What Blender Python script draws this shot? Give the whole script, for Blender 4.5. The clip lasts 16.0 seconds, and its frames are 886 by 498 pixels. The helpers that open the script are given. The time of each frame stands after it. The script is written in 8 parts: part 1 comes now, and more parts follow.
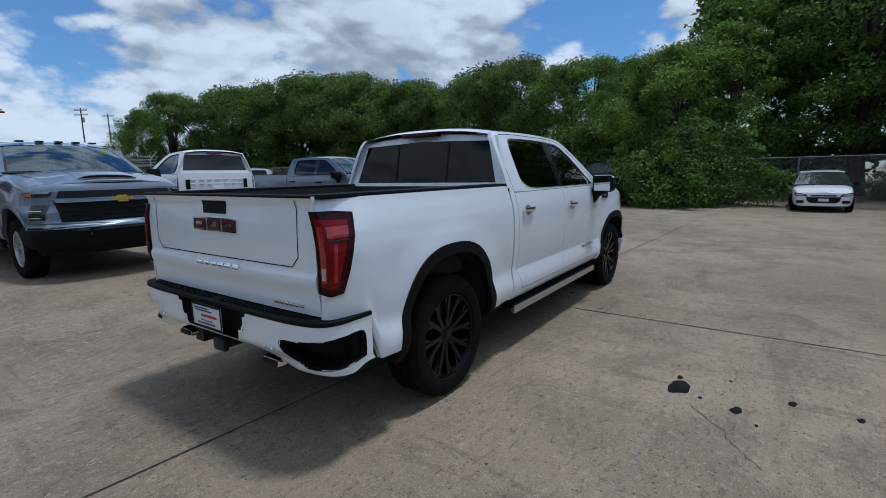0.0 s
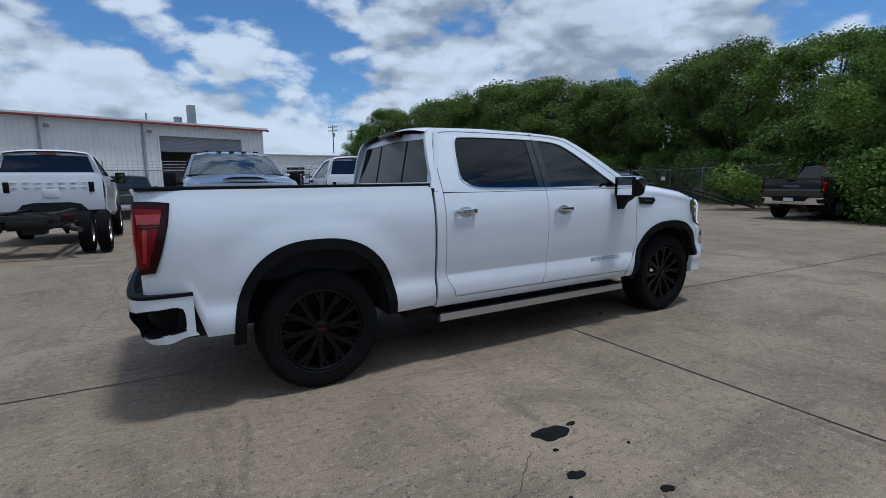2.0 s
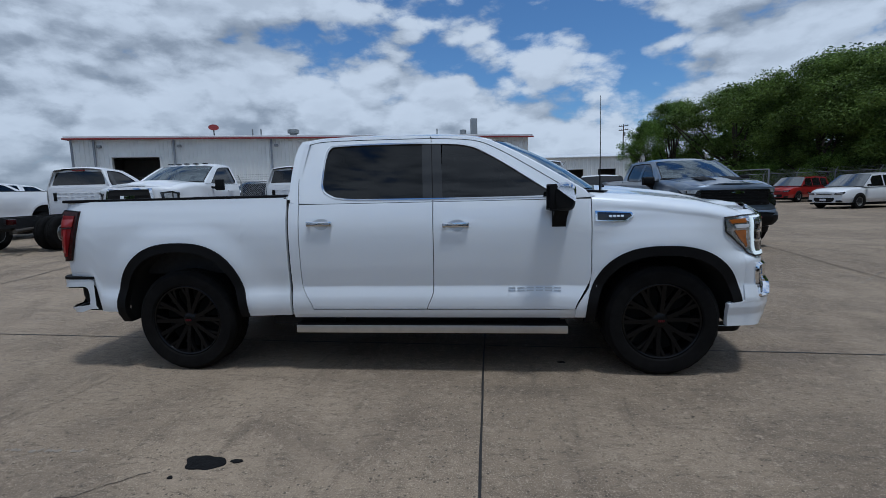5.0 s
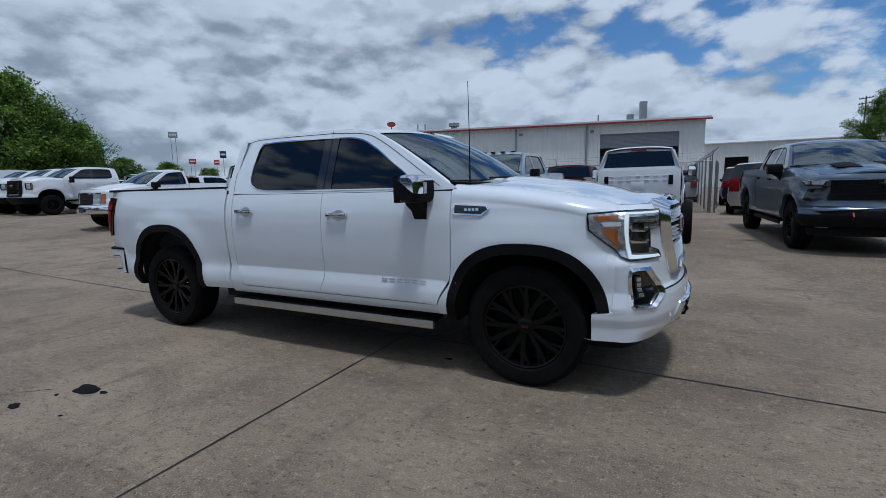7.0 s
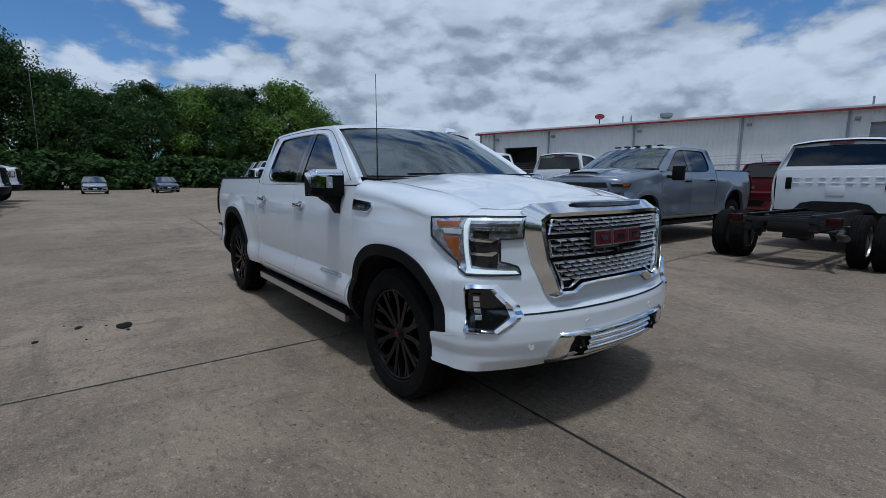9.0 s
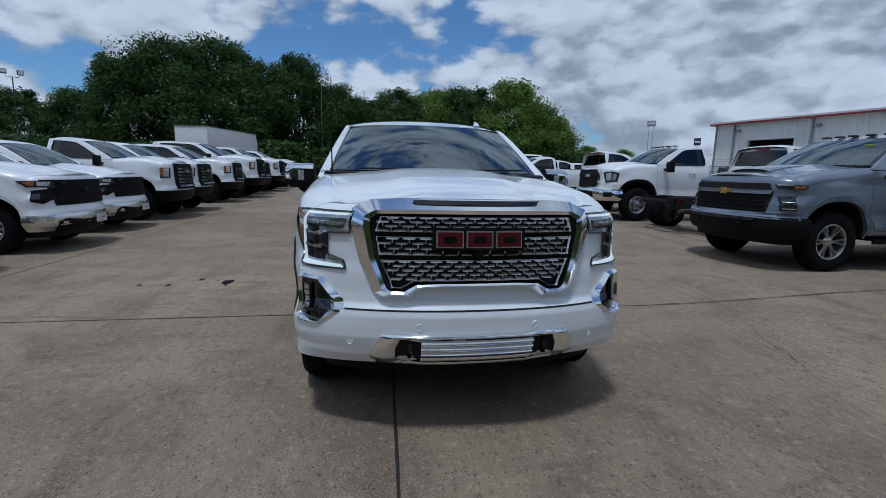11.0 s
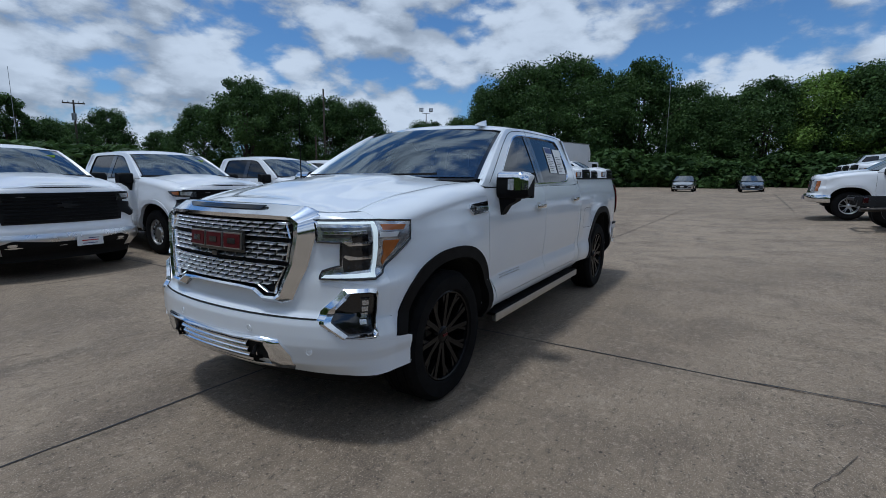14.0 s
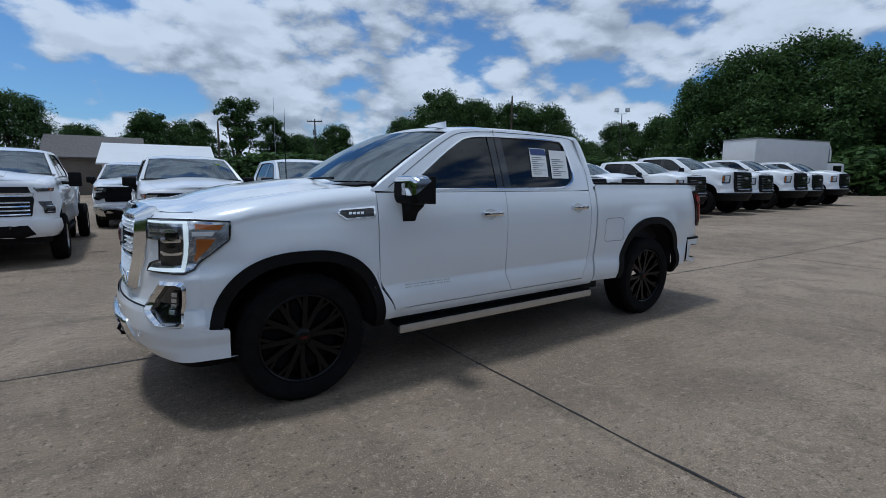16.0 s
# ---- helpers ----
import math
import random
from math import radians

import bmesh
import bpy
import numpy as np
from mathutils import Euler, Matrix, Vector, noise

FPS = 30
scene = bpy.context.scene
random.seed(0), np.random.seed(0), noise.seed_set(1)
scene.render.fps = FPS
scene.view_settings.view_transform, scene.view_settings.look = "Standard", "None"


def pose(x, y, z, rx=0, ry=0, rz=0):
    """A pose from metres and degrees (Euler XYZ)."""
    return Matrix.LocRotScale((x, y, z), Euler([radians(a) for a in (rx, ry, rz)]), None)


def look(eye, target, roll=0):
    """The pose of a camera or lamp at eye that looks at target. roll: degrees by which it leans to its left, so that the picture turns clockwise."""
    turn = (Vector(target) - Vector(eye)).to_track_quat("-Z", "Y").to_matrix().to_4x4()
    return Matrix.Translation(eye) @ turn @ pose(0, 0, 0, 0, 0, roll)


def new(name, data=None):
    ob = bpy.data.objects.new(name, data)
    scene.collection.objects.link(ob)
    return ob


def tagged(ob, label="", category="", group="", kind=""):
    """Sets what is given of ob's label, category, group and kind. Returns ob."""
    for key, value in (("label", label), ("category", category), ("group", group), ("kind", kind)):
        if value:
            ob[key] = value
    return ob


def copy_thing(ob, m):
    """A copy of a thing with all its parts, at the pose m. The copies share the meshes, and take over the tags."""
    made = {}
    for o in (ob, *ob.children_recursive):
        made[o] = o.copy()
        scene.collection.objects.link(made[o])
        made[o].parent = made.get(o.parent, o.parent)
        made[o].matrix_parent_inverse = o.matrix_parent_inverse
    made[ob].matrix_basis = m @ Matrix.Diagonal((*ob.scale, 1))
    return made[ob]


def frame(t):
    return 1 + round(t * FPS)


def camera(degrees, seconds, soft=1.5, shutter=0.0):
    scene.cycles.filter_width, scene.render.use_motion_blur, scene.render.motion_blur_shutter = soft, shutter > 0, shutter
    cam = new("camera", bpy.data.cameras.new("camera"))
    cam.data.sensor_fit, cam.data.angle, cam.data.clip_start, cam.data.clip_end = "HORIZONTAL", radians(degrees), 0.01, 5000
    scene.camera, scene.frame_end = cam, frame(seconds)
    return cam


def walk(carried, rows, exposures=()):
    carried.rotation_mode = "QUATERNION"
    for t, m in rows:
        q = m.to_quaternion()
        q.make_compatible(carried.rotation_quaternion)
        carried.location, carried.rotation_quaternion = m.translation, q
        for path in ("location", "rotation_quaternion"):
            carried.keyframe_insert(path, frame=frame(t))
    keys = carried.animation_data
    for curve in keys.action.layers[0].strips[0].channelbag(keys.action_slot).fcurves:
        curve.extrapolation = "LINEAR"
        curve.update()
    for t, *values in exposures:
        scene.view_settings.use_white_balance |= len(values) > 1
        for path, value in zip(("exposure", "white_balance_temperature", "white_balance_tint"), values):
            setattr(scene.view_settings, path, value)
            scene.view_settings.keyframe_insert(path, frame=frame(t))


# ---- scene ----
cam = camera(86.9, 16.0, soft=0.6)
PATH = [
    (0, (-2.52, -2.706, 1.507), (-0.91, -1.563, 1.188), -1.1),
    (0.5, (-2.159, -3.092, 1.469), (-0.669, -1.794, 1.165), -1.0),
    (1, (-1.767, -3.528, 1.428), (-0.425, -2.074, 1.14), -0.7),
    (1.5, (-1.32, -3.853, 1.436), (-0.154, -2.254, 1.148), -1.0),
    (2, (-0.828, -4.118, 1.42), (0.156, -2.399, 1.139), -0.8),
    (2.5, (-0.315, -4.292, 1.395), (0.471, -2.473, 1.122), -1.0),
    (3, (0.219, -4.418, 1.418), (0.798, -2.523, 1.143), -1.8),
    (3.3, (0.536, -4.466, 1.421), (1.013, -2.54, 1.17), -1.6),
    (3.5, (0.741, -4.524, 1.429), (1.13, -2.579, 1.174), -1.6),
    (5.8, (3.385, -4.377, 1.419), (2.925, -2.447, 1.167), -1.5),
    (6, (3.602, -4.314, 1.392), (3.073, -2.402, 1.142), -1.6),
    (6.5, (4.148, -4.129, 1.376), (3.436, -2.278, 1.115), -1.6),
    (7, (4.662, -3.923, 1.38), (3.76, -2.158, 1.109), -1.5),
    (7.5, (5.121, -3.637, 1.384), (4.035, -1.979, 1.115), -1.1),
    (8, (5.554, -3.335, 1.404), (4.296, -1.802, 1.14), -0.6),
    (8.5, (5.901, -2.937, 1.391), (4.486, -1.549, 1.128), 0.0),
    (8.7, (6.025, -2.738, 1.37), (4.542, -1.424, 1.098), 0.1),
    (10.8, (6.975, -0.822, 1.423), (5.05, -0.382, 1.105), 1.2),
    (11, (7.009, -0.603, 1.399), (5.064, -0.262, 1.081), 1.3),
    (11.5, (7.037, -0.065, 1.395), (5.064, 0.016, 1.079), 1.1),
    (12, (6.976, 0.454, 1.406), (5.01, 0.279, 1.088), 0.8),
    (12.5, (6.858, 0.969, 1.421), (4.926, 0.558, 1.104), 0.4),
    (13, (6.676, 1.503, 1.414), (4.81, 0.854, 1.104), 0.3),
    (13.5, (6.482, 2.019, 1.421), (4.7, 1.164, 1.116), 0.3),
    (14, (6.203, 2.451, 1.414), (4.523, 1.409, 1.11), 0.4),
    (14.5, (5.877, 2.871, 1.42), (4.32, 1.654, 1.115), 0.7),
    (15, (5.514, 3.238, 1.427), (4.09, 1.867, 1.12), 0.7),
    (15.5, (5.098, 3.564, 1.421), (3.82, 2.056, 1.122), 0.6),
    (16, (4.649, 3.842, 1.427), (3.531, 2.21, 1.136), 0.5),
]
walk(cam, [(t, look(eye, target, roll)) for t, eye, target, roll in PATH], [(0.0, 0.15, 5430.0, 8.0), (3.0, 0.0, 5430.0, 8.0), (6.5, -0.12, 5430.0, 8.0), (11.0, -0.12, 5410.0, 8.0), (16.0, 0.0, 5430.0, 8.0)])

# ---- world, sun, exposure ----
SUN_TILT = Vector((0.20, -0.17, 1.0)).normalized()
world = bpy.data.worlds.new("sky")
scene.world = world
world.use_nodes = True
wn, wl = world.node_tree.nodes, world.node_tree.links
wn.clear()


def wnode(kind, **values):
    n = wn.new(kind)
    for k, v in values.items():
        if k in n.inputs:
            n.inputs[k].default_value = v
    return n


def wmath(op, a, b=0.0, c=None, clamp=False):
    n = wn.new("ShaderNodeMath")
    n.operation, n.use_clamp = op, clamp
    for i, v in enumerate((a, b) if c is None else (a, b, c)):
        if isinstance(v, (int, float)):
            n.inputs[i].default_value = v
        else:
            wl.new(v, n.inputs[i])
    return n.outputs[0]


sky = wn.new("ShaderNodeTexSky")
sky.sky_type, sky.sun_disc = "NISHITA", False
sky.sun_elevation = math.asin(SUN_TILT.z)
sky.sun_rotation = math.atan2(SUN_TILT.x, SUN_TILT.y)
sky.air_density, sky.dust_density, sky.ozone_density = 1.0, 0.6, 1.6
wcoord = wn.new("ShaderNodeTexCoord")
wsep = wn.new("ShaderNodeSeparateXYZ")
wl.new(wcoord.outputs["Generated"], wsep.inputs[0])
up = wmath("MAXIMUM", wsep.outputs[2], 0.0)


def cloud_place(lift):
    """Where a look into the sky meets the cloud deck, smaller towards the horizon; lift looks a little higher."""
    h = wmath("ADD", wmath("MULTIPLY", up, 0.30), 0.33 + lift * 0.30)
    c = wn.new("ShaderNodeCombineXYZ")
    wl.new(wmath("DIVIDE", wsep.outputs[0], h), c.inputs[0])
    wl.new(wmath("DIVIDE", wsep.outputs[1], h), c.inputs[1])
    wl.new(wmath("MULTIPLY", wmath("ADD", up, lift), 4.4), c.inputs[2])
    return c.outputs[0]


def cloud_noise(place, scale, detail, rough, shift, warp=0.0):
    mp = wn.new("ShaderNodeMapping")
    mp.inputs["Location"].default_value = shift
    wl.new(place, mp.inputs[0])
    n = wn.new("ShaderNodeTexNoise")
    n.inputs["Scale"].default_value, n.inputs["Detail"].default_value = scale, detail
    n.inputs["Roughness"].default_value, n.inputs["Distortion"].default_value = rough, warp
    wl.new(mp.outputs[0], n.inputs["Vector"])
    return n.outputs["Fac"]


def cloud_heap(place, scale):
    """Distance to the middle of rounded heaps, which gives the clouds billowed edges."""
    bend = wn.new("ShaderNodeTexNoise")
    bend.inputs["Scale"].default_value, bend.inputs["Detail"].default_value = scale * 1.3, 4.0
    wl.new(place, bend.inputs["Vector"])
    mx = wn.new("ShaderNodeVectorMath")
    mx.operation = "MULTIPLY_ADD"
    wl.new(bend.outputs["Color"], mx.inputs[0])
    mx.inputs[1].default_value = (0.55 / scale, 0.55 / scale, 0.55 / scale)
    wl.new(place, mx.inputs[2])
    v = wn.new("ShaderNodeTexVoronoi")
    v.feature = "F1"
    v.inputs["Scale"].default_value = scale
    wl.new(mx.outputs[0], v.inputs["Vector"])
    return v.outputs["Distance"]


def cloud_density(place):
    big = cloud_noise(place, 0.62, 2.0, 0.5, CLOUD_AT)
    mid = cloud_noise(place, 1.7, 3.0, 0.5, (7.3, 2.9, 0.0))
    fine = cloud_noise(place, 6.5, 8.0, 0.62, (1.3, 4.4, 0.0), 0.15)
    heaps = wmath("ADD", wmath("ADD", wmath("MULTIPLY", cloud_heap(place, 1.5), 0.20), wmath("MULTIPLY", cloud_heap(place, 3.4), 0.16)),
                  wmath("MULTIPLY", cloud_heap(place, 8.0), 0.085))
    soft_part = wmath("ADD", wmath("MULTIPLY", big, 0.55), wmath("MULTIPLY", mid, 0.42))
    return wmath("ADD", wmath("SUBTRACT", soft_part, heaps), wmath("MULTIPLY", fine, 0.20))


def sky_ramp(value, lo, hi):
    r = wn.new("ShaderNodeMapRange")
    r.interpolation_type = "SMOOTHSTEP"
    r.inputs["From Min"].default_value, r.inputs["From Max"].default_value = lo, hi
    wl.new(value, r.inputs["Value"])
    return r.outputs[0]


CLOUD_AT = (2.3, 6.1, 0.0)
dens = cloud_density(cloud_place(0.0))
dens_up, dens_near = cloud_density(cloud_place(0.085)), cloud_density(cloud_place(0.022))
cover = sky_ramp(wmath("ADD", dens, wmath("MULTIPLY", wmath("SUBTRACT", 0.45, up, clamp=True), 0.12)), 0.285, 0.375)
base = sky_ramp(wmath("SUBTRACT", dens_up, dens), -0.09, 0.12)
crisp = sky_ramp(wmath("SUBTRACT", dens_near, dens), -0.050, 0.070)
thick = sky_ramp(dens, 0.40, 0.62)
cloud_tone = wn.new("ShaderNodeMix")
cloud_tone.data_type = "RGBA"
cloud_tone.inputs["A"].default_value = (8.3, 8.55, 8.8, 1)
cloud_tone.inputs["B"].default_value = (3.2, 3.5, 3.9, 1)
wl.new(wmath("ADD", wmath("ADD", wmath("MULTIPLY", base, 0.62), wmath("MULTIPLY", crisp, 0.30)), wmath("MULTIPLY", thick, 0.22), clamp=True), cloud_tone.inputs["Factor"])
blue = wn.new("ShaderNodeMix")
blue.data_type, blue.blend_type = "RGBA", "MULTIPLY"
blue.inputs["Factor"].default_value = 1.0
blue.inputs["B"].default_value = (0.78, 1.0, 1.18, 1)
wl.new(sky.outputs[0], blue.inputs["A"])
heaven = wn.new("ShaderNodeMix")
heaven.data_type = "RGBA"
wl.new(wmath("MULTIPLY", cover, 0.96), heaven.inputs["Factor"])
wl.new(blue.outputs["Result"], heaven.inputs["A"])
wl.new(cloud_tone.outputs["Result"], heaven.inputs["B"])
wback = wn.new("ShaderNodeBackground")
wback.inputs["Strength"].default_value = 0.078
wl.new(heaven.outputs["Result"], wback.inputs["Color"])
wout = wn.new("ShaderNodeOutputWorld")
wl.new(wback.outputs[0], wout.inputs[0])

sun = new("sun", bpy.data.lights.new("sun", "SUN"))
sun.data.energy, sun.data.angle, sun.data.color = 1.85, radians(7.0), (1.0, 0.95, 0.88)
sun.matrix_world = look(SUN_TILT * 60, (0, 0, 0))
scene.view_settings.exposure = 0.0

# ---- materials ----


def mat(name, color, rough=0.5, metal=0.0, coat=0.0, var=0.0, vscale=4.0, bump=0.0, bscale=60.0, emit=0.0, spec=0.5,
        color2=None, detail=5.0):
    m = bpy.data.materials.new(name)
    m.use_nodes = True
    n, l = m.node_tree.nodes, m.node_tree.links
    b = n["Principled BSDF"]
    b.inputs["Base Color"].default_value = (*color, 1)
    b.inputs["Roughness"].default_value = rough
    b.inputs["Metallic"].default_value = metal
    b.inputs["Coat Weight"].default_value = coat
    b.inputs["Coat Roughness"].default_value = 0.03
    b.inputs["Specular IOR Level"].default_value = spec
    if emit:
        b.inputs["Emission Color"].default_value = (*color, 1)
        b.inputs["Emission Strength"].default_value = emit
    if var or bump:
        tc = n.new("ShaderNodeTexCoord")
    if var:
        tx = n.new("ShaderNodeTexNoise")
        tx.inputs["Scale"].default_value, tx.inputs["Detail"].default_value = vscale, detail
        l.new(tc.outputs["Object"], tx.inputs["Vector"])
        ramp = n.new("ShaderNodeMapRange")
        ramp.inputs["From Min"].default_value, ramp.inputs["From Max"].default_value = 0.3, 0.7
        l.new(tx.outputs["Fac"], ramp.inputs["Value"])
        mx = n.new("ShaderNodeMix")
        mx.data_type = "RGBA"
        mx.inputs["A"].default_value = (*color, 1)
        mx.inputs["B"].default_value = (*(color2 or [c * (1 - var) for c in color]), 1)
        l.new(ramp.outputs[0], mx.inputs["Factor"])
        l.new(mx.outputs["Result"], b.inputs["Base Color"])
        rr = n.new("ShaderNodeMapRange")
        rr.inputs["To Min"].default_value, rr.inputs["To Max"].default_value = rough * 0.9, min(1, rough * 1.15)
        l.new(tx.outputs["Fac"], rr.inputs["Value"])
        l.new(rr.outputs[0], b.inputs["Roughness"])
    if bump:
        tb = n.new("ShaderNodeTexNoise")
        tb.inputs["Scale"].default_value, tb.inputs["Detail"].default_value = bscale, 4
        l.new(tc.outputs["Object"], tb.inputs["Vector"])
        bp = n.new("ShaderNodeBump")
        bp.inputs["Strength"].default_value, bp.inputs["Distance"].default_value = bump, 0.01
        l.new(tb.outputs["Fac"], bp.inputs["Height"])
        l.new(bp.outputs[0], b.inputs["Normal"])
    return m


def glass(name, tint, ior=1.5, gloss=(1.0, 1.0, 1.0)):
    m = bpy.data.materials.new(name)
    m.use_nodes = True
    n, l = m.node_tree.nodes, m.node_tree.links
    n.clear()
    out, mx = n.new("ShaderNodeOutputMaterial"), n.new("ShaderNodeMixShader")
    tr, gl, fr = n.new("ShaderNodeBsdfTransparent"), n.new("ShaderNodeBsdfGlossy"), n.new("ShaderNodeFresnel")
    tr.inputs["Color"].default_value = (*tint, 1)
    gl.inputs["Roughness"].default_value = 0.004
    gl.inputs["Color"].default_value = (*gloss, 1)
    fr.inputs["IOR"].default_value = ior
    l.new(fr.outputs[0], mx.inputs[0])
    l.new(tr.outputs[0], mx.inputs[1])
    l.new(gl.outputs[0], mx.inputs[2])
    l.new(mx.outputs[0], out.inputs[0])
    return m


PEARL = mat("pearl_white_paint", (0.80, 0.835, 0.865), 0.30, 0.0, 1.0, var=0.03, vscale=1.5)
WHITE = mat("white_paint", (0.82, 0.83, 0.84), 0.32, 0.0, 0.8, var=0.06, vscale=2.0)
GREY_PAINT = mat("slate_grey_paint", (0.200, 0.236, 0.288), 0.32, 0.45, 1.0, var=0.1, vscale=2.0)
BLUE_GREY = mat("blue_grey_paint", (0.130, 0.165, 0.215), 0.32, 0.5, 1.0, var=0.1, vscale=2.0)
SILVER = mat("silver_paint", (0.42, 0.43, 0.44), 0.34, 0.5, 1.0, var=0.06, vscale=2.0)
BEIGE = mat("champagne_paint", (0.40, 0.36, 0.31), 0.34, 0.4, 1.0, var=0.06, vscale=2.0)
BLACK_PAINT = mat("black_paint", (0.012, 0.012, 0.013), 0.25, 0.0, 1.0, var=0.2, vscale=2.0)
RED_PAINT = mat("dark_red_paint", (0.16, 0.012, 0.016), 0.3, 0.2, 1.0, var=0.1, vscale=2.0)
BRIGHT_RED = mat("red_paint", (0.35, 0.012, 0.012), 0.3, 0.1, 1.0, var=0.1, vscale=2.0)
CHROME = mat("chrome", (0.80, 0.81, 0.83), 0.06, 1.0, var=0.05, vscale=9)
SATIN = mat("brushed_aluminium", (0.62, 0.62, 0.61), 0.36, 1.0, var=0.12, vscale=14)
TRIM = mat("black_plastic_trim", (0.0065, 0.0065, 0.007), 0.62, var=0.25, vscale=9, bump=0.05, bscale=400, spec=0.15)
GLOSS_BLACK = mat("gloss_black", (0.008, 0.008, 0.009), 0.12, 0.0, 0.6, var=0.1)
RUBBER = mat("tyre_rubber", (0.009, 0.0087, 0.0087), 0.9, var=0.35, vscale=12, bump=0.12, bscale=140, spec=0.12)
RIM_BLACK = mat("gloss_black_rim", (0.004, 0.004, 0.0045), 0.24, 0.0, 0.0, var=0.1, spec=0.20)
# Near-black parts; also stands in for shade in gaps, wells and openings.
DARK = mat("dark_cavity", (0.008, 0.008, 0.008), 0.9, var=0.3, vscale=8)
CABIN = mat("black_leather", (0.025, 0.025, 0.026), 0.5, var=0.3, vscale=6)
HEADLINER = mat("grey_headliner", (0.22, 0.21, 0.20), 0.9, var=0.1)
LINER = mat("bed_liner", (0.02, 0.02, 0.021), 0.8, var=0.3, vscale=30, bump=0.3, bscale=220)
STEEL = mat("frame_steel", (0.02, 0.02, 0.021), 0.55, 0.2, var=0.5, vscale=8, bump=0.1, bscale=60)
RUST = mat("dull_steel", (0.10, 0.085, 0.07), 0.6, 0.5, var=0.5, vscale=10)
GALV = mat("galvanised_steel", (0.34, 0.35, 0.35), 0.45, 0.8, var=0.25, vscale=10)
GLASS_DARK = glass("privacy_glass", (0.010, 0.010, 0.012), 1.50)
GLASS_REAR = glass("rear_privacy_glass", (0.010, 0.010, 0.012), 1.34)
GLASS_FRONT = glass("front_tinted_glass", (0.05, 0.052, 0.055), 1.58)
GLASS_CLEAR = glass("windscreen_glass", (0.42, 0.48, 0.50), 2.75, (0.84, 0.94, 1.0))
MIRROR = mat("mirror", (0.85, 0.86, 0.88), 0.01, 1.0)
RED_LENS = mat("red_lens", (0.20, 0.004, 0.006), 0.22, 0.0, 0.12, spec=0.2, var=0.3, vscale=18)
RED_DEEP = mat("deep_red_lens", (0.035, 0.002, 0.003), 0.22, 0.0, 0.12, spec=0.2, var=0.3, vscale=18)
RED_BADGE = mat("red_badge", (0.085, 0.006, 0.009), 0.45, 0.0, 0.1, spec=0.2, var=0.2, vscale=20)
AMBER = mat("amber_lens", (0.40, 0.12, 0.02), 0.2, 0.0, 1.0, var=0.2, vscale=20)
LAMP_IN = mat("lamp_reflector", (0.74, 0.76, 0.78), 0.2, 0.5, 1.0, var=0.5, vscale=45)
SCREEN = mat("reflecting_screen", (0.03, 0.035, 0.04), 0.03, 0.0, 1.0, var=0.1)
SCREEN.node_tree.nodes["Principled BSDF"].inputs["Coat IOR"].default_value = 2.3
LAMP_DARK = mat("lamp_housing", (0.035, 0.037, 0.04), 0.2, 0.3, 0.6, var=0.6, vscale=40)
LAMP_SMOKE = mat("smoked_reflector", (0.16, 0.165, 0.17), 0.2, 0.5, 0.8, var=0.6, vscale=40)
LAMP_CLEAR = mat("clear_lamp", (0.72, 0.74, 0.77), 0.16, 0.75, 1.0, var=0.5, vscale=30)
SATIN_CHROME = mat("satin_chrome", (0.86, 0.87, 0.88), 0.13, 1.0, var=0.05, vscale=9)
GRILLE_BRIGHT = mat("polished_grille", (0.93, 0.94, 0.95), 0.34, 1.0, var=0.05, vscale=9)
SILVER_BUMPER = mat("silver_bumper", (0.74, 0.75, 0.77), 0.27, 1.0, var=0.06, vscale=6)
BRIGHT_TRIM = mat("bright_trim", (0.84, 0.85, 0.87), 0.10, 1.0, 0.0, var=0.06, vscale=9)
DRL = mat("daytime_light", (0.50, 0.54, 0.53), 0.2, emit=0.75)
GOLD = mat("gold_badge", (0.55, 0.36, 0.10), 0.2, 0.9)
PLATE = mat("plate_white", (0.70, 0.71, 0.72), 0.5, var=0.1, vscale=30)
PLATE_BLUE = mat("plate_blue", (0.03, 0.05, 0.16), 0.5)
PLATE_RED = mat("plate_red", (0.4, 0.02, 0.02), 0.5)
PAPER = mat("paper", (0.74, 0.74, 0.72), 0.8, var=0.05)
INK = mat("ink", (0.12, 0.12, 0.13), 0.8)
STICKER = mat("yellow_green_sticker", (0.35, 0.5, 0.05), 0.6)

# ---- mesh helpers ----


def smooth_step(a, b, x):
    t = min(1.0, max(0.0, (x - a) / (b - a)))
    return t * t * (3 - 2 * t)


def to_mesh(bm, name, material, sharp=38):
    if "glass" not in (material[0] if isinstance(material, (list, tuple)) else material).name:
        bmesh.ops.recalc_face_normals(bm, faces=bm.faces)
    bm.normal_update()
    if sharp:
        lim = radians(sharp)
        for e in bm.edges:
            if len(e.link_faces) == 2:
                e.smooth = e.calc_face_angle(0) < lim
        for f in bm.faces:
            f.smooth = True
    me = bpy.data.meshes.new(name)
    bm.to_mesh(me)
    bm.free()
    for m in (material if isinstance(material, (list, tuple)) else [material]):
        me.materials.append(m)
    return me


def part(name, bm, material, parent=None, label="", sharp=38):
    ob = new(name, to_mesh(bm, name, material, sharp))
    if parent is not None:
        ob.parent = parent
    if label:
        ob["label"] = label
    return ob


def thing(name, label, category, group="", kind=""):
    return tagged(new(name), label, category, group, kind)


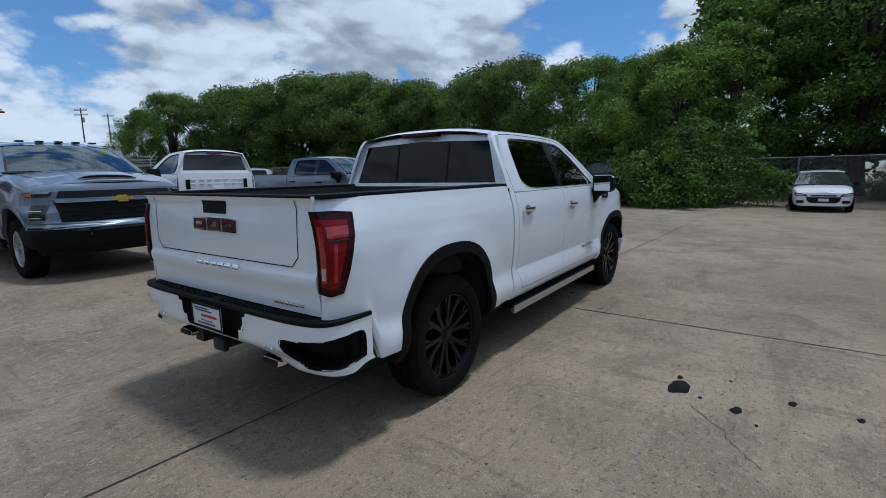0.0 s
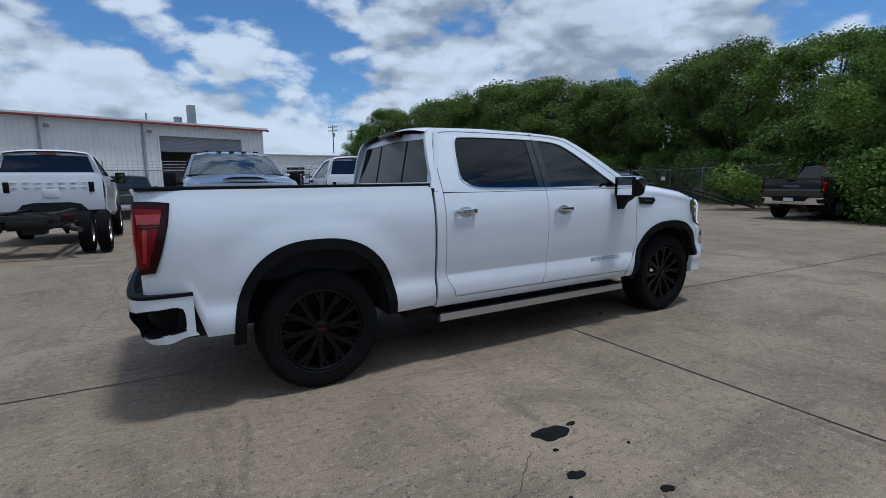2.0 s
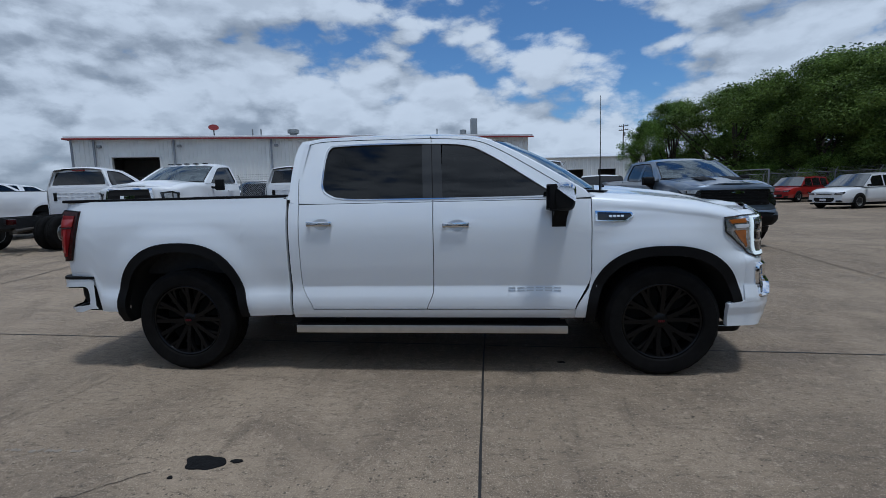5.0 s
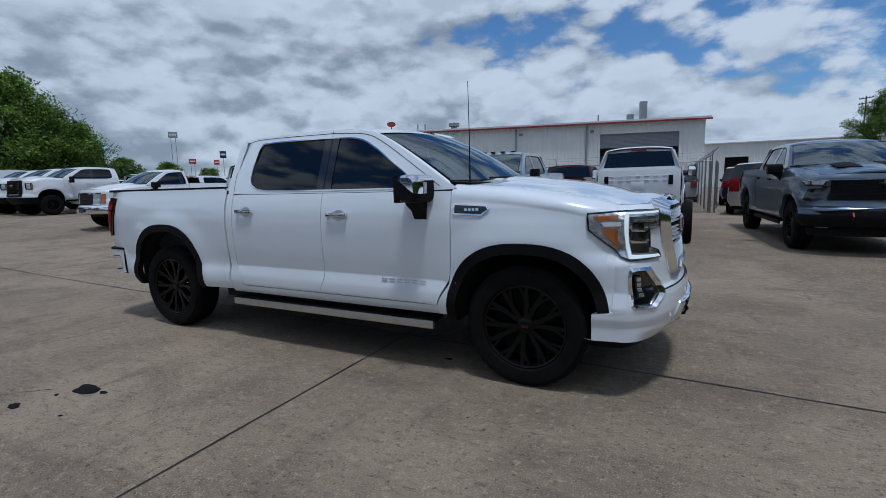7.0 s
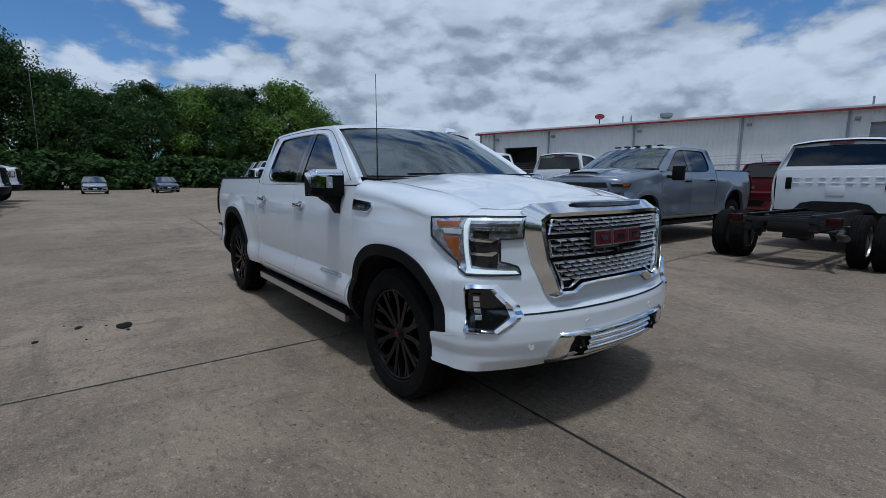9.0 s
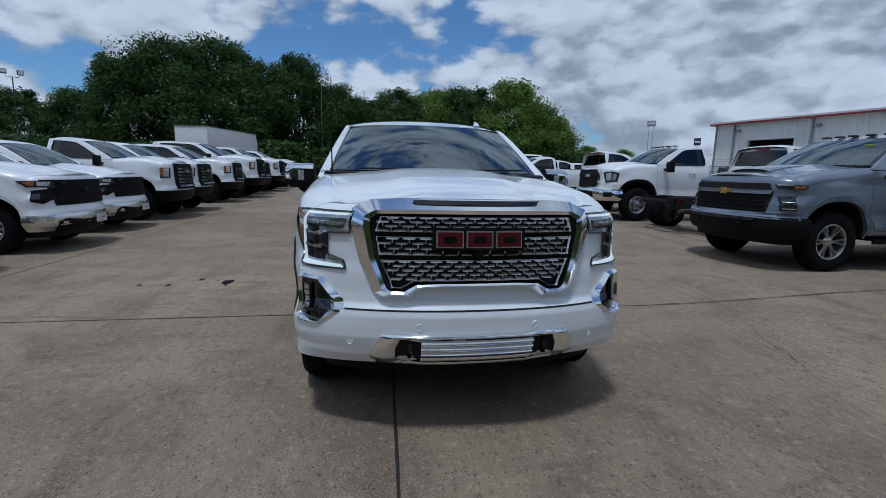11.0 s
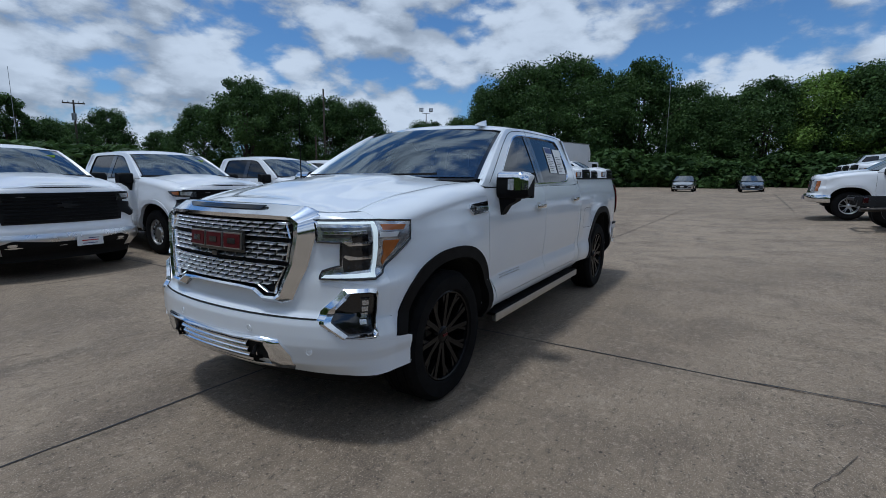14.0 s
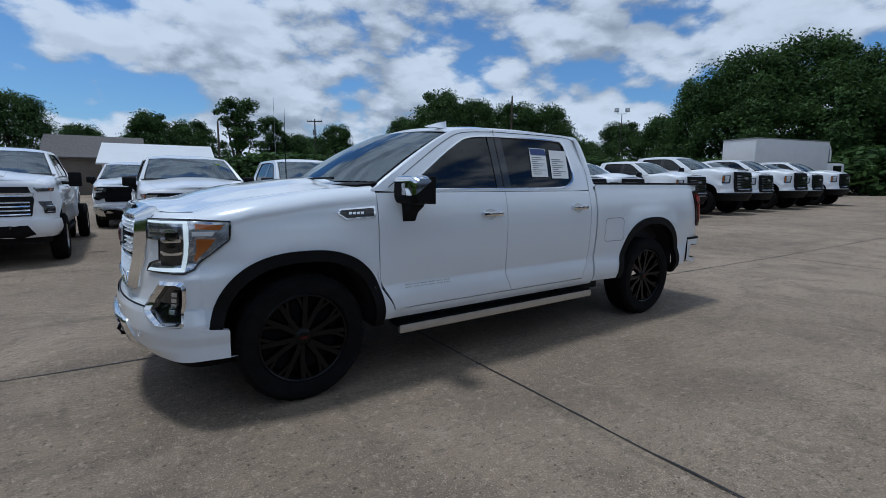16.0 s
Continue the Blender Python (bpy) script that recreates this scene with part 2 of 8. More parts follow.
def box(bm, x0, x1, y0, y1, z0, z1, bevel=0.0):
    m = Matrix.Translation(((x0 + x1) / 2, (y0 + y1) / 2, (z0 + z1) / 2)) @ Matrix.Diagonal((x1 - x0, y1 - y0, z1 - z0, 1))
    r = bmesh.ops.create_cube(bm, size=1.0, matrix=m)
    if bevel:
        es = list({e for v in r["verts"] for e in v.link_edges})
        bmesh.ops.bevel(bm, geom=es, offset=bevel, segments=2, profile=0.6, affect="EDGES")
    return bm


def boxes(*args, bevel=0.0):
    bm = bmesh.new()
    for a in args:
        box(bm, *a, bevel=bevel)
    return bm


def grid(P, nu, nv, bm=None, flange=None, us=None):
    """A sheet of points P(u, v); flange: a vector, or a function of the point, by which its rim is folded back."""
    bm = bm or bmesh.new()
    us = us or [i / nu for i in range(nu + 1)]
    vs = [[bm.verts.new(P(u, j / nv)) for j in range(nv + 1)] for u in us]
    nu = len(us) - 1
    for i in range(nu):
        for j in range(nv):
            bm.faces.new((vs[i][j], vs[i + 1][j], vs[i + 1][j + 1], vs[i][j + 1]))
    if flange is not None:
        rim = [vs[i][0] for i in range(nu + 1)] + [vs[nu][j] for j in range(1, nv + 1)]
        rim += [vs[i][nv] for i in range(nu - 1, -1, -1)] + [vs[0][j] for j in range(nv - 1, 0, -1)]
        back = [bm.verts.new(v.co + Vector(flange(v.co) if callable(flange) else flange)) for v in rim]
        k = len(rim)
        for i in range(k):
            bm.faces.new((rim[i], rim[(i + 1) % k], back[(i + 1) % k], back[i]))
    return bm


def ring(outer, inner, F, bm=None, close=True, flange=None):
    """A band between two lines of (a, b) pairs, laid on a surface F(a, b)."""
    bm = bm or bmesh.new()
    vo, vi = [bm.verts.new(F(*p)) for p in outer], [bm.verts.new(F(*p)) for p in inner]
    k = len(vo)
    for i in range(k if close else k - 1):
        j = (i + 1) % k
        bm.faces.new((vo[i], vo[j], vi[j], vi[i]))
    if flange is not None:
        for vs in (vo, vi):
            back = [bm.verts.new(v.co + Vector(flange)) for v in vs]
            for i in range(k if close else k - 1):
                j = (i + 1) % k
                bm.faces.new((vs[i], vs[j], back[j], back[i]))
    return bm


def curve_through(pts, n=4, close=True):
    """More points on a smooth line through pts (Catmull-Rom)."""
    out, k = [], len(pts)
    P = [np.array(p, float) for p in pts]
    for i in range(k if close else k - 1):
        a, b, c, d = P[(i - 1) % k if close else max(i - 1, 0)], P[i], P[(i + 1) % k], P[(i + 2) % k if close else min(i + 2, k - 1)]
        for s in range(n):
            t = s / n
            out.append(tuple(0.5 * (2 * b + (c - a) * t + (2 * a - 5 * b + 4 * c - d) * t * t + (3 * b - a - 3 * c + d) * t ** 3)))
    if not close:
        out.append(tuple(P[-1]))
    return out


def orient(bm, way):
    """Turn all faces of a pane to look the given way."""
    w = Vector(way)
    for f in bm.faces:
        f.normal_update()
        if f.normal.dot(w) < 0:
            f.normal_flip()
    return bm


def densify(pts, n=4, close=True):
    out, k = [], len(pts)
    for i in range(k if close else k - 1):
        a, b = pts[i], pts[(i + 1) % k]
        for s in range(n):
            out.append(tuple(a[q] + (b[q] - a[q]) * s / n for q in range(len(a))))
    if not close:
        out.append(tuple(pts[-1]))
    return out


def shrink(pts, f, fb=None):
    ca, cb = sum(p[0] for p in pts) / len(pts), sum(p[1] for p in pts) / len(pts)
    return [(ca + (a - ca) * f, cb + (b - cb) * (fb or f)) for a, b in pts]


def fill(pts, F, bm=None, rings=4):
    """A closed patch over a star-shaped outline of (a, b) pairs, on a surface F."""
    bm = bm or bmesh.new()
    ca, cb = sum(p[0] for p in pts) / len(pts), sum(p[1] for p in pts) / len(pts)
    rows = [[bm.verts.new(F(ca + (a - ca) * r / rings, cb + (b - cb) * r / rings)) for a, b in pts] for r in range(rings, 0, -1)]
    mid = bm.verts.new(F(ca, cb))
    k = len(pts)
    for r in range(rings - 1):
        for i in range(k):
            j = (i + 1) % k
            bm.faces.new((rows[r][i], rows[r][j], rows[r + 1][j], rows[r + 1][i]))
    for i in range(k):
        bm.faces.new((rows[-1][i], rows[-1][(i + 1) % k], mid))
    return bm


def slab(pts, F, depth, bm=None):
    """A patch with a rim of some depth: F(a, b, out)."""
    bm = bm or bmesh.new()
    fill(pts, lambda a, b: F(a, b, depth), bm, 3)
    return skirt(pts, F, depth, bm)


def skirt(pts, F, depth, bm):
    top, low = [bm.verts.new(F(a, b, depth)) for a, b in pts], [bm.verts.new(F(a, b, -0.01)) for a, b in pts]
    for i in range(len(pts)):
        j = (i + 1) % len(pts)
        bm.faces.new((top[i], top[j], low[j], low[i]))
    return bm


def inside(p, poly):
    """Is (a, b) within a closed outline of pairs?"""
    hit, k = False, len(poly)
    for i in range(k):
        (x0, y0), (x1, y1) = poly[i], poly[i - 1]
        if (y0 > p[1]) != (y1 > p[1]) and p[0] < (x1 - x0) * (p[1] - y0) / (y1 - y0) + x0:
            hit = not hit
    return hit


def holed(F, us, vs, holes, bm=None):
    """A sheet F(a, b) over two lists of steps, open where its cells lie within one of the outlines."""
    bm = bm or bmesh.new()
    rows = [[bm.verts.new(F(a, b)) for b in vs] for a in us]
    for i in range(len(us) - 1):
        for j in range(len(vs) - 1):
            c = ((us[i] + us[i + 1]) / 2, (vs[j] + vs[j + 1]) / 2)
            if not any(inside(c, h) for h in holes):
                bm.faces.new((rows[i][j], rows[i + 1][j], rows[i + 1][j + 1], rows[i][j + 1]))
    return bm


def tray(pts, F, depth, bm=None, lip=0.0, floor=1.0):
    """A sunk pocket: walls from an outline down to a floor, F(a, b, out)."""
    bm = bm or bmesh.new()
    low = shrink(pts, floor)
    top, bot = [bm.verts.new(F(a, b, lip)) for a, b in pts], [bm.verts.new(F(a, b, -depth)) for a, b in low]
    for i in range(len(pts)):
        j = (i + 1) % len(pts)
        bm.faces.new((top[i], top[j], bot[j], bot[i]))
    return fill(low, lambda a, b: F(a, b, -depth), bm, 3)


def spread(a, b, n):
    return [a + (b - a) * i / n for i in range(n + 1)]


def tube(path, r, n=8, bm=None, close=False, cap=True):
    """A round bar along points; r: one radius or one for each point."""
    bm = bm or bmesh.new()
    P = [Vector(p) for p in path]
    k = len(P)
    rows = []
    for i, p in enumerate(P):
        d = (P[(i + 1) % k] - P[i - 1]) if close else (P[min(i + 1, k - 1)] - P[max(i - 1, 0)])
        d = d.normalized() if d.length > 1e-9 else Vector((0, 0, 1))
        a = d.cross(Vector((0, 0, 1)) if abs(d.z) < 0.9 else Vector((1, 0, 0))).normalized()
        b = d.cross(a)
        rad = r[i] if isinstance(r, (list, tuple)) else r
        rows.append([bm.verts.new(p + rad * (a * math.cos(2 * math.pi * q / n) + b * math.sin(2 * math.pi * q / n))) for q in range(n)])
    for i in range(k if close else k - 1):
        A, B = rows[i], rows[(i + 1) % k]
        for q in range(n):
            bm.faces.new((A[q], A[(q + 1) % n], B[(q + 1) % n], B[q]))
    if cap and not close:
        bm.faces.new(rows[0][::-1])
        bm.faces.new(rows[-1])
    return bm


def lathe(profile, n, bm=None, axis="y", centre=(0, 0, 0), a0=0.0, a1=2 * math.pi):
    """Turn a profile of (along the axis, radius) round the axis."""
    bm = bm or bmesh.new()
    full = abs(a1 - a0 - 2 * math.pi) < 1e-6
    m = n if full else n + 1
    rows = []
    for i in range(m):
        a = a0 + (a1 - a0) * i / n
        c, s = math.cos(a), math.sin(a)
        row = []
        for h, r in profile:
            p = (r * c, h, r * s) if axis == "y" else (r * c, r * s, h)
            row.append(bm.verts.new(Vector(centre) + Vector(p)))
        rows.append(row)
    for i in range(m if full else m - 1):
        A, B = rows[i], rows[(i + 1) % m]
        for j in range(len(profile) - 1):
            bm.faces.new((A[j], A[j + 1], B[j + 1], B[j]))
    return bm



# ---- wheels ----


def tyre_mesh(r, rim, w, n):
    prof = [(-w * .40, rim), (-w * .47, rim + .012), (-w * .5, rim + (r - rim) * .45), (-w * .49, rim + (r - rim) * .75), (-w * .45, r - .022),
            (-w * .40, r - .006), (-w * .36, r), (-w * .25, r), (-w * .245, r - .009), (-w * .215, r - .009), (-w * .21, r), (-w * .03, r),
            (-w * .025, r - .009), (w * .025, r - .009), (w * .03, r), (w * .21, r), (w * .215, r - .009), (w * .245, r - .009), (w * .25, r),
            (w * .36, r), (w * .45, r - .022), (w * .5, rim + (r - rim) * .45), (w * .40, rim)]
    bm = lathe(prof, n)
    for i in range(n):                          # shoulder blocks
        if i % 2:
            a0, a1 = 2 * math.pi * (i + .1) / n, 2 * math.pi * (i + .8) / n
            for s in (-1, 1):
                q = []
                for a in (a0, a1):
                    for (y, rr) in ((s * w * .36, r + .003), (s * w * .49, r - .030)):
                        q.append(bm.verts.new((rr * math.cos(a), y, rr * math.sin(a))))
                bm.faces.new((q[0], q[1], q[3], q[2]))
    return bm


def spoke(bm, a, r0, r1, w0, w1, y0, y1, t, twist=0.0):
    """One spoke of a rim at the angle a, from radius r0 to r1."""
    c0, s0, c1, s1 = math.cos(a), math.sin(a), math.cos(a + twist), math.sin(a + twist)
    vs = []
    for r, w, y, c, s in ((r0, w0, y0, c0, s0), ((r0 + r1) / 2, (w0 + w1) / 2, (y0 * .6 + y1 * .4), (c0 + c1) / 2, (s0 + s1) / 2), (r1, w1, y1, c1, s1)):
        ring_v = []
        for k, yy in ((-1, y), (1, y), (1.5, y + t), (-1.5, y + t)):
            ring_v.append(bm.verts.new((r * c - k * w / 2 * s, yy, r * s + k * w / 2 * c)))
        vs.append(ring_v)
    for A, B in zip(vs, vs[1:]):
        for q in range(4):
            bm.faces.new((A[q], A[(q + 1) % 4], B[(q + 1) % 4], B[q]))
    bm.faces.new(vs[-1])


RIMS = {}


def wheel_meshes(style, r, w):
    key = (style, r, w)
    if key in RIMS:
        return RIMS[key]
    spk = None                                    # one spoke or pair of them, to be set round the hub
    rim = {"denali": .287, "alloy": .235, "steel": .225, "machined": .245, "dual": .225, "dual_black": .225, "car": .215, "black": .24}[style]
    n = 64 if style == "denali" else 32
    tyre = to_mesh(tyre_mesh(r, rim, w, n), "tyre", RUBBER)
    f = -w * .42                                  # outer face of the rim
    bm = lathe([(f, rim + .004), (f - .004, rim - .004), (f + .002, rim - .014), (f + .03, rim - .02), (w * .3, rim - .03), (w * .40, rim)], n)
    back = lathe([(w * .1, rim - .025), (w * .1, .04)] if style == "denali" else [(w * .39, rim - .004), (w * .38, .04), (w * .1, .04), (w * .1, rim - .028)], n)
    rim_m = RIM_BLACK
    if style == "denali":
        spk = bmesh.new()                         # a pair of long arms, each with a short branch to the rim
        for sg in (-1, 1):
            a = .25 + sg * .16
            spoke(spk, a, .050, rim - .010, .030, .030, f + .030, f + .006, .045, sg * .06)
            spoke(spk, a + sg * .045, .150, rim - .010, .014, .022, f + .026, f + .010, .035, sg * .19)
        spoke(spk, .25, .050, .135, .050, .020, f + .040, f + .036, .02)
        lathe([(f + .018, .001), (f + .018, .030), (f + .024, .050), (f + .040, .066), (f + .06, .075)], 24, bm)
    elif style in ("alloy", "machined", "car", "black"):
        rim_m = {"alloy": SATIN, "machined": SATIN, "car": SATIN, "black": RIM_BLACK}[style]
        k = {"alloy": 6, "machined": 6, "car": 5, "black": 6}[style]
        spk = bmesh.new() if k == 6 else bm         # six-spoke wheels carry their spokes as parts
        for i in range(1 if k == 6 else k):
            a = 2 * math.pi * i / k
            w0, w1 = (.028, .022) if style == "car" else (.020, .014)
            spoke(spk, a - .09, .05, rim - .01, w0, w1, f + .03, f + .008, .03, -.07)
            spoke(spk, a + .09, .05, rim - .01, w0, w1, f + .03, f + .008, .03, .07)
        lathe([(f + .02, .001), (f + .02, .032), (f + .035, .06), (f + .06, .075)], 20, bm)
    elif style == "steel":
        rim_m = SATIN
        lathe([(f + .02, rim - .015), (f + .035, rim - .03), (f + .03, .15), (f + .05, .10), (f + .02, .085), (f + .012, .06), (f + .012, .001)], n, bm)
        for i in range(12):
            a = 2 * math.pi * i / 12
            spoke(bm, a, .135, rim - .035, .03, .036, f + .018, f + .022, .008)
    else:                                         # dual: a deep dish with a large hub
        rim_m = RIM_BLACK if style == "dual_black" else SATIN
        lathe([(f + .02, rim - .015), (f + .10, rim - .04), (f + .11, .13), (f + .10, .10), (f + .0, .085), (f - .01, .06), (f - .012, .001)], n, bm)
        for i in range(8):
            a = 2 * math.pi * i / 8
            lathe([(f + .085, .010), (f + .085, .001)], 6, bm, centre=(.11 * math.cos(a), 0, .11 * math.sin(a)))
    RIMS[key] = (tyre, to_mesh(bm, "rim", rim_m), to_mesh(back, "brake_plate", DARK), to_mesh(spk, "spoke", rim_m) if spk is not None and spk is not bm else None)
    return RIMS[key]


def steel_holes(r, w, dual=False):
    """The dark openings of a pressed steel wheel: a groove behind its ribs, or the hand holes of a dual wheel."""
    key = ("holes", r, w, dual)
    if key not in RIMS:
        f = -w * .42 + .026
        if dual:
            bm = bmesh.new()
            for i in range(8):
                a = 2 * math.pi * (i + .5) / 8
                lathe([(f + .074, .024), (f + .073, .022), (f + .073, .001)], 12, bm, centre=(.158 * math.cos(a), 0, .158 * math.sin(a)))
        else:
            bm = lathe([(f + .003, .148), (f, .150), (f, .188), (f + .003, .190)], 36)
        RIMS[key] = to_mesh(bm, "rim_groove", DARK)
    return RIMS[key]


def put_wheel(root, x, y, r, w, style, steer=0.0, badge=False):
    """A wheel at the hub (x, y), its outer face away from the middle."""
    wheel = new("wheel", wheel_meshes(style, r, w)[1])
    wheel.name = "wheel"
    wheel.parent = root
    wheel.matrix_local = pose(x, y, r, 0, 0, (0 if y < 0 else 180) + steer)
    for nm, me in zip(("tyre", "brake_plate"), (wheel_meshes(style, r, w)[0], wheel_meshes(style, r, w)[2])):
        o = new(nm, me)
        o.parent = wheel
    if wheel_meshes(style, r, w)[3]:
        for k in range(6):
            o = new("spoke", wheel_meshes(style, r, w)[3])
            o.parent = wheel
            o.matrix_local = pose(0, 0, 0, 0, 60 * k, 0)
    if style in ("steel", "dual"):
        o = new("rim_groove", steel_holes(r, w, style == "dual"))
        o.parent = wheel
    if badge:
        o = part("hub_badge", boxes((-.022, -.006, -w * .42 + .012, -w * .42 + .018, -.008, .008), (-.004, .008, -w * .42 + .012, -w * .42 + .018, -.008, .008),
                                    (.010, .024, -w * .42 + .012, -w * .42 + .018, -.008, .008)), RED_BADGE, wheel)
    return wheel


# ---- pickup trucks ----
ZT = np.arange(0.2, 1.6, 0.005)
_zy = [(.2, .86), (.38, .90), (.44, .945), (.48, .972), (.53, .985), (.60, .986), (.695, .963), (.715, .966), (.85, .983), (1.0, .991), (1.12, .990),
       (1.22, .978), (1.30, .957), (1.36, .937), (1.42, .922), (1.6, .86)]
_y = np.interp(ZT, [a for a, b in _zy], [b for a, b in _zy])
_k = np.exp(-0.5 * (np.arange(-6, 7) / .9) ** 2)
YT = np.convolve(np.pad(_y, 6, mode="edge"), _k / _k.sum(), "valid")
NOSE_N = 2.1
DOOR_Z = [.517, .53, .545, .565, .59, .62, .65, .675, .69, .697, .704, .711, .72, .74, .77, .81, .86, .91, .96, 1.01, 1.06, 1.11, 1.16, 1.21, 1.26, 1.30, 1.338]
DOOR_V = [i / 26 for i in range(27)]


def arch(x, xw, hw, top, base=.40):
    d = abs(x - xw) / hw
    return base + (top - base) * (1 - d ** 2.5) ** .4 if d < 1 else -1.0


def cab_side(z):
    t = max(0.0, (z - 1.345) / .46)
    return .940 - .190 * t ** 1.12


CAB = [((.915, 1.365), (1.25, 1.395)), ((.917, 1.45), (1.178, 1.455)), ((.922, 1.60), (1.172, 1.60)), ((.94, 1.75), (1.185, 1.73)),
       ((.97, 1.82), (1.212, 1.785)), ((1.05, 1.848), (1.27, 1.800)), ((1.6, 1.862), (1.6, 1.806)), ((2.1, 1.852), (2.1, 1.798)),
       ((2.42, 1.822), (2.33, 1.772)), ((2.62, 1.735), (2.48, 1.702)), ((2.82, 1.622), (2.66, 1.588)), ((3.02, 1.500), (2.84, 1.463)),
       ((3.20, 1.385), (2.975, 1.372)), ((3.205, 1.350), (2.955, 1.362)), ((2.6, 1.342), (2.6, 1.359)), ((2.0, 1.342), (2.0, 1.360)),
       ((1.5, 1.342), (1.5, 1.364)), ((1.1, 1.344), (1.33, 1.374))]


def pickup(S):
    """A pickup truck with its rear axle over the origin, its front towards +x. S: a dict of what sets it apart."""
    root = thing(S["name"], S["label"], "pickup truck", S.get("group", ""))
    lod, lift, paint = S.get("lod", 1), S.get("lift", 0.0), S["paint"]
    hero = lod == 0
    reg, bed, front = S.get("cab", "crew") == "regular", S.get("bed", "short"), S.get("front", "work")
    rad, tw, style = S.get("rad", .415), S.get("tw", .275), S.get("style", "denali")
    xr0, xf = S.get("rear_axle", 0.0), 3.745
    hz = S.get("hood_up", 0.0)
    cabx = 1.72 if reg else .915                    # back of the cab

    def add(nm, bm, m, label="", parent=None, sharp=38):
        o = part(nm, bm, m, parent or root, label, sharp)
        if lift and parent is None:
            o.location.z = lift
        return o

    def xm(x):                                      # a regular cab is the same cab, shorter behind the doors
        return x if not reg or x > 2.1 else 2.1 + (x - 2.1) * .32

    def side(x, z):
        y = float(np.interp(z, ZT, YT))
        for xw, zt in ((xr0, .45), (xf, .42)):
            if bed == "none" and xw == xr0:
                continue
            d = math.hypot(x - xw, (z - zt) * 1.05)
            y += .026 * (1 - smooth_step(.58, .84, d))
        if x < -.75:
            y -= .10 * ((-.75 - x) / .4) ** 2
        if x > 3.95:
            y -= (.036 + .045 * smooth_step(.86, .95, z)) * ((x - 3.95) / .365) ** 2
        return y

    def zt(x):                                      # edge between wing and bonnet
        return float(np.interp(x, [3.1, 3.24, 3.6, 4.0, 4.2, 4.32, 4.6], [1.392, 1.386, 1.362, 1.312, 1.268, 1.230, 1.19])) + hz * smooth_step(3.2, 4.0, x)

    def yh(x):
        return float(np.interp(x, [3.2, 3.7, 4.32], [.83, .79, .735]))

    def zs(x):
        return zt(x) - .10

    X0 = 4.315

    def width(z):
        a, b = zs(X0), zt(X0)
        if z <= a:
            return side(X0, z)
        t = min(1, (z - a) / (b - a))
        return yh(X0) + (side(X0, a) - yh(X0)) * math.sqrt(max(0, 1 - t * t))

    def front_x(z):
        return float(np.interp(z - hz * smooth_step(.8, 1.2, z), [.36, .45, .55, .66, .69, .72, .78, 1.0, 1.16, 1.225, 1.30],
                               [4.60, 4.69, 4.715, 4.715, 4.705, 4.67, 4.655, 4.635, 4.622, 4.60, 4.56])) + S.get("nose_out", 0.0)

    def nose(q, z, off=0.0, s=1):
        """The front skin: q 0 is the middle, 1 the wing; past that it runs back along the wing. s: side."""
        if abs(q) <= 1:
            th = abs(q) * math.pi / 2
            W, D = width(z), front_x(z) - X0
            c, sn = max(0, math.cos(th)), max(0, math.sin(th))
            x, y = X0 + D * c ** (2 / NOSE_N), W * sn ** (2 / NOSE_N)
            nx, ny = c ** (2 - 2 / NOSE_N) / max(D, .05), sn ** (2 - 2 / NOSE_N) / W
            k = math.hypot(nx, ny) or 1
            nx, ny = nx / k, ny / k
        else:
            x = X0 - (abs(q) - 1)
            y, nx, ny = side(x, z), 0, 1
            if z > zs(x):
                t = min(1, (z - zs(x)) / (zt(x) - zs(x)))
                y = yh(x) + (side(x, zs(x)) - yh(x)) * math.sqrt(max(0, 1 - t * t))
        sg = s * (1 if q >= 0 else -1)
        return Vector((x + nx * off, sg * (y + ny * off), z))

    def q_of(y, z):
        return math.asin(min(1, (abs(y) / width(z)) ** (NOSE_N / 2))) / (math.pi / 2)

    def face(y, z, off=0.0):                        # the front skin by y and z
        return nose(math.copysign(q_of(y, z), y) if y else 0.0, z, off)

    # --- side panels ---
    rear_top, front_top = S.get("arch_rear", 1.06), S.get("arch_front", .99)

    def door_back(z):
        return xm(1.0) + .085 * (1 - smooth_step(.50, .72, z)) if not reg else xm(1.0)

    def door_split(z):
        return 2.052 - .012 * smooth_step(1.0, .5, z) - .05 * (1 - smooth_step(.50, .66, z))

    def door_front(z):
        return 3.222 - .115 * (1 - smooth_step(.50, .78, z))

    def stations(a, b, xw, hw, n):
        xs = {a, b}
        for i in range(n + 1):
            x = xw - hw * math.cos(math.pi * i / n)
            if a < x < b:
                xs.add(x)
        for i in range(n):
            x = a + (b - a) * i / n
            if abs(x - xw) > hw + .01:
                xs.add(x)
        return sorted(xs)

    n_a = 30 if hero else 14
    for s in (-1, 1):
        if bed == "short":
            xs = stations(-.955, cabx - .018, xr0, .53, n_a)

            def bedside(u, v):
                x = xs[0] + (xs[-1] - xs[0]) * u
                lo = max(float(np.interp(x, [-.955, -.84, -.78, -.745, -.735, -.60, -.3, 0], [.79, .79, .73, .64, .50, .50, .50, .463])), arch(x, xr0, .53, rear_top - .03))
                z = lo + (1.405 - lo) * v
                return Vector((x, s * side(x, z), z))
            add("bedside", grid(bedside, 0, 26 if hero else 10, us=[(x - xs[0]) / (xs[-1] - xs[0]) for x in xs], flange=(0, -s * .035, 0)), paint)
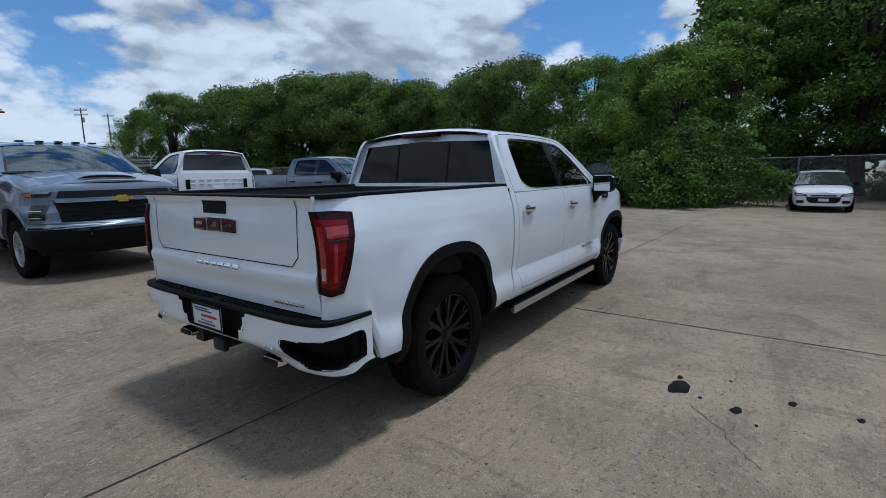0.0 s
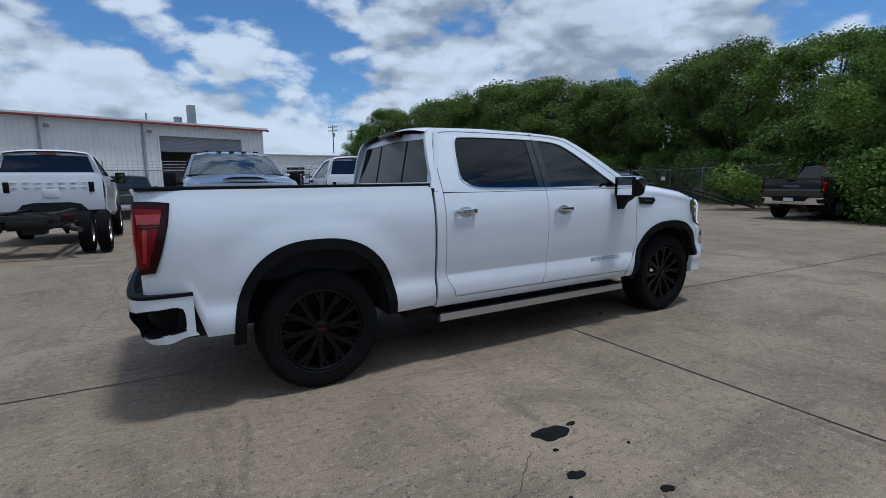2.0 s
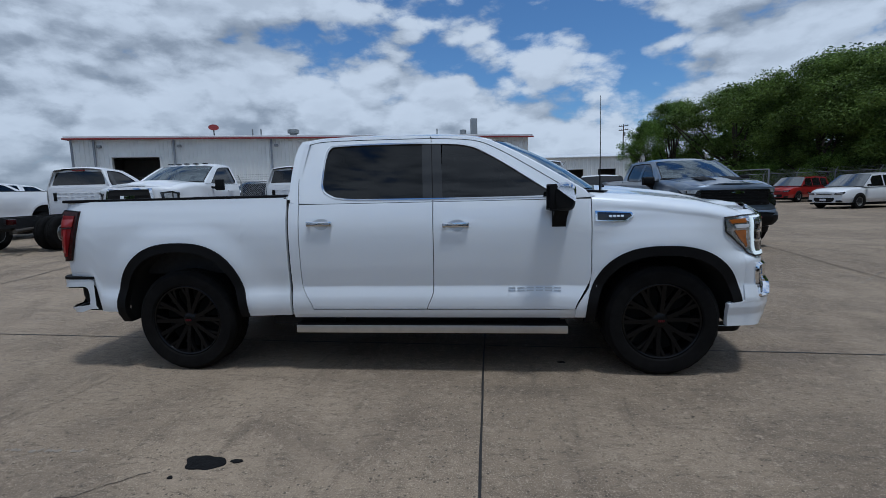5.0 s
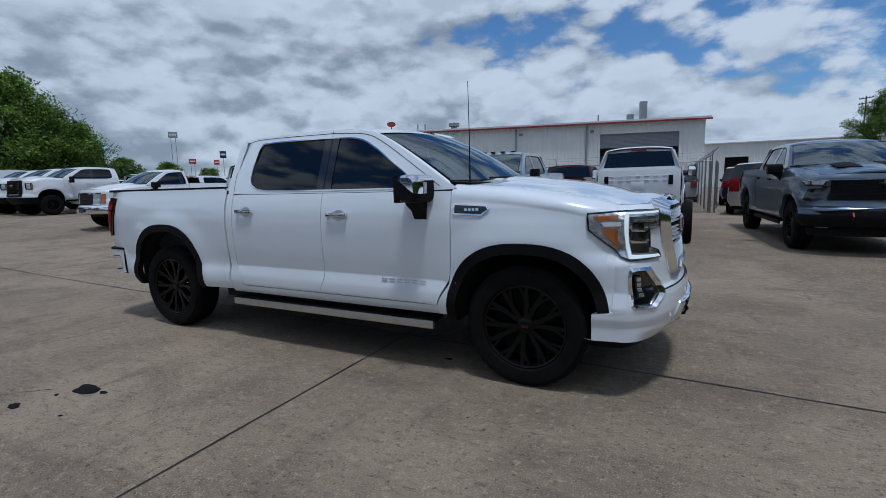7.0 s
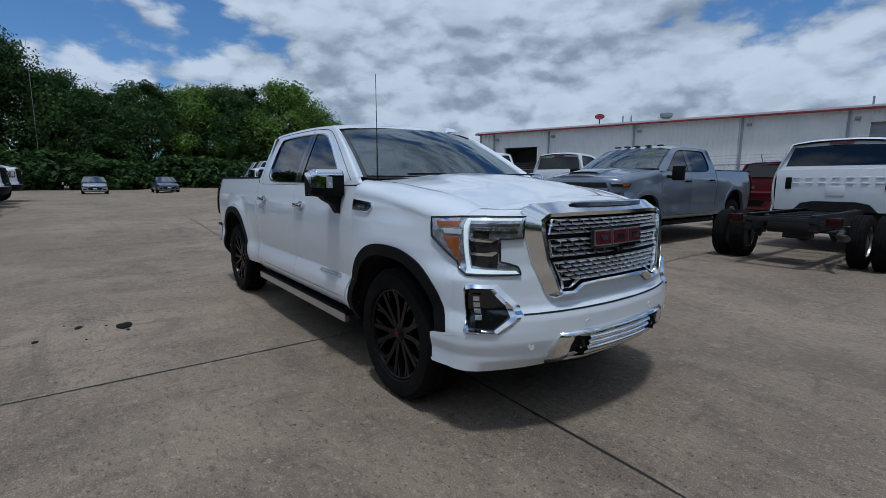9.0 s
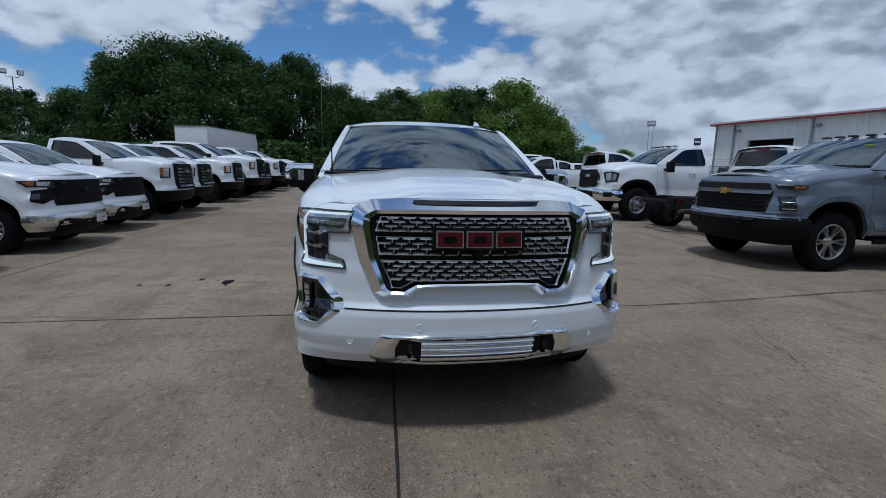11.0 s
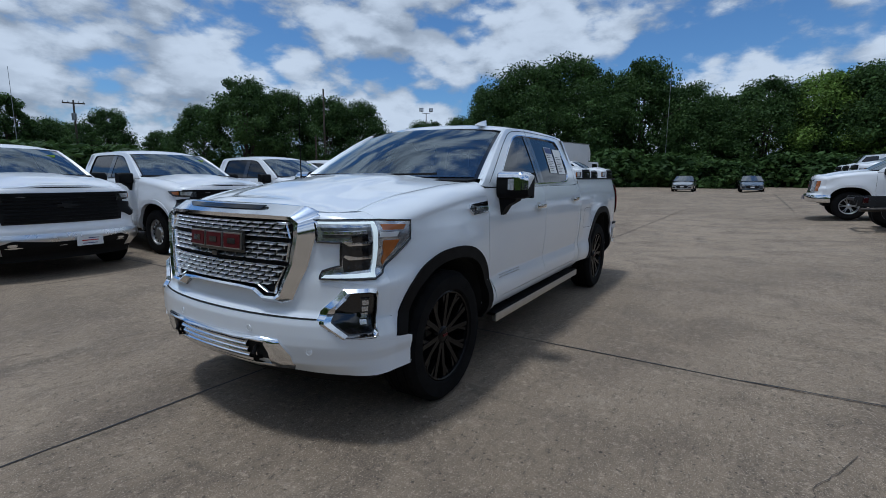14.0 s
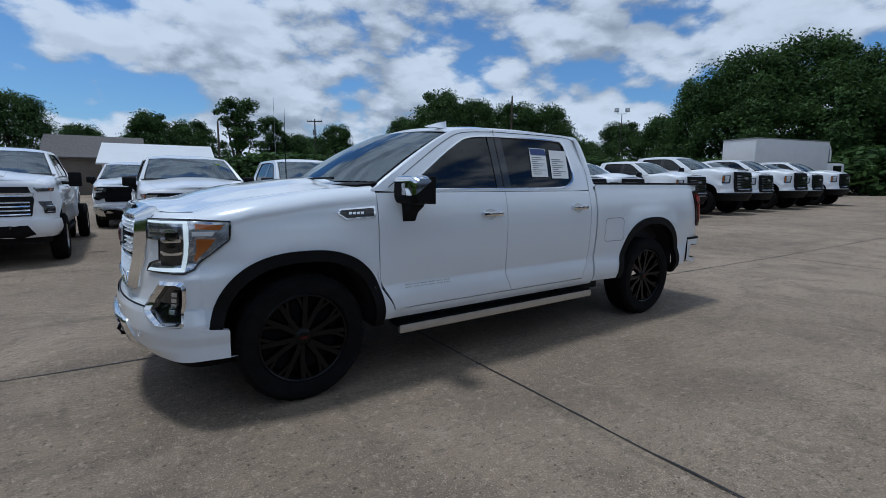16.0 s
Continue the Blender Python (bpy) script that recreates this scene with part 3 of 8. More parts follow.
        for nm, xl, xr in (() if reg else (("rear_door", door_back, door_split),)) + (("front_door", door_back if reg else door_split, door_front),):
            def door(u, v):
                z = float(np.interp(v, DOOR_V, DOOR_Z)) if hero else .517 + (1.338 - .517) * v
                x = xl(z) + .003 + (xr(z) - xl(z) - .006) * u
                return Vector((x, s * side(x, z), z))
            d = add(nm, grid(door, 14 if hero else 6, 26 if hero else 10, flange=(0, -s * .03, 0)), paint)
            hx = (1.173 if nm == "rear_door" else 2.225)
            hzz = 1.192 if nm == "rear_door" else 1.168
            yy = side(hx, hzz)
            bm = boxes((hx - .10, hx + .10, s * (yy + .026) - .008, s * (yy + .026) + .008, hzz - .019, hzz + .017), bevel=.006)
            box(bm, hx - .098, hx - .07, s * (yy + .012) - .014, s * (yy + .012) + .014, hzz - .014, hzz + .012)
            box(bm, hx + .06, hx + .098, s * (yy + .012) - .014, s * (yy + .012) + .014, hzz - .014, hzz + .012)
            h = part("door_handle", bm, CHROME if hero or S.get("chrome_handles") else (paint if paint is WHITE else TRIM), d, "chrome door handle" if hero else "")
            if hero:
                # Flat grey patch on the skin, painted for shade in the handle's cup.
                cup = curve_through([(hx - .07, hzz), (hx, hzz + .036), (hx + .06, hzz + .02), (hx + .06, hzz - .03), (hx, hzz - .05)], 5)
                part("handle_cup_shade", fill(cup, lambda a, b: Vector((a, s * (side(a, b) + .0015), b)), rings=2), SATIN, d)
        add("cab_corner", grid(lambda u, v: Vector((cabx + .004 + (door_back(.47 + .87 * v) - cabx - .008) * u, s * side(cabx, .47 + .882 * v), .47 + .882 * v)), 3, 16,
                               flange=(0, -s * .03, 0)), paint)
        add("rocker_panel", grid(lambda u, v: Vector((cabx + (3.20 - cabx) * u, s * (side(1.9, .44 + .07 * v) - .002), .44 + .07 * v)), 4, 4, flange=(0, -s * .05, 0)), paint)
        xs2 = stations(3.20, X0, xf, .53, n_a)

        def wing(u, v):
            z0 = .45 + .93 * min(1, v / .78)
            xl = door_front(z0) + .004
            x = xl + (X0 - xl) * ((xs2[0] + (xs2[-1] - xs2[0]) * u) - 3.20) / (X0 - 3.20)
            lo = max(.45, arch(x, xf, .53, front_top - .03))
            if v < .78:
                z = lo + (zs(x) - lo) * v / .78
                y = side(x, z)
            else:
                a = (v - .78) / .22 * math.pi / 2
                z = zs(x) + (zt(x) - zs(x)) * math.sin(a)
                y = yh(x) + .004 + (side(x, zs(x)) - yh(x)) * math.cos(a)
            return Vector((x, s * y, z))
        add("front_wing", grid(wing, 0, 32 if hero else 14, us=[(x - xs2[0]) / (xs2[-1] - xs2[0]) for x in xs2], flange=lambda c: (0, -s * .03, -.01)), paint)
        # arch mouldings and wells
        for xw, top, on in ((xr0, rear_top, bed == "short"), (xf, front_top, True)):
            if not on:
                continue
            k = 48 if hero else 20
            angs = [math.pi * i / k for i in range(k + 1)]
            hw0, hw1 = (.56, .492) if S.get("moulding", True) else (.535, .505)
            o = [(xw - hw0 * math.cos(a), max(.40, arch(xw - hw0 * math.cos(a) * .9999, xw, hw0, top))) for a in angs]
            i = [(xw - hw1 * math.cos(a), max(.40, arch(xw - hw1 * math.cos(a) * .9999, xw, hw1, top - .072))) for a in angs]
            o[0], o[-1] = (o[0][0], .405), (o[-1][0], .455 if xw == xr0 else .56)
            i[0], i[-1] = (i[0][0], .405), (i[-1][0], .455 if xw == xr0 else .56)
            F = lambda a, b: Vector((a, s * (side(a, b) + .010), b))
            bm = ring(o, i, F, close=False, flange=(0, -s * .06, 0))
            add("arch_moulding", bm, TRIM if S.get("moulding", True) else paint, "black plastic wheel arch moulding" if S.get("moulding", True) else "")
            bm = bmesh.new()
            v0 = [bm.verts.new((a, s * .955, b)) for a, b in i]
            v1 = [bm.verts.new((a, s * .50, b)) for a, b in i]
            for j in range(k):
                bm.faces.new((v0[j], v0[j + 1], v1[j + 1], v1[j]))
            bm.faces.new(v1)
            add("wheel_well", bm, DARK)
        # cab frame round the side windows
        pairs = [((xm(a[0]), a[1]), (xm(b[0]), b[1])) for a, b in CAB]
        n_c = 4 if hero else 2
        out_l, in_l = curve_through([p[0] for p in pairs], n_c), curve_through([p[1] for p in pairs], n_c)
        F = lambda a, b: Vector((a, s * cab_side(b), b))
        add("cab_frame", ring(out_l, in_l, F, flange=(0, -s * .035, 0)), paint)
        trim_m = CHROME if hero else TRIM
        t_in = shrink(in_l, .982, .955)
        add("window_trim", ring(in_l, t_in, lambda a, b: Vector((a, s * (cab_side(b) + .004), b)), flange=(0, -s * .02, 0)), trim_m, "chrome window surround" if hero else "")
        # side windows: split at the pillar
        cut = 2.06 if not reg else 1.97
        g_all = shrink(in_l, .984, .96)
        for nm, lo, hi, m in (("rear_side_window", 0, cut - .075, GLASS_DARK), ("front_side_window", cut + .055, 9, GLASS_FRONT)):
            pts = [(min(max(a, lo), hi), b) for a, b in g_all]
            pts = [p for k, p in enumerate(pts) if abs(p[0] - pts[k - 1][0]) + abs(p[1] - pts[k - 1][1]) > 1e-4]
            pts = densify(pts, 1)
            zr = [b for a, b in g_all]
            if len(pts) > 6:
                add(nm, orient(fill(pts, lambda a, b: Vector((a, s * (cab_side(min(max(b, min(zr)), max(zr))) - .010), b)), rings=5), (0, s, 0)), m, "dark tinted window glass")
        zlo, zhi = 1.362, 1.800
        add("pillar_cover", grid(lambda u, v: Vector((cut - .085 + .15 * u - .02 * v, s * (cab_side(zlo + (zhi - zlo) * v) - .004), zlo + (zhi - zlo) * v)), 2, 8,
                                 flange=(0, -s * .012, 0)), GLOSS_BLACK)
        if hero:                                     # shut lines carried up round the windows
            for line in ([(1.0, 1.34), (.985, 1.55), (1.0, 1.74), (1.06, 1.815), (1.3, 1.836), (2.05, 1.833)], [(2.052, 1.34), (2.03, 1.80), (2.02, 1.836)],
                         [(2.03, 1.832), (2.36, 1.806), (2.56, 1.725), (2.85, 1.55), (3.12, 1.375)]):
                pl = curve_through(line, 6, False)
                bm = bmesh.new()
                rows = []
                for i2, (a, b) in enumerate(pl):
                    p, q = pl[max(0, i2 - 1)], pl[min(len(pl) - 1, i2 + 1)]
                    dx, dz = q[0] - p[0], q[1] - p[1]
                    L = math.hypot(dx, dz)
                    nx, nz = -dz / L * .0025, dx / L * .0025
                    rows.append([bm.verts.new((a + k * nx, s * (cab_side(b + k * nz) + .0012), b + k * nz)) for k in (-1, 1)])
                for A, B in zip(rows, rows[1:]):
                    bm.faces.new((A[0], A[1], B[1], B[0]))
                add("door_shut_line", bm, DARK)
        # door mirror
        if S.get("tow_mirrors"):
            bm = boxes((2.93, 3.06, s * 1.17 - .10, s * 1.17 + .10, 1.18, 1.45), bevel=.03)
            tube([(3.02, s * .93, 1.26), (3.0, s * 1.10, 1.24)], .03, 8, bm)
            mir = add("door_mirror", bm, TRIM, "large black towing mirror")
            part("mirror_glass", boxes((2.924, 2.929, s * 1.17 - .08, s * 1.17 + .08, 1.20, 1.43)), MIRROR, mir)
        else:
            def head(u, v, grow=0.0, z0=1.262, z1=1.452):
                a = 2 * math.pi * u
                c, sn = math.cos(a), math.sin(a)
                x, z = 2.990 + (.077 + grow) * math.copysign(abs(c) ** .6, c), (z0 + z1) / 2 + ((z1 - z0) / 2 + grow) * math.copysign(abs(sn) ** .55, sn)
                y = .975 + .225 * v
                k = 1 - .22 * max(0, (min(v, 1) - .75) / .25) ** 2
                return Vector((3.0 + (x - 3.0) * k + .03 * (1 - v), s * y, 1.355 + (z - 1.355) * k))
            bm = grid(lambda u, v: head(u, v), 24, 8)
            bm.faces.new([bm.verts.new(head(i / 24, 1)) for i in range(24)])
            bm.faces.new([bm.verts.new(head(i / 24, 0)) for i in range(24)])
            arm = [(.90, 1.285), (1.12, 1.285), (1.10, 1.245), (1.03, 1.205), (.985, 1.135), (.90, 1.125)]
            sides = [[bm.verts.new((x, s * y, z)) for y, z in arm] for x in (2.935, 3.035)]
            bm.faces.new(sides[0])
            bm.faces.new(sides[1][::-1])
            for i in range(6):
                bm.faces.new((sides[0][i], sides[0][(i + 1) % 6], sides[1][(i + 1) % 6], sides[1][i]))
            mir = add("door_mirror", bm, TRIM)
            if hero:
                low = lambda v: .060 - .080 * smooth_step(.48, .60, v)      # the cap reaches lower round the outer end
                bm = grid(lambda u, v: head(low(v) + (.38 - low(v)) * u, .04 + .98 * v, .006), 14, 20)
                bm.faces.new([bm.verts.new(head(-.020 + .400 * i / 14, 1.02, .006)) for i in range(15)])
                part("mirror_cap", bm, CHROME, mir, "chrome mirror cap")
                part("turn_signal", boxes((3.056, 3.087, s * 1.082 - .024, s * 1.082 + .024, 1.325, 1.405), bevel=.006), LAMP_IN, mir)
            yr = sorted((s * .985, s * 1.19))
            part("mirror_rim", boxes((2.893, 2.94, yr[0], yr[1], 1.440, 1.449), (2.893, 2.94, yr[0], yr[1], 1.266, 1.276), (2.893, 2.94, yr[0], yr[0] + .010, 1.276, 1.440),
                                     (2.893, 2.94, yr[1] - .010, yr[1], 1.276, 1.440), bevel=.003), TRIM, mir)
            part("mirror_glass", boxes((2.908, 2.914, yr[0] + .012, yr[1] - .012, 1.280, 1.436)), MIRROR, mir)
    # --- roof, screens ---
    top_pairs = [p[0] for p in CAB[4:9]]
    tx, tz = [xm(p[0]) for p in top_pairs], [p[1] for p in top_pairs]

    def roof(u, v, up=0.0):
        k = 2 * u - 1
        xfront = 2.66 - .20 * abs(k) ** 2
        x = tx[0] + (xfront - tx[0]) * v
        ze = float(np.interp(x, tx, tz))
        ye = cab_side(ze)
        drop = (.040 * (1 - k * k) + .018) * smooth_step(2.42, 2.66, x + .20 * k * k)
        return Vector((x, ye * k, ze + .060 * (1 - abs(k) ** 2.8) - drop + up))
    add("roof_panel", grid(roof, 20 if hero else 12, 24 if hero else 10), paint)

    def screen(u, v, off=0.0):
        k = 2 * u - 1
        b = Vector((3.43 - .27 * k * k, .855 * k, 1.405))
        t = Vector((2.665 - .20 * k * k, .705 * k, 1.832 - .026 * k * k))
        p = b.lerp(t, v)
        p += Vector((.45, 0, .8)) * (.035 * math.sin(math.pi * v) * (1 - .5 * k * k) + off)
        return p
    add("windscreen", orient(grid(lambda u, v: screen(.015 + .97 * u, .02 + .96 * v), 18, 12), (1, 0, .5)), GLASS_CLEAR, "tinted windscreen glass")
    edge = ring([(i / 40, 0) for i in range(41)] + [(1, i / 20) for i in range(1, 21)] + [(1 - i / 40, 1) for i in range(1, 41)] + [(0, 1 - i / 20) for i in range(1, 20)],
                [(.03 + .94 * i / 40, .045) for i in range(41)] + [(.97, .045 + .93 * i / 20) for i in range(1, 21)] + [(.97 - .94 * i / 40, .975) for i in range(1, 41)]
                + [(.03, .975 - .93 * i / 20) for i in range(1, 20)], lambda a, b: screen(a, b, -.006))
    add("screen_border", edge, GLOSS_BLACK)
    for s in (-1, 1):
        sil = [(2.42, 1.822), (2.52, 1.785), (2.62, 1.735), (2.82, 1.622), (3.02, 1.500), (3.20, 1.385)]
        sil = curve_through(sil, 3, False)
        k = len(sil)
        bm = bmesh.new()
        A = [bm.verts.new((a, s * cab_side(b), b)) for a, b in sil]
        M2 = []
        B = [bm.verts.new(screen(0 if s < 0 else 1, 1 - i / (k - 1), -.002)) for i in range(k)]
        for i in range(k):
            M2.append(bm.verts.new((A[i].co + B[i].co) / 2 + Vector((.010, s * .012, .010))))
        for i in range(k - 1):
            bm.faces.new((A[i], A[i + 1], M2[i + 1], M2[i]))
            bm.faces.new((M2[i], M2[i + 1], B[i + 1], B[i]))
        add("windscreen_pillar", bm, paint)
    add("cowl", grid(lambda u, v: Vector((3.25 + .20 * (1 - (2 * u - 1) ** 2) + .0 + (v - .5) * .16, .86 * (2 * u - 1), 1.392 + .012 * (1 - v))), 12, 3, flange=(0, 0, -.04)), TRIM)
    if hero:
        for x, y0, y1 in ((3.44, -.62, .05), (3.46, .02, .66)):
            add("wiper", tube([(x - .01 - .12 * abs(y0) ** 2, y0, 1.425), (x, (y0 + y1) / 2, 1.430), (x - .05, y1, 1.437)], .008, 6), TRIM)

    def back_wall(y, z, off=0.0):
        return Vector((cabx + .012 + .085 * (z - 1.38) / .42 - off, y, z))
    ow = densify([(-.93, 1.36), (.93, 1.36), (.775, 1.815), (0, 1.872), (-.775, 1.815)], 4)
    iw = densify([(-.80, 1.425), (.80, 1.425), (.70, 1.775), (0, 1.800), (-.70, 1.775)], 4)
    rw = add("cab_back", ring(ow, iw, back_wall, flange=(.04, 0, 0)), paint)
    part("rear_window", orient(fill(shrink(iw, 1.015), lambda y, z: back_wall(y, z, -.006), rings=3), (-1, 0, 0)), GLASS_REAR if hero else GLASS_FRONT, rw, "dark tinted rear window")
    if hero:
        for y in (-.2925, .2925):
            part("window_divider", grid(lambda u, v: back_wall(y - .009 + .018 * u, 1.43 + .35 * v, -.002), 1, 4, flange=(.012, 0, 0)), DARK, rw)
    part("high_brake_light", boxes((cabx + .045, cabx + .12, -.17, .17, 1.808, 1.846), bevel=.010) if not hero else boxes((cabx + .025, cabx + .10, -.20, .20, 1.834, 1.876), bevel=.010), RED_DEEP if hero else BRIGHT_RED, rw, "dark red high brake light")
    lower = "none" if bed in ("none",) else bed
    add("cab_back_panel", boxes((cabx, cabx + .03, -.93, .93, .60, 1.37), bevel=.01), paint)
    if bed == "none":                               # pressed ribs and breather pads on the bare cab back
        for k in range(7):
            y = -.60 + .2 * k
            for zr in (1.20, 1.10):
                add("pressed_rib", boxes((cabx - .012, cabx + .004, y - .055, y + .055, zr, zr + .022), bevel=.004), paint)
        add("pressed_panel", boxes((cabx - .010, cabx + .004, -.14, .14, .88, 1.06), bevel=.005), paint)
        add("frame_opening", slab(densify([(-.62, .60), (.62, .60), (.50, .74), (.30, .78), (-.30, .78), (-.50, .74)], 3), lambda a, b, o: Vector((cabx - o + .004, a, b)), .008), DARK)
        for s in (-1, 1):
            add("breather", boxes((cabx - .012, cabx + .004, s * .72 - .05, s * .72 + .05, 1.0, 1.22), bevel=.008), TRIM)
    # --- bonnet ---

    def bonnet(u, v):
        k = 2 * u - 1
        xb = 3.40 - .155 * k * k
        xe = X0 + (front_x(zt(X0)) - .035 - X0) * (1 - min(1, abs(k)) ** NOSE_N) ** (1 / NOSE_N)
        x = xb + (xe - xb) * v
        y = (yh(min(x, X0)) - .004) * k
        z = zt(min(x, X0 + .05)) + .046 * (1 - k * k) + .020 * (1 - smooth_step(.38, .62, abs(k))) - .02 * smooth_step(.90, 1.0, v) * (1 - k * k)
        return Vector((x, y, z))
    hood = add("bonnet", grid(bonnet, 32 if hero else 14, 28 if hero else 12, flange=(0, 0, -.025)), paint)
    if S.get("decal"):
        for s in (-1, 1):
            part("bonnet_decal", slab(densify([(3.62, s * .16), (4.18, s * .16), (4.10, s * .46), (3.72, s * .46)], 4), lambda a, b, o: Vector((a, b, zt(a) + .072 - .06 * abs(b) ** 2 + o)), .002), TRIM, hood)
    if S.get("scoop"):
        def blister(u, v):
            k = 2 * u - 1
            x = 3.72 + .56 * v
            y = .36 * k
            base_z = bonnet(.5 + y / (2 * yh(min(x, X0))), (x - 3.40) / 1.16).z
            return Vector((x, y, base_z + .034 * v * (1 - abs(k) ** 3) + .003))
        part("bonnet_scoop", grid(blister, 16, 8, flange=(0, 0, -.012)), paint, hood)
        part("scoop_mouth", grid(lambda u, v: blister(.08 + .84 * u, 1) + Vector((.005 + .008 * (1 - v), 0, -.006 - .030 * v)), 12, 2, flange=(-.02, 0, 0)), DARK, hood)
    # --- inner shells, floor, seats ---
    add("inner_body", boxes((cabx + .05, 3.12, -.90, .90, .46, .62), (.70 if bed == "short" else cabx, 3.02, -.86, .86, .36, .47), (3.05, 4.30, -.48, .48, .34, 1.12),
                            (3.15, 4.30, -.78, .78, 1.06, 1.14), bevel=.01), DARK)
    # Unseen plates added to stop sunlight leaking down through the nose.
    if hero:
        for x0, x1, y in ((4.20, 4.54, .62), (4.16, 4.36, .84)):
            add("sun_blocker", boxes((x0, x1, -y, y, .70 + .05 * (y > .7), .74 + .05 * (y > .7)), bevel=.01), DARK)
    # Dark sheets put behind the doors to stand for shade in their gaps.
    for s in (-1, 1):
        add("gap_backing", grid(lambda u, v: Vector((cabx + (3.22 - cabx) * u, s * (side(1.9, .50 + .84 * v) - .02), .50 + .84 * v)), 2, 10), DARK)
    add("chassis", boxes((-1.0 if bed == "short" else -.9, 4.45, -.46, -.36, .42, .56), (-1.0 if bed == "short" else -.9, 4.45, .36, .46, .42, .56),
                         (xr0 - .06, xr0 + .06, -.75, .75, rad - .06, rad + .06), (xf - .06, xf + .06, -.75, .75, rad - .05, rad + .05), (xr0 - .16, xr0 + .16, -.17, .17, rad - .16, rad + .14)), STEEL)
    seats = [(2.05, .40), (2.05, -.40)] + ([] if reg else [(1.22, .45), (1.22, -.45), (1.22, 0)])
    for x, y in seats:
        bm = boxes((x, x + .50, y - .24, y + .24, .88, 1.02), bevel=.04)
        box(bm, x - .10, x + .06, y - .23, y + .23, .95, 1.50, bevel=.05)
        box(bm, x - .09, x + .01, y - .13, y + .13, 1.53, 1.69, bevel=.035)
        add("seat", bm, CABIN)
    add("dashboard", boxes((2.72, 3.22, -.85, .85, 1.02, 1.34), bevel=.05), CABIN)
    add("steering_wheel", tube([(2.60 + .06 * math.sin(a), .40 + .19 * math.cos(a), 1.27 + .18 * math.sin(a)) for a in [2 * math.pi * i / 20 for i in range(20)]], .016, 6, close=True), CABIN)
    add("headliner", grid(lambda u, v: roof(u, .02 + .95 * v, -.035), 8, 6), HEADLINER)
    if S.get("sticker"):
        add("screen_sticker", boxes((2.80, 2.805, .38, .56, 1.70, 1.73)), STICKER)
    # --- bed ---
    if bed == "short":
        pickup_bed(add, root, S, side, cabx, hero)
    elif bed == "none":
        bare_chassis(add, S, cabx)
    # --- front ---
    FRONTS[front](add, S, nose, face, q_of, width, front_x, zt, hero)
    # --- running board ---
    if S.get("steps", True):
        for s in (-1, 1):
            x0 = cabx + .02
            b = add("running_board", boxes((x0, 3.06, s * .965 - .018, s * .965 + .018, .325, .385), bevel=.006), SATIN if hero else TRIM, "brushed aluminium power step" if hero else "")
            part("step_tread", boxes((x0, 3.06, s * .90 - .075, s * .90 + .075, .372, .392), (x0 + .3, x0 + .38, s * .80 - .1, s * .80 + .1, .37, .43), (2.6, 2.68, s * .80 - .1, s * .80 + .1, .37, .43)), TRIM, b)
    # --- wheels ---
    for s in (-1, 1):
        put_wheel(root, xf, s * (.985 - tw / 2 + (.06 if S.get("dual") else 0)), rad, tw, S.get("dual_style", "dual") if S.get("dual") else style, S.get("steer", 0.0), hero)
        if S.get("dual"):
            for y in (.78, 1.06):
                put_wheel(root, xr0, s * y, rad, tw * .85, S.get("dual_style", "dual") if y > 1 else "steel")
        else:
            put_wheel(root, xr0, s * (.985 - tw / 2), rad, tw, style, 0.0, hero)
    return root


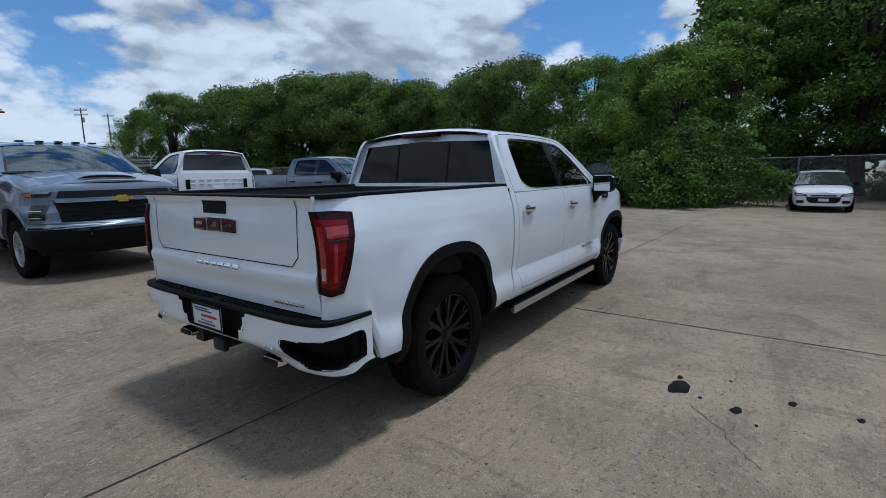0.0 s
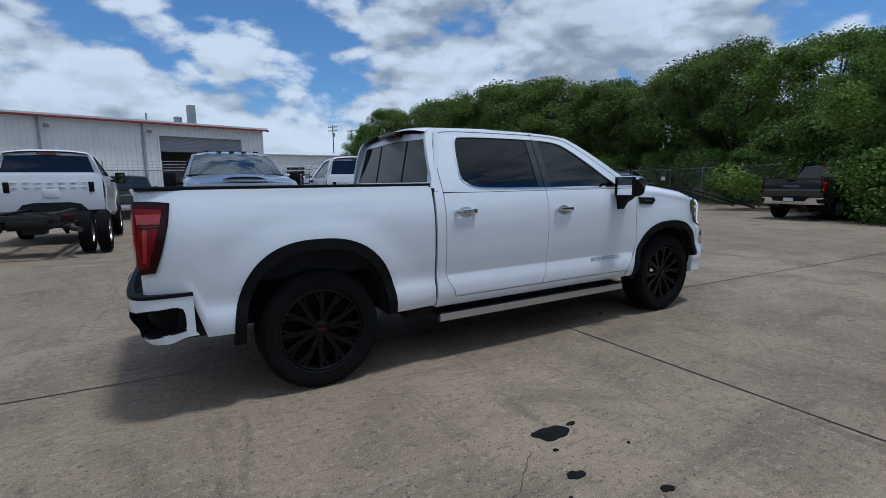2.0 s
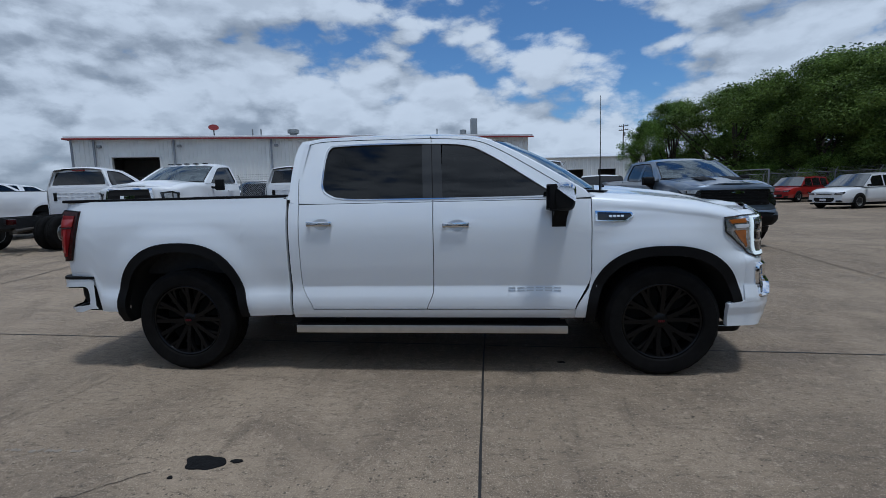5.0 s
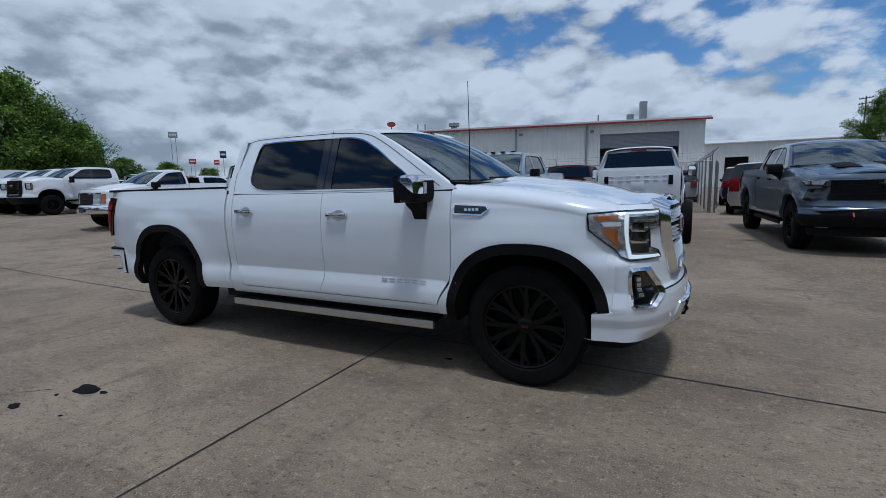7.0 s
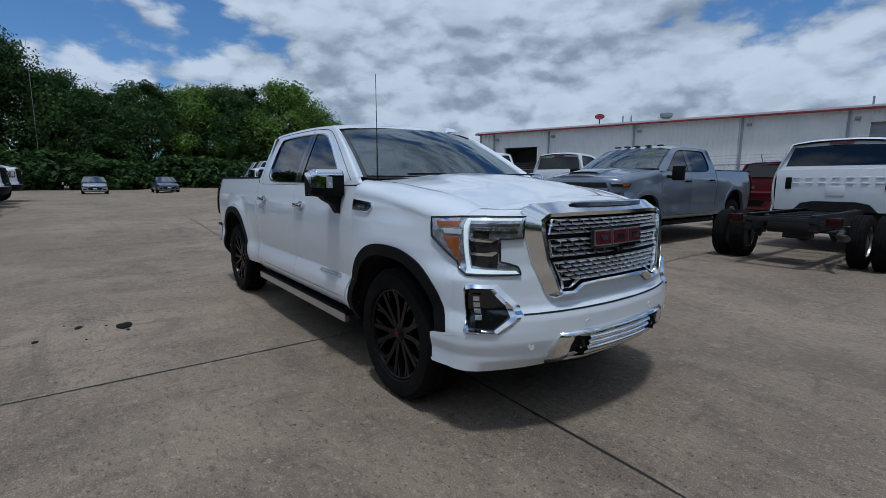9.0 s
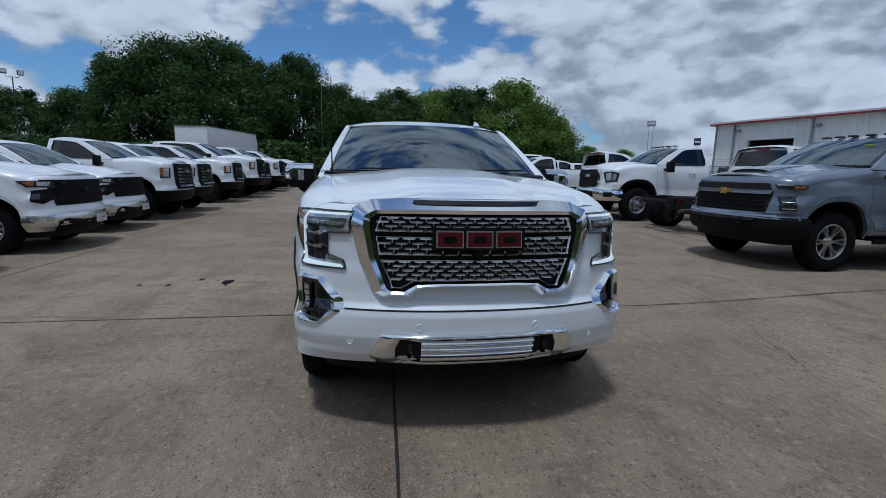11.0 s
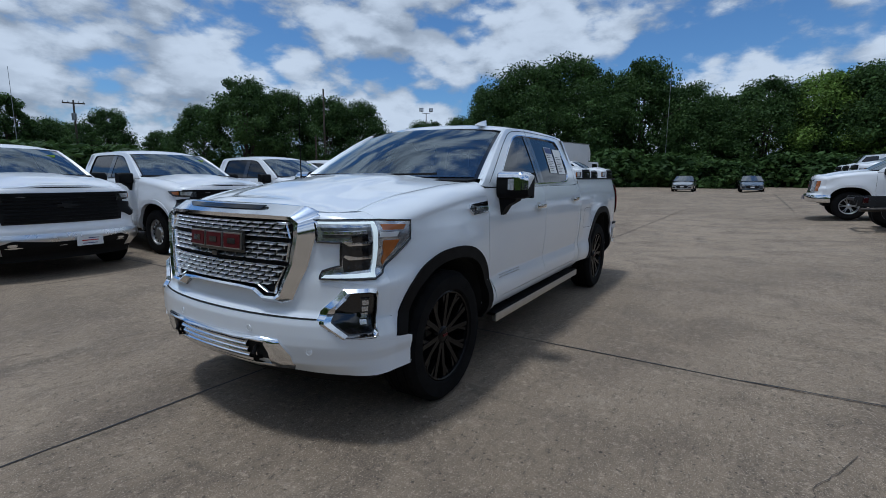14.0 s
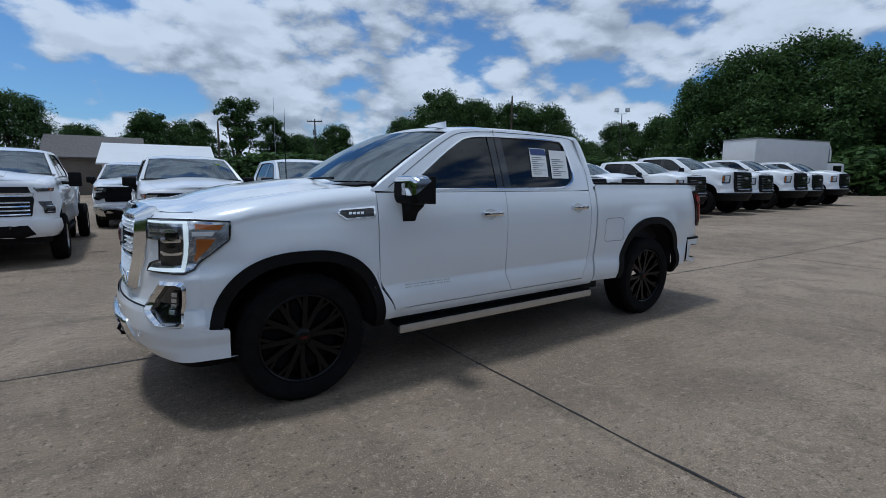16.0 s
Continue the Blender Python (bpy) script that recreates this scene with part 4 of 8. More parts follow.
def pickup_bed(add, root, S, side, cabx, hero):
    paint = S["paint"]
    x0, x1, top = -1.03, cabx - .02, 1.405
    for s in (-1, 1):
        add("bed_rail", boxes((-1.02, x1, min(s * .80, s * .928), max(s * .80, s * .928), top - .012, top + .012), bevel=.006), TRIM, "black bed rail cap")
        add("bed_wall", boxes((-1.0, x1, min(s * .79, s * .82), max(s * .79, s * .82), .80, top - .01)), LINER)
        # rear corner post, rounded
        def post(u, v):
            a = math.pi / 2 * u
            z = .79 + (1.405 - .79) * v
            yo = side(-.955, z)
            return Vector((-.955 - .072 * math.sin(a), s * (yo - .062 + .062 * math.cos(a)), z))
        cp = add("rear_corner", grid(post, 8, 20, flange=(.02, 0, 0)), paint)

        def lamp(q, z, off=0.0):                     # q < 0 along the bedside, 0 to 1 round the corner, above 1 across the back
            yo = side(-.955, z)
            if q < 0:
                return Vector((-.955 - q * .3, s * (side(-.955 - q * .3, z) + off), z))
            if q <= 1:
                a = math.pi / 2 * q
                return Vector((-.955 - (.072 + off) * math.sin(a) ** .7, s * (yo - .062 + (.062 + off) * max(0, math.cos(a)) ** .7), z))
            return Vector((-1.027 - off, s * (yo - .062 - (q - 1) * .1), z))
        oz = [(-.36, 1.325), (.0, 1.336), (1.02, 1.335), (1.02, .93), (.45, .915), (-.02, .922), (-.16, 1.04), (-.30, 1.20)]
        tl = add("tail_light", slab(densify(oz, 5), lamp, .014), RED_DEEP, "red and black tail light")
        body = [(-.22, 1.29), (.90, 1.30), (.92, .97), (.40, .95), (.10, .96), (-.04, 1.08)]
        part("tail_lens", slab(densify(body, 5), lamp, .0175), RED_LENS, tl)
        part("brake_bar", slab(densify([(-.20, 1.262), (.42, 1.262), (.42, 1.205), (-.16, 1.205)], 4), lamp, .020), BRIGHT_RED, tl)
        if hero:
            part("brake_bar", slab(densify([(.60, 1.265), (.84, 1.265), (.86, .985), (.62, .985)], 4), lamp, .020), BRIGHT_RED, tl)
            part("brake_bar", slab(densify([(.06, 1.175), (.20, 1.175), (.30, .985), (.16, .985)], 4), lamp, .019), BRIGHT_RED, tl)
            part("lamp_line", slab(densify([(-.18, 1.196), (.44, 1.196), (.44, 1.188), (-.17, 1.188)], 4), lamp, .0205), GLOSS_BLACK, tl)
        part("reverse_lamp", slab(densify([(.64, 1.06), (.84, 1.06), (.84, 1.0), (.66, 1.0)], 3), lamp, .0215), LAMP_IN, tl)
        part("lamp_edge", ring(densify(oz, 5), shrink(densify(oz, 5), .93, .965), lambda a, b: lamp(a, b, .0155)), TRIM, tl)
        if hero:
            # Dark blocks fill both gaps and stand in for the shade inside them.
            add("bumper_gap", boxes((-.86, -.70, min(s * .90, s * .945), max(s * .90, s * .945), .50, .79)), DARK)
            add("bed_gap", boxes((cabx - .012, cabx + .01, min(s * .86, s * .935), max(s * .86, s * .935), .50, 1.38)), DARK)
    add("bed_floor", boxes((-1.0, x1, -.80, .80, .78, .82), (x1 - .02, x1, -.93, .93, .50, top - .01)), LINER)
    # tailgate

    def gate(y, z, off=0.0):
        zz = (z - .80) / .61
        bulge = .012 * math.sin(math.pi * min(1, max(0, zz)))
        crease = .020 * smooth_step(1.03, .99, z) - .020 * smooth_step(.98, .90, z) if abs(y) < .95 else 0
        spoiler = .022 * smooth_step(1.36, 1.405, z)
        return Vector((-1.032 - bulge - crease * .8 - spoiler - off + .012 * (y / .88) ** 4, y, z))
    tg = add("tailgate", grid(lambda u, v: gate(-.882 + 1.764 * u, .80 + .608 * v), 24, 30, flange=(.05, 0, 0)), paint)
    part("gate_top", boxes((-1.056, -.98, -.88, .88, 1.400, 1.414), bevel=.005), TRIM, tg)
    o = densify([(-.755, 1.39), (-.752, 1.10), (-.70, 1.045), (.70, 1.045), (.752, 1.10), (.755, 1.39)], 6, False)
    bm = bmesh.new()
    rows = []
    for i, (a, b) in enumerate(o):
        p, q = o[max(0, i - 1)], o[min(len(o) - 1, i + 1)]
        L = math.hypot(q[0] - p[0], q[1] - p[1])
        nx, nz = -(q[1] - p[1]) / L * .003, (q[0] - p[0]) / L * .003
        rows.append([bm.verts.new(gate(a + k * nx, b + k * nz, .0015)) for k in (-1, 1)])
    for A, B in zip(rows, rows[1:]):
        bm.faces.new((A[0], A[1], B[1], B[0]))
    if hero:
        part("inner_gate_seam", bm, DARK, tg)
        part("gate_handle", slab(densify([(-.13, 1.375), (.13, 1.375), (.12, 1.30), (-.12, 1.30)], 4), gate, .004), TRIM, tg, "gloss black tailgate handle")
        for y0, y1 in ((.085, .235), (-.075, .075), (-.235, -.085)):
            e = densify([(y0, 1.275), (y1, 1.275), (y1, 1.195), (y0, 1.195)], 3)
            part("badge_block", slab(e, gate, .010), CHROME, tg)
            part("badge_block_face", slab(shrink(e, .86, .80), gate, .013), RED_BADGE, tg)
            part("badge_slot", slab(shrink(e, .48, .34), gate, .015), CHROME, tg)
        for k in range(6):
            y = .22 - .078 * k
            part("small_badge_bar", slab(densify([(y, 1.012), (y - .06, 1.012), (y - .06, .985), (y, .985)], 2), gate, .006), CHROME, tg)
        for k in range(6):
            y = -.52 - .042 * k
            part("small_badge_bar", slab(densify([(y, .853), (y - .034, .853), (y - .034, .833), (y, .833)], 2), gate, .006), CHROME, tg)
    else:
        bm.free()
        part("gate_handle", slab(densify([(-.13, 1.36), (.13, 1.36), (.12, 1.28), (-.12, 1.28)], 4), gate, .004), TRIM, tg)
        part("badge_block", slab(densify([(-.26, 1.17), (.26, 1.17), (.26, 1.10), (-.26, 1.10)], 4), gate, .006), S.get("badge_m", CHROME), tg)
    # rear bumper

    def bump(q, z, off=0.0):
        th = abs(q) * math.pi / 2
        c, sn = max(0, math.cos(th)), max(0, math.sin(th))
        c, sn = c ** .55, sn ** .55
        if hero:                                     # squarer corners
            r = (c ** 6.5 + sn ** 6.5) ** (1 / 6.5)
            c, sn = c / r, sn / r
        tuck = .05 * smooth_step(.62, .53, z)
        x0b = -.770 if hero else -.76 + .11 * smooth_step(.79, .52, z)
        return Vector((x0b - (1.125 + x0b - tuck + off) * c, math.copysign((.985 + off) * sn, q), z))
    bmat = S.get("bumper", paint)
    if hero:
        def edge(q):                                 # the corners hang lower than the middle
            return .555 - .065 * smooth_step(.10, .36, abs(q)) + .03 * smooth_step(.80, 1.0, abs(q))

        def skin(q, w, off=0.0):                     # w 0 is the lower edge, 1 the upper
            z = edge(q) + (.782 - edge(q)) * w
            p = bump(q, max(z, .52), off)
            return Vector((p.x + .018 * smooth_step(.10, 0, w), p.y, z))

        def w_of(q, z):
            return (z - edge(q)) / (.782 - edge(q))

        def flat(q, z, off=0.0):
            return skin(q, w_of(q, z), off)
        pit = densify([(-.112, .785), (.112, .785), (.060, .592), (-.060, .592)], 8)
        steps = []
        for s in (-1, 1):
            c = [(.285, .664), (.42, .684), (.70, .702), (.90, .708), (.966, .702), (.981, .672), (.984, .625), (.979, .575), (.95, .551), (.70, .532), (.44, .522), (.385, .535), (.335, .580)]
            steps.append(curve_through([(s * q, z) for q, z in c], 8))
        half_q = [1 - (1 - i / 84) ** 1.9 for i in range(85)]
        qs = [-q for q in half_q[:0:-1]] + half_q
        holes = [[(q, w_of(q, z)) for q, z in o] for o in [pit] + steps]
        bm = holed(skin, qs, spread(0, 1, 22), holes)
        for o in [pit] + steps:                      # trimmed lips round the openings
            ring(shrink(o, 1.07, 1.16) if o is not pit else shrink(o, 1.10, 1.0), o, lambda a, b: flat(max(-.992, min(.992, a)), min(b, .785), .003), bm)
        rb = add("rear_bumper", bm, bmat, "white rear bumper with black corner steps")
        part("plate_recess", tray(pit, flat, .055), TRIM, rb)
        for o in steps:
            cs = part("corner_step", tray(o, flat, .085, lip=.004, floor=.86), TRIM, rb, "black recessed corner step")
            part("step_rim", ring(o, shrink(o, .93, .86), lambda a, b: flat(a, b, .002 - .012)), TRIM, cs)
    else:
        rb = add("rear_bumper", grid(lambda u, v: bump(-1 + 2 * u, .535 + .245 * v), 24, 8, flange=(.05, 0, 0)), bmat)
        mid = densify([(-.235, .785), (.235, .785), (.175, .640), (-.175, .640)], 6)
        part("plate_recess", slab(mid, bump, .004), TRIM, rb)
    pad = part("bumper_step", grid(lambda u, v: (lambda p: Vector((p.x + (min(p.x + .13, -.80) - p.x) * v if p.x < -.86 else p.x, p.y * (1 - .07 * v), .788 + .003 * math.sin(v * 3))))(bump(-1 + 2 * u, .78, .004)), 48 if hero else 24, 6, flange=(0, 0, -.02)), TRIM, rb, "ribbed black step pad")
    if hero:
        for k in range(-26, 27):
            if abs(k) > 1:
                y = .031 * k
                part("step_rib", boxes((-1.098 + .03 * (abs(k) / 26) ** 4, -1.012, y - .006, y + .006, .788, .7955)), TRIM, pad)
    plate = part("number_plate", boxes((-1.149, -1.142, -.155, .155, .628, .765)), PLATE, rb, "white dealer plate with marks")
    part("plate_frame", ring([(-.165, .62), (.165, .62), (.165, .77), (-.165, .77)], [(-.15, .635), (.15, .635), (.15, .755), (-.15, .755)], lambda y, z: Vector((-1.152, y, z))), DARK, plate)
    if hero:
        part("plate_bar", boxes((-1.152, -1.148, -.06, .12, .722, .730), (-1.152, -1.148, -.02, .13, .736, .744)), PLATE_BLUE, plate)
        part("plate_bar", boxes((-1.152, -1.148, -.11, .06, .690, .704)), PLATE_RED, plate)
        part("plate_bar", boxes((-1.152, -1.148, -.09, .10, .645, .655), (-1.152, -1.148, -.06, .06, .665, .671)), INK, plate)
        for s in (-1, 1):
            for q in (.20, .245):
                part("parking_sensor", lathe([(.0, .001), (.0, .011), (-.004, .013)], 14, centre=(0, 0, 0)), paint, rb).matrix_local = Matrix.Translation(flat(s * q, .62, .003)) @ pose(0, 0, 0, 0, 0, -90)
            ex = part("exhaust_tip", boxes((-1.06, -.90, s * .47 - .075, s * .47 + .075, .462, .512), bevel=.022), CHROME, rb, "chrome exhaust tip")
            part("exhaust_mouth", boxes((-1.065, -1.058, s * .47 - .06, s * .47 + .06, .472, .502), bevel=.002), DARK, ex)
        part("tow_hitch", boxes((-1.08, -.85, -.04, .04, .475, .535), (-1.095, -1.06, -.06, .06, .465, .54), bevel=.008), STEEL, rb)
    else:
        for s in (-1, 1):
            part("corner_step", slab(densify([(s * .45, .715), (s * .90, .72), (s * .90, .60), (s * .52, .58)], 4), bump, .004), TRIM, rb)


def bare_chassis(add, S, cabx):
    """Frame rails, cross members, tank and lamps of a truck sold without a body."""
    x0 = S.get("tail", -1.35)
    put = add

    def add(nm, bm, m, label=""):
        o = put(nm, bm, m, label)
        o.location.z = S.get("lift", 0) * .25
        return o
    xr0 = S.get("rear_axle", 0.0)
    for s in (-1, 1):                               # open channel rails: a web and two flanges
        y, d = s * .435, s * .06
        add("frame_rail", boxes((x0, cabx + .1, y - .008, y + .008, .62, .76), (x0, cabx + .1, min(y, y - d), max(y, y - d), .75, .762),
                                (x0, cabx + .1, min(y, y - d), max(y, y - d), .618, .63)), STEEL)
        add("leaf_spring", boxes((xr0 - .62, xr0 + .62, s * .54 - .035, s * .54 + .035, .50, .53), (xr0 - .42, xr0 + .42, s * .54 - .035, s * .54 + .035, .47, .50),
                                 (xr0 - .12, xr0 + .12, s * .54 - .05, s * .54 + .05, .40, .56), bevel=.006), STEEL)
        add("shock_absorber", tube([(xr0 - .14, s * .50, .36), (xr0 - .30, s * .36, .72)], .03, 8), STEEL)
        add("brake_hose", tube([(xr0 + .05, s * .30, .52), (xr0 - .10, s * .26, .60), (xr0 - .35, s * .34, .60), (xr0 - .6, s * .40, .70)], .011, 5), DARK)
    for k in range(5):
        x = x0 + .05 + k * (cabx - x0) / 5
        add("cross_member", boxes((x - .03, x + .03, -.43, .43, .66, .72), bevel=.008), STEEL)
    add("fuel_tank", boxes((x0 + .42, x0 + .86, -.30, .30, .46, .64), bevel=.06), DARK)
    add("tank_strap", boxes((x0 + .52, x0 + .56, -.305, .305, .455, .66), (x0 + .72, x0 + .76, -.305, .305, .455, .66), bevel=.004), STEEL)
    add("wiring_loom", tube([(x0 + .1, -.36, .74), (x0 + .5, -.33, .755), (x0 + 1.1, -.37, .74), (cabx, -.34, .76)], .016, 6), DARK)
    add("tail_plate", boxes((x0 - .02, x0 + .01, -.47, .47, .655, .725), bevel=.006), STEEL)
    for s in (-1, 1):
        add("chassis_lamp", boxes((x0 + .12, x0 + .20, s * .62 - .09, s * .62 + .09, .62, .74), bevel=.01), RED_DEEP, "red tail lamp on a bracket")
        add("mud_bracket", boxes((x0 + .14, x0 + .18, min(s * .45, s * .72), max(s * .45, s * .72), .60, .63)), STEEL)
    add("exhaust_pipe", tube([(cabx, -.52, .50), (x0 + .9, -.56, .50), (x0 + .3, -.66, .47), (x0 + .05, -.80, .47)], .045, 10), RUST, "bare steel exhaust pipe")


# ---- fronts ----


def front_skin(add, S, nose, z0, z1, nm, m, hero, q1=1.0, rows=24):
    return add(nm, grid(lambda u, v: nose(-q1 + 2 * q1 * u, z0 + (z1 - z0) * v), 56 if hero else 28, rows, flange=(-.03, 0, 0)), m)


def front_denali(add, S, nose, face, q_of, width, front_x, zt, hero):
    paint = S["paint"]
    fog_o = [(.63, .850), (.80, .853), (.855, .846), (.868, .82), (.868, .612), (.84, .595), (.63, .593), (.515, .672), (.515, .735)]
    fog_i = [(.675, .822), (.79, .826), (.828, .818), (.836, .79), (.836, .640), (.82, .622), (.665, .616), (.585, .680), (.590, .738)]
    fog_o, fog_i = densify(fog_o, 5), densify(fog_i, 5)
    fog_holes = [[(k * q, z) for q, z in shrink(fog_o, .93, .95)] for k in (-1, 1)]
    up = add("front_fascia", holed(nose, spread(-1, 1, 110), spread(.655, 1.228, 42), fog_holes), paint)

    def lowq(z):
        return 1.125 - .12 * smooth_step(.560, .580, z)

    def low_skin(q, z):                              # the bumper keeps its width down to its lower edge
        a, b = nose(q, z, .012), nose(q, max(z, .48), .012)
        k = smooth_step(.6, .95, abs(q))
        return Vector((a.x + (b.x - a.x) * k, b.y, z))
    bm = bmesh.new()
    qn, zn = spread(-1, 1, 120), spread(.392, .689, 36)
    rows = [[bm.verts.new(low_skin(q * lowq(z), z)) for z in zn] for q in qn]
    for i in range(len(qn) - 1):
        for j in range(len(zn) - 1):
            zc = (zn[j] + zn[j + 1]) / 2
            if not any(inside(((qn[i] + qn[i + 1]) / 2 * lowq(zc), zc), h) for h in fog_holes):
                bm.faces.new((rows[i][j], rows[i + 1][j], rows[i + 1][j + 1], rows[i][j + 1]))
    for i in range(len(qn) - 1):                     # the lower edge is folded in
        a, c = rows[i][0], rows[i + 1][0]
        bm.faces.new((a, c, bm.verts.new(c.co + Vector((-.06, -.03 * qn[i + 1], -.004))), bm.verts.new(a.co + Vector((-.06, -.03 * qn[i], -.004)))))
    for e in (0, -1):                                # and so are its ends at the wheels
        for j in range(len(zn) - 1):
            a, c = rows[e][j], rows[e][j + 1]
            w = Vector((0, -.05 * (1 if e else -1), 0))
            bm.faces.new((a, c, bm.verts.new(c.co + w), bm.verts.new(a.co + w)))
    bp = add("front_bumper", bm, paint, "white front bumper")
    # Dark strip: the seam, with the shadow of the bumper's step painted in.
    part("bumper_seam_shade", grid(lambda u, v: nose(-.512 + 1.024 * u, .688 + .008 * v, .002), 56, 2), DARK, bp)
    ad = add("air_dam", grid(lambda u, v: nose(-1.08 + 2.16 * u, .30 + .095 * v, -.03 - .03 * (1 - v)), 48, 4, flange=(-.1, 0, 0)), TRIM, "black air dam")
    # chrome surround of the grille
    oz = [(0, 1.268), (-.38, 1.268), (-.56, 1.258), (-.655, 1.215), (-.668, 1.14), (-.62, .95), (-.545, .775), (-.49, .752), (-.36, .752), (-.29, .795), (-.2, .800), (0, .800)]
    iz = [(0, 1.192), (-.36, 1.192), (-.51, 1.190), (-.552, 1.165), (-.553, 1.11), (-.53, .97), (-.475, .815), (-.455, .795), (-.385, .793), (-.325, .828), (-.2, .835), (0, .835)]
    oz, iz = oz + [(-a, b) for a, b in oz[-2:0:-1]], iz + [(-a, b) for a, b in iz[-2:0:-1]]
    oz, iz = densify(oz, 5), densify(iz, 5)
    bm = bmesh.new()
    crest = [(a + (c - a) * .72, b + (d - b) * .72) for (a, b), (c, d) in zip(oz, iz)]
    lines = [[face(y, z, -.01) for y, z in oz], [face(y, z, .008) for y, z in shrink(oz, .995)], [face(y, z, .048) for y, z in crest], [face(y, z, .038) for y, z in shrink(iz, 1.004)], [face(y, z, .002) for y, z in iz]]
    rows = [[bm.verts.new(p) for p in ln] for ln in lines]
    k = len(oz)
    for A, B in zip(rows, rows[1:]):
        for i in range(k):
            bm.faces.new((A[i], A[(i + 1) % k], B[(i + 1) % k], B[i]))
    gr = add("grille", bm, SATIN_CHROME, "chrome framed three-row grille", sharp=24)
    part("grille_backing", fill(shrink(iz, 1.01), lambda y, z: face(y, z, .005), rings=4), DARK, gr)
    part("bonnet_slot", slab(densify([(-.34, 1.262), (.34, 1.262), (.31, 1.240), (-.31, 1.240)], 6), lambda y, z, o: face(y, z, .032 + o), .004), GLOSS_BLACK, gr)

    def half(z):                                     # half width of the opening at a height
        return float(np.interp(z, [.80, .97, 1.11, 1.165, 1.19], [.455, .528, .550, .55, .51]))
    for z0, z1 in ((1.095, 1.182), (.975, 1.078), (.845, .958)):
        fr_o = [(-half(z1) + .012, z1), (half(z1) - .012, z1), (half(z0) - .012, z0), (-half(z0) + .012, z0)]
        fr_i = [(-half(z1) + .026, z1 - .010), (half(z1) - .026, z1 - .010), (half(z0) - .026, z0 + .010), (-half(z0) + .026, z0 + .010)]
        if z0 < .9:
            fr_o[2:] = [(half(z0) - .012, z0), (half(z0) - .02, .805), (.40, .805), (.33, .842), (-.33, .842), (-.40, .805), (-half(z0) + .02, .805), (-half(z0) + .012, z0)]
            fr_i[2:] = [(half(z0) - .026, z0), (half(z0) - .034, .816), (.405, .816), (.335, .853), (-.335, .853), (-.405, .816), (-half(z0) + .034, .816), (-half(z0) + .026, z0)]
        da, db = densify(fr_o, 8), densify(fr_i, 8)
        dm = [((a + c) / 2, (b + d) / 2) for (a, b), (c, d) in zip(da, db)]
        bm = bmesh.new()
        rows = [[bm.verts.new(face(y, z, o)) for y, z in ln] for ln, o in ((da, .010), (da, .024), (dm, .032), (db, .024), (db, .010))]
        for P, Q in zip(rows, rows[1:]):
            for i in range(len(da)):
                bm.faces.new((P[i], P[(i + 1) % len(da)], Q[(i + 1) % len(da)], Q[i]))
        part("grille_frame", bm, SATIN_CHROME, gr, sharp=60)
        bm = bmesh.new()
        rows_n = 4 if z0 > .9 else 5
        for r in range(rows_n):
            z = z0 + (z1 - z0) * (r + .5) / rows_n
            hw = half(z) - .034
            nb = 12
            for i in range(nb):
                for_y = -hw + 2 * hw * (i + .5 + (.25 if r % 2 else -.25)) / nb
                w = hw / nb * .80
                a, b = for_y - w, for_y + w
                if abs(for_y) > hw - w * .3:
                    continue
                h = .0068
                pts = [(a, z), (a + .006, z + h), (b - .006, z + h), (b, z), (b - .006, z - h), (a + .006, z - h)]
                f = [bm.verts.new(face(y, zz, .012 if zz != z else .026)) for y, zz in pts]
                f[0].co = face(a, z, .018)
                f[3].co = face(b, z, .018)
                g0, g1 = bm.verts.new(face(a + .007, z - h * .5, .037)), bm.verts.new(face(b - .007, z - h * .5, .037))
                bk = [bm.verts.new(face(y, zz, .008)) for y, zz in pts]
                bm.faces.new((f[0], g0, f[1]))
                bm.faces.new((f[1], g0, g1, f[2]))
                bm.faces.new((f[2], g1, f[3]))
                bm.faces.new((f[3], g1, f[4]))
                bm.faces.new((f[4], g1, g0, f[5]))
                bm.faces.new((f[5], g0, f[0]))
                for j in range(6):
                    bm.faces.new((f[j], f[(j + 1) % 6], bk[(j + 1) % 6], bk[j]))
                # a thin link down to the next row
                if r:
                    zz0 = z - (z1 - z0) / rows_n
                    l0 = [bm.verts.new(face(y, q, .016)) for y, q in ((for_y - .003, z), (for_y + .003, z), (for_y + .003, zz0), (for_y - .003, zz0))]
                    bm.faces.new(l0)
        part("grille_mesh", bm, GRILLE_BRIGHT, gr, sharp=20)
    bd = part("badge_panel", slab(densify([(-.245, 1.125), (.245, 1.125), (.245, 1.005), (-.245, 1.005)], 4), face, .040), GLOSS_BLACK, gr)
    for y0, y1 in ((-.225, -.085), (-.07, .07), (.085, .225)):
        e = densify([(y0, 1.110), (y1, 1.110), (y1, 1.022), (y0, 1.022)], 3)
        part("badge_block", slab(e, face, .050), SATIN, gr)
        part("badge_block_face", slab(shrink(e, .90, .84), face, .054), RED_BADGE, gr)
        part("badge_slot", slab(shrink(e, .46, .34), face, .056), GLOSS_BLACK, gr)
    part("grille_camera", slab(densify([(-.025, 1.0), (.025, 1.0), (.02, .975), (-.02, .975)], 2), face, .045), GLOSS_BLACK, gr)
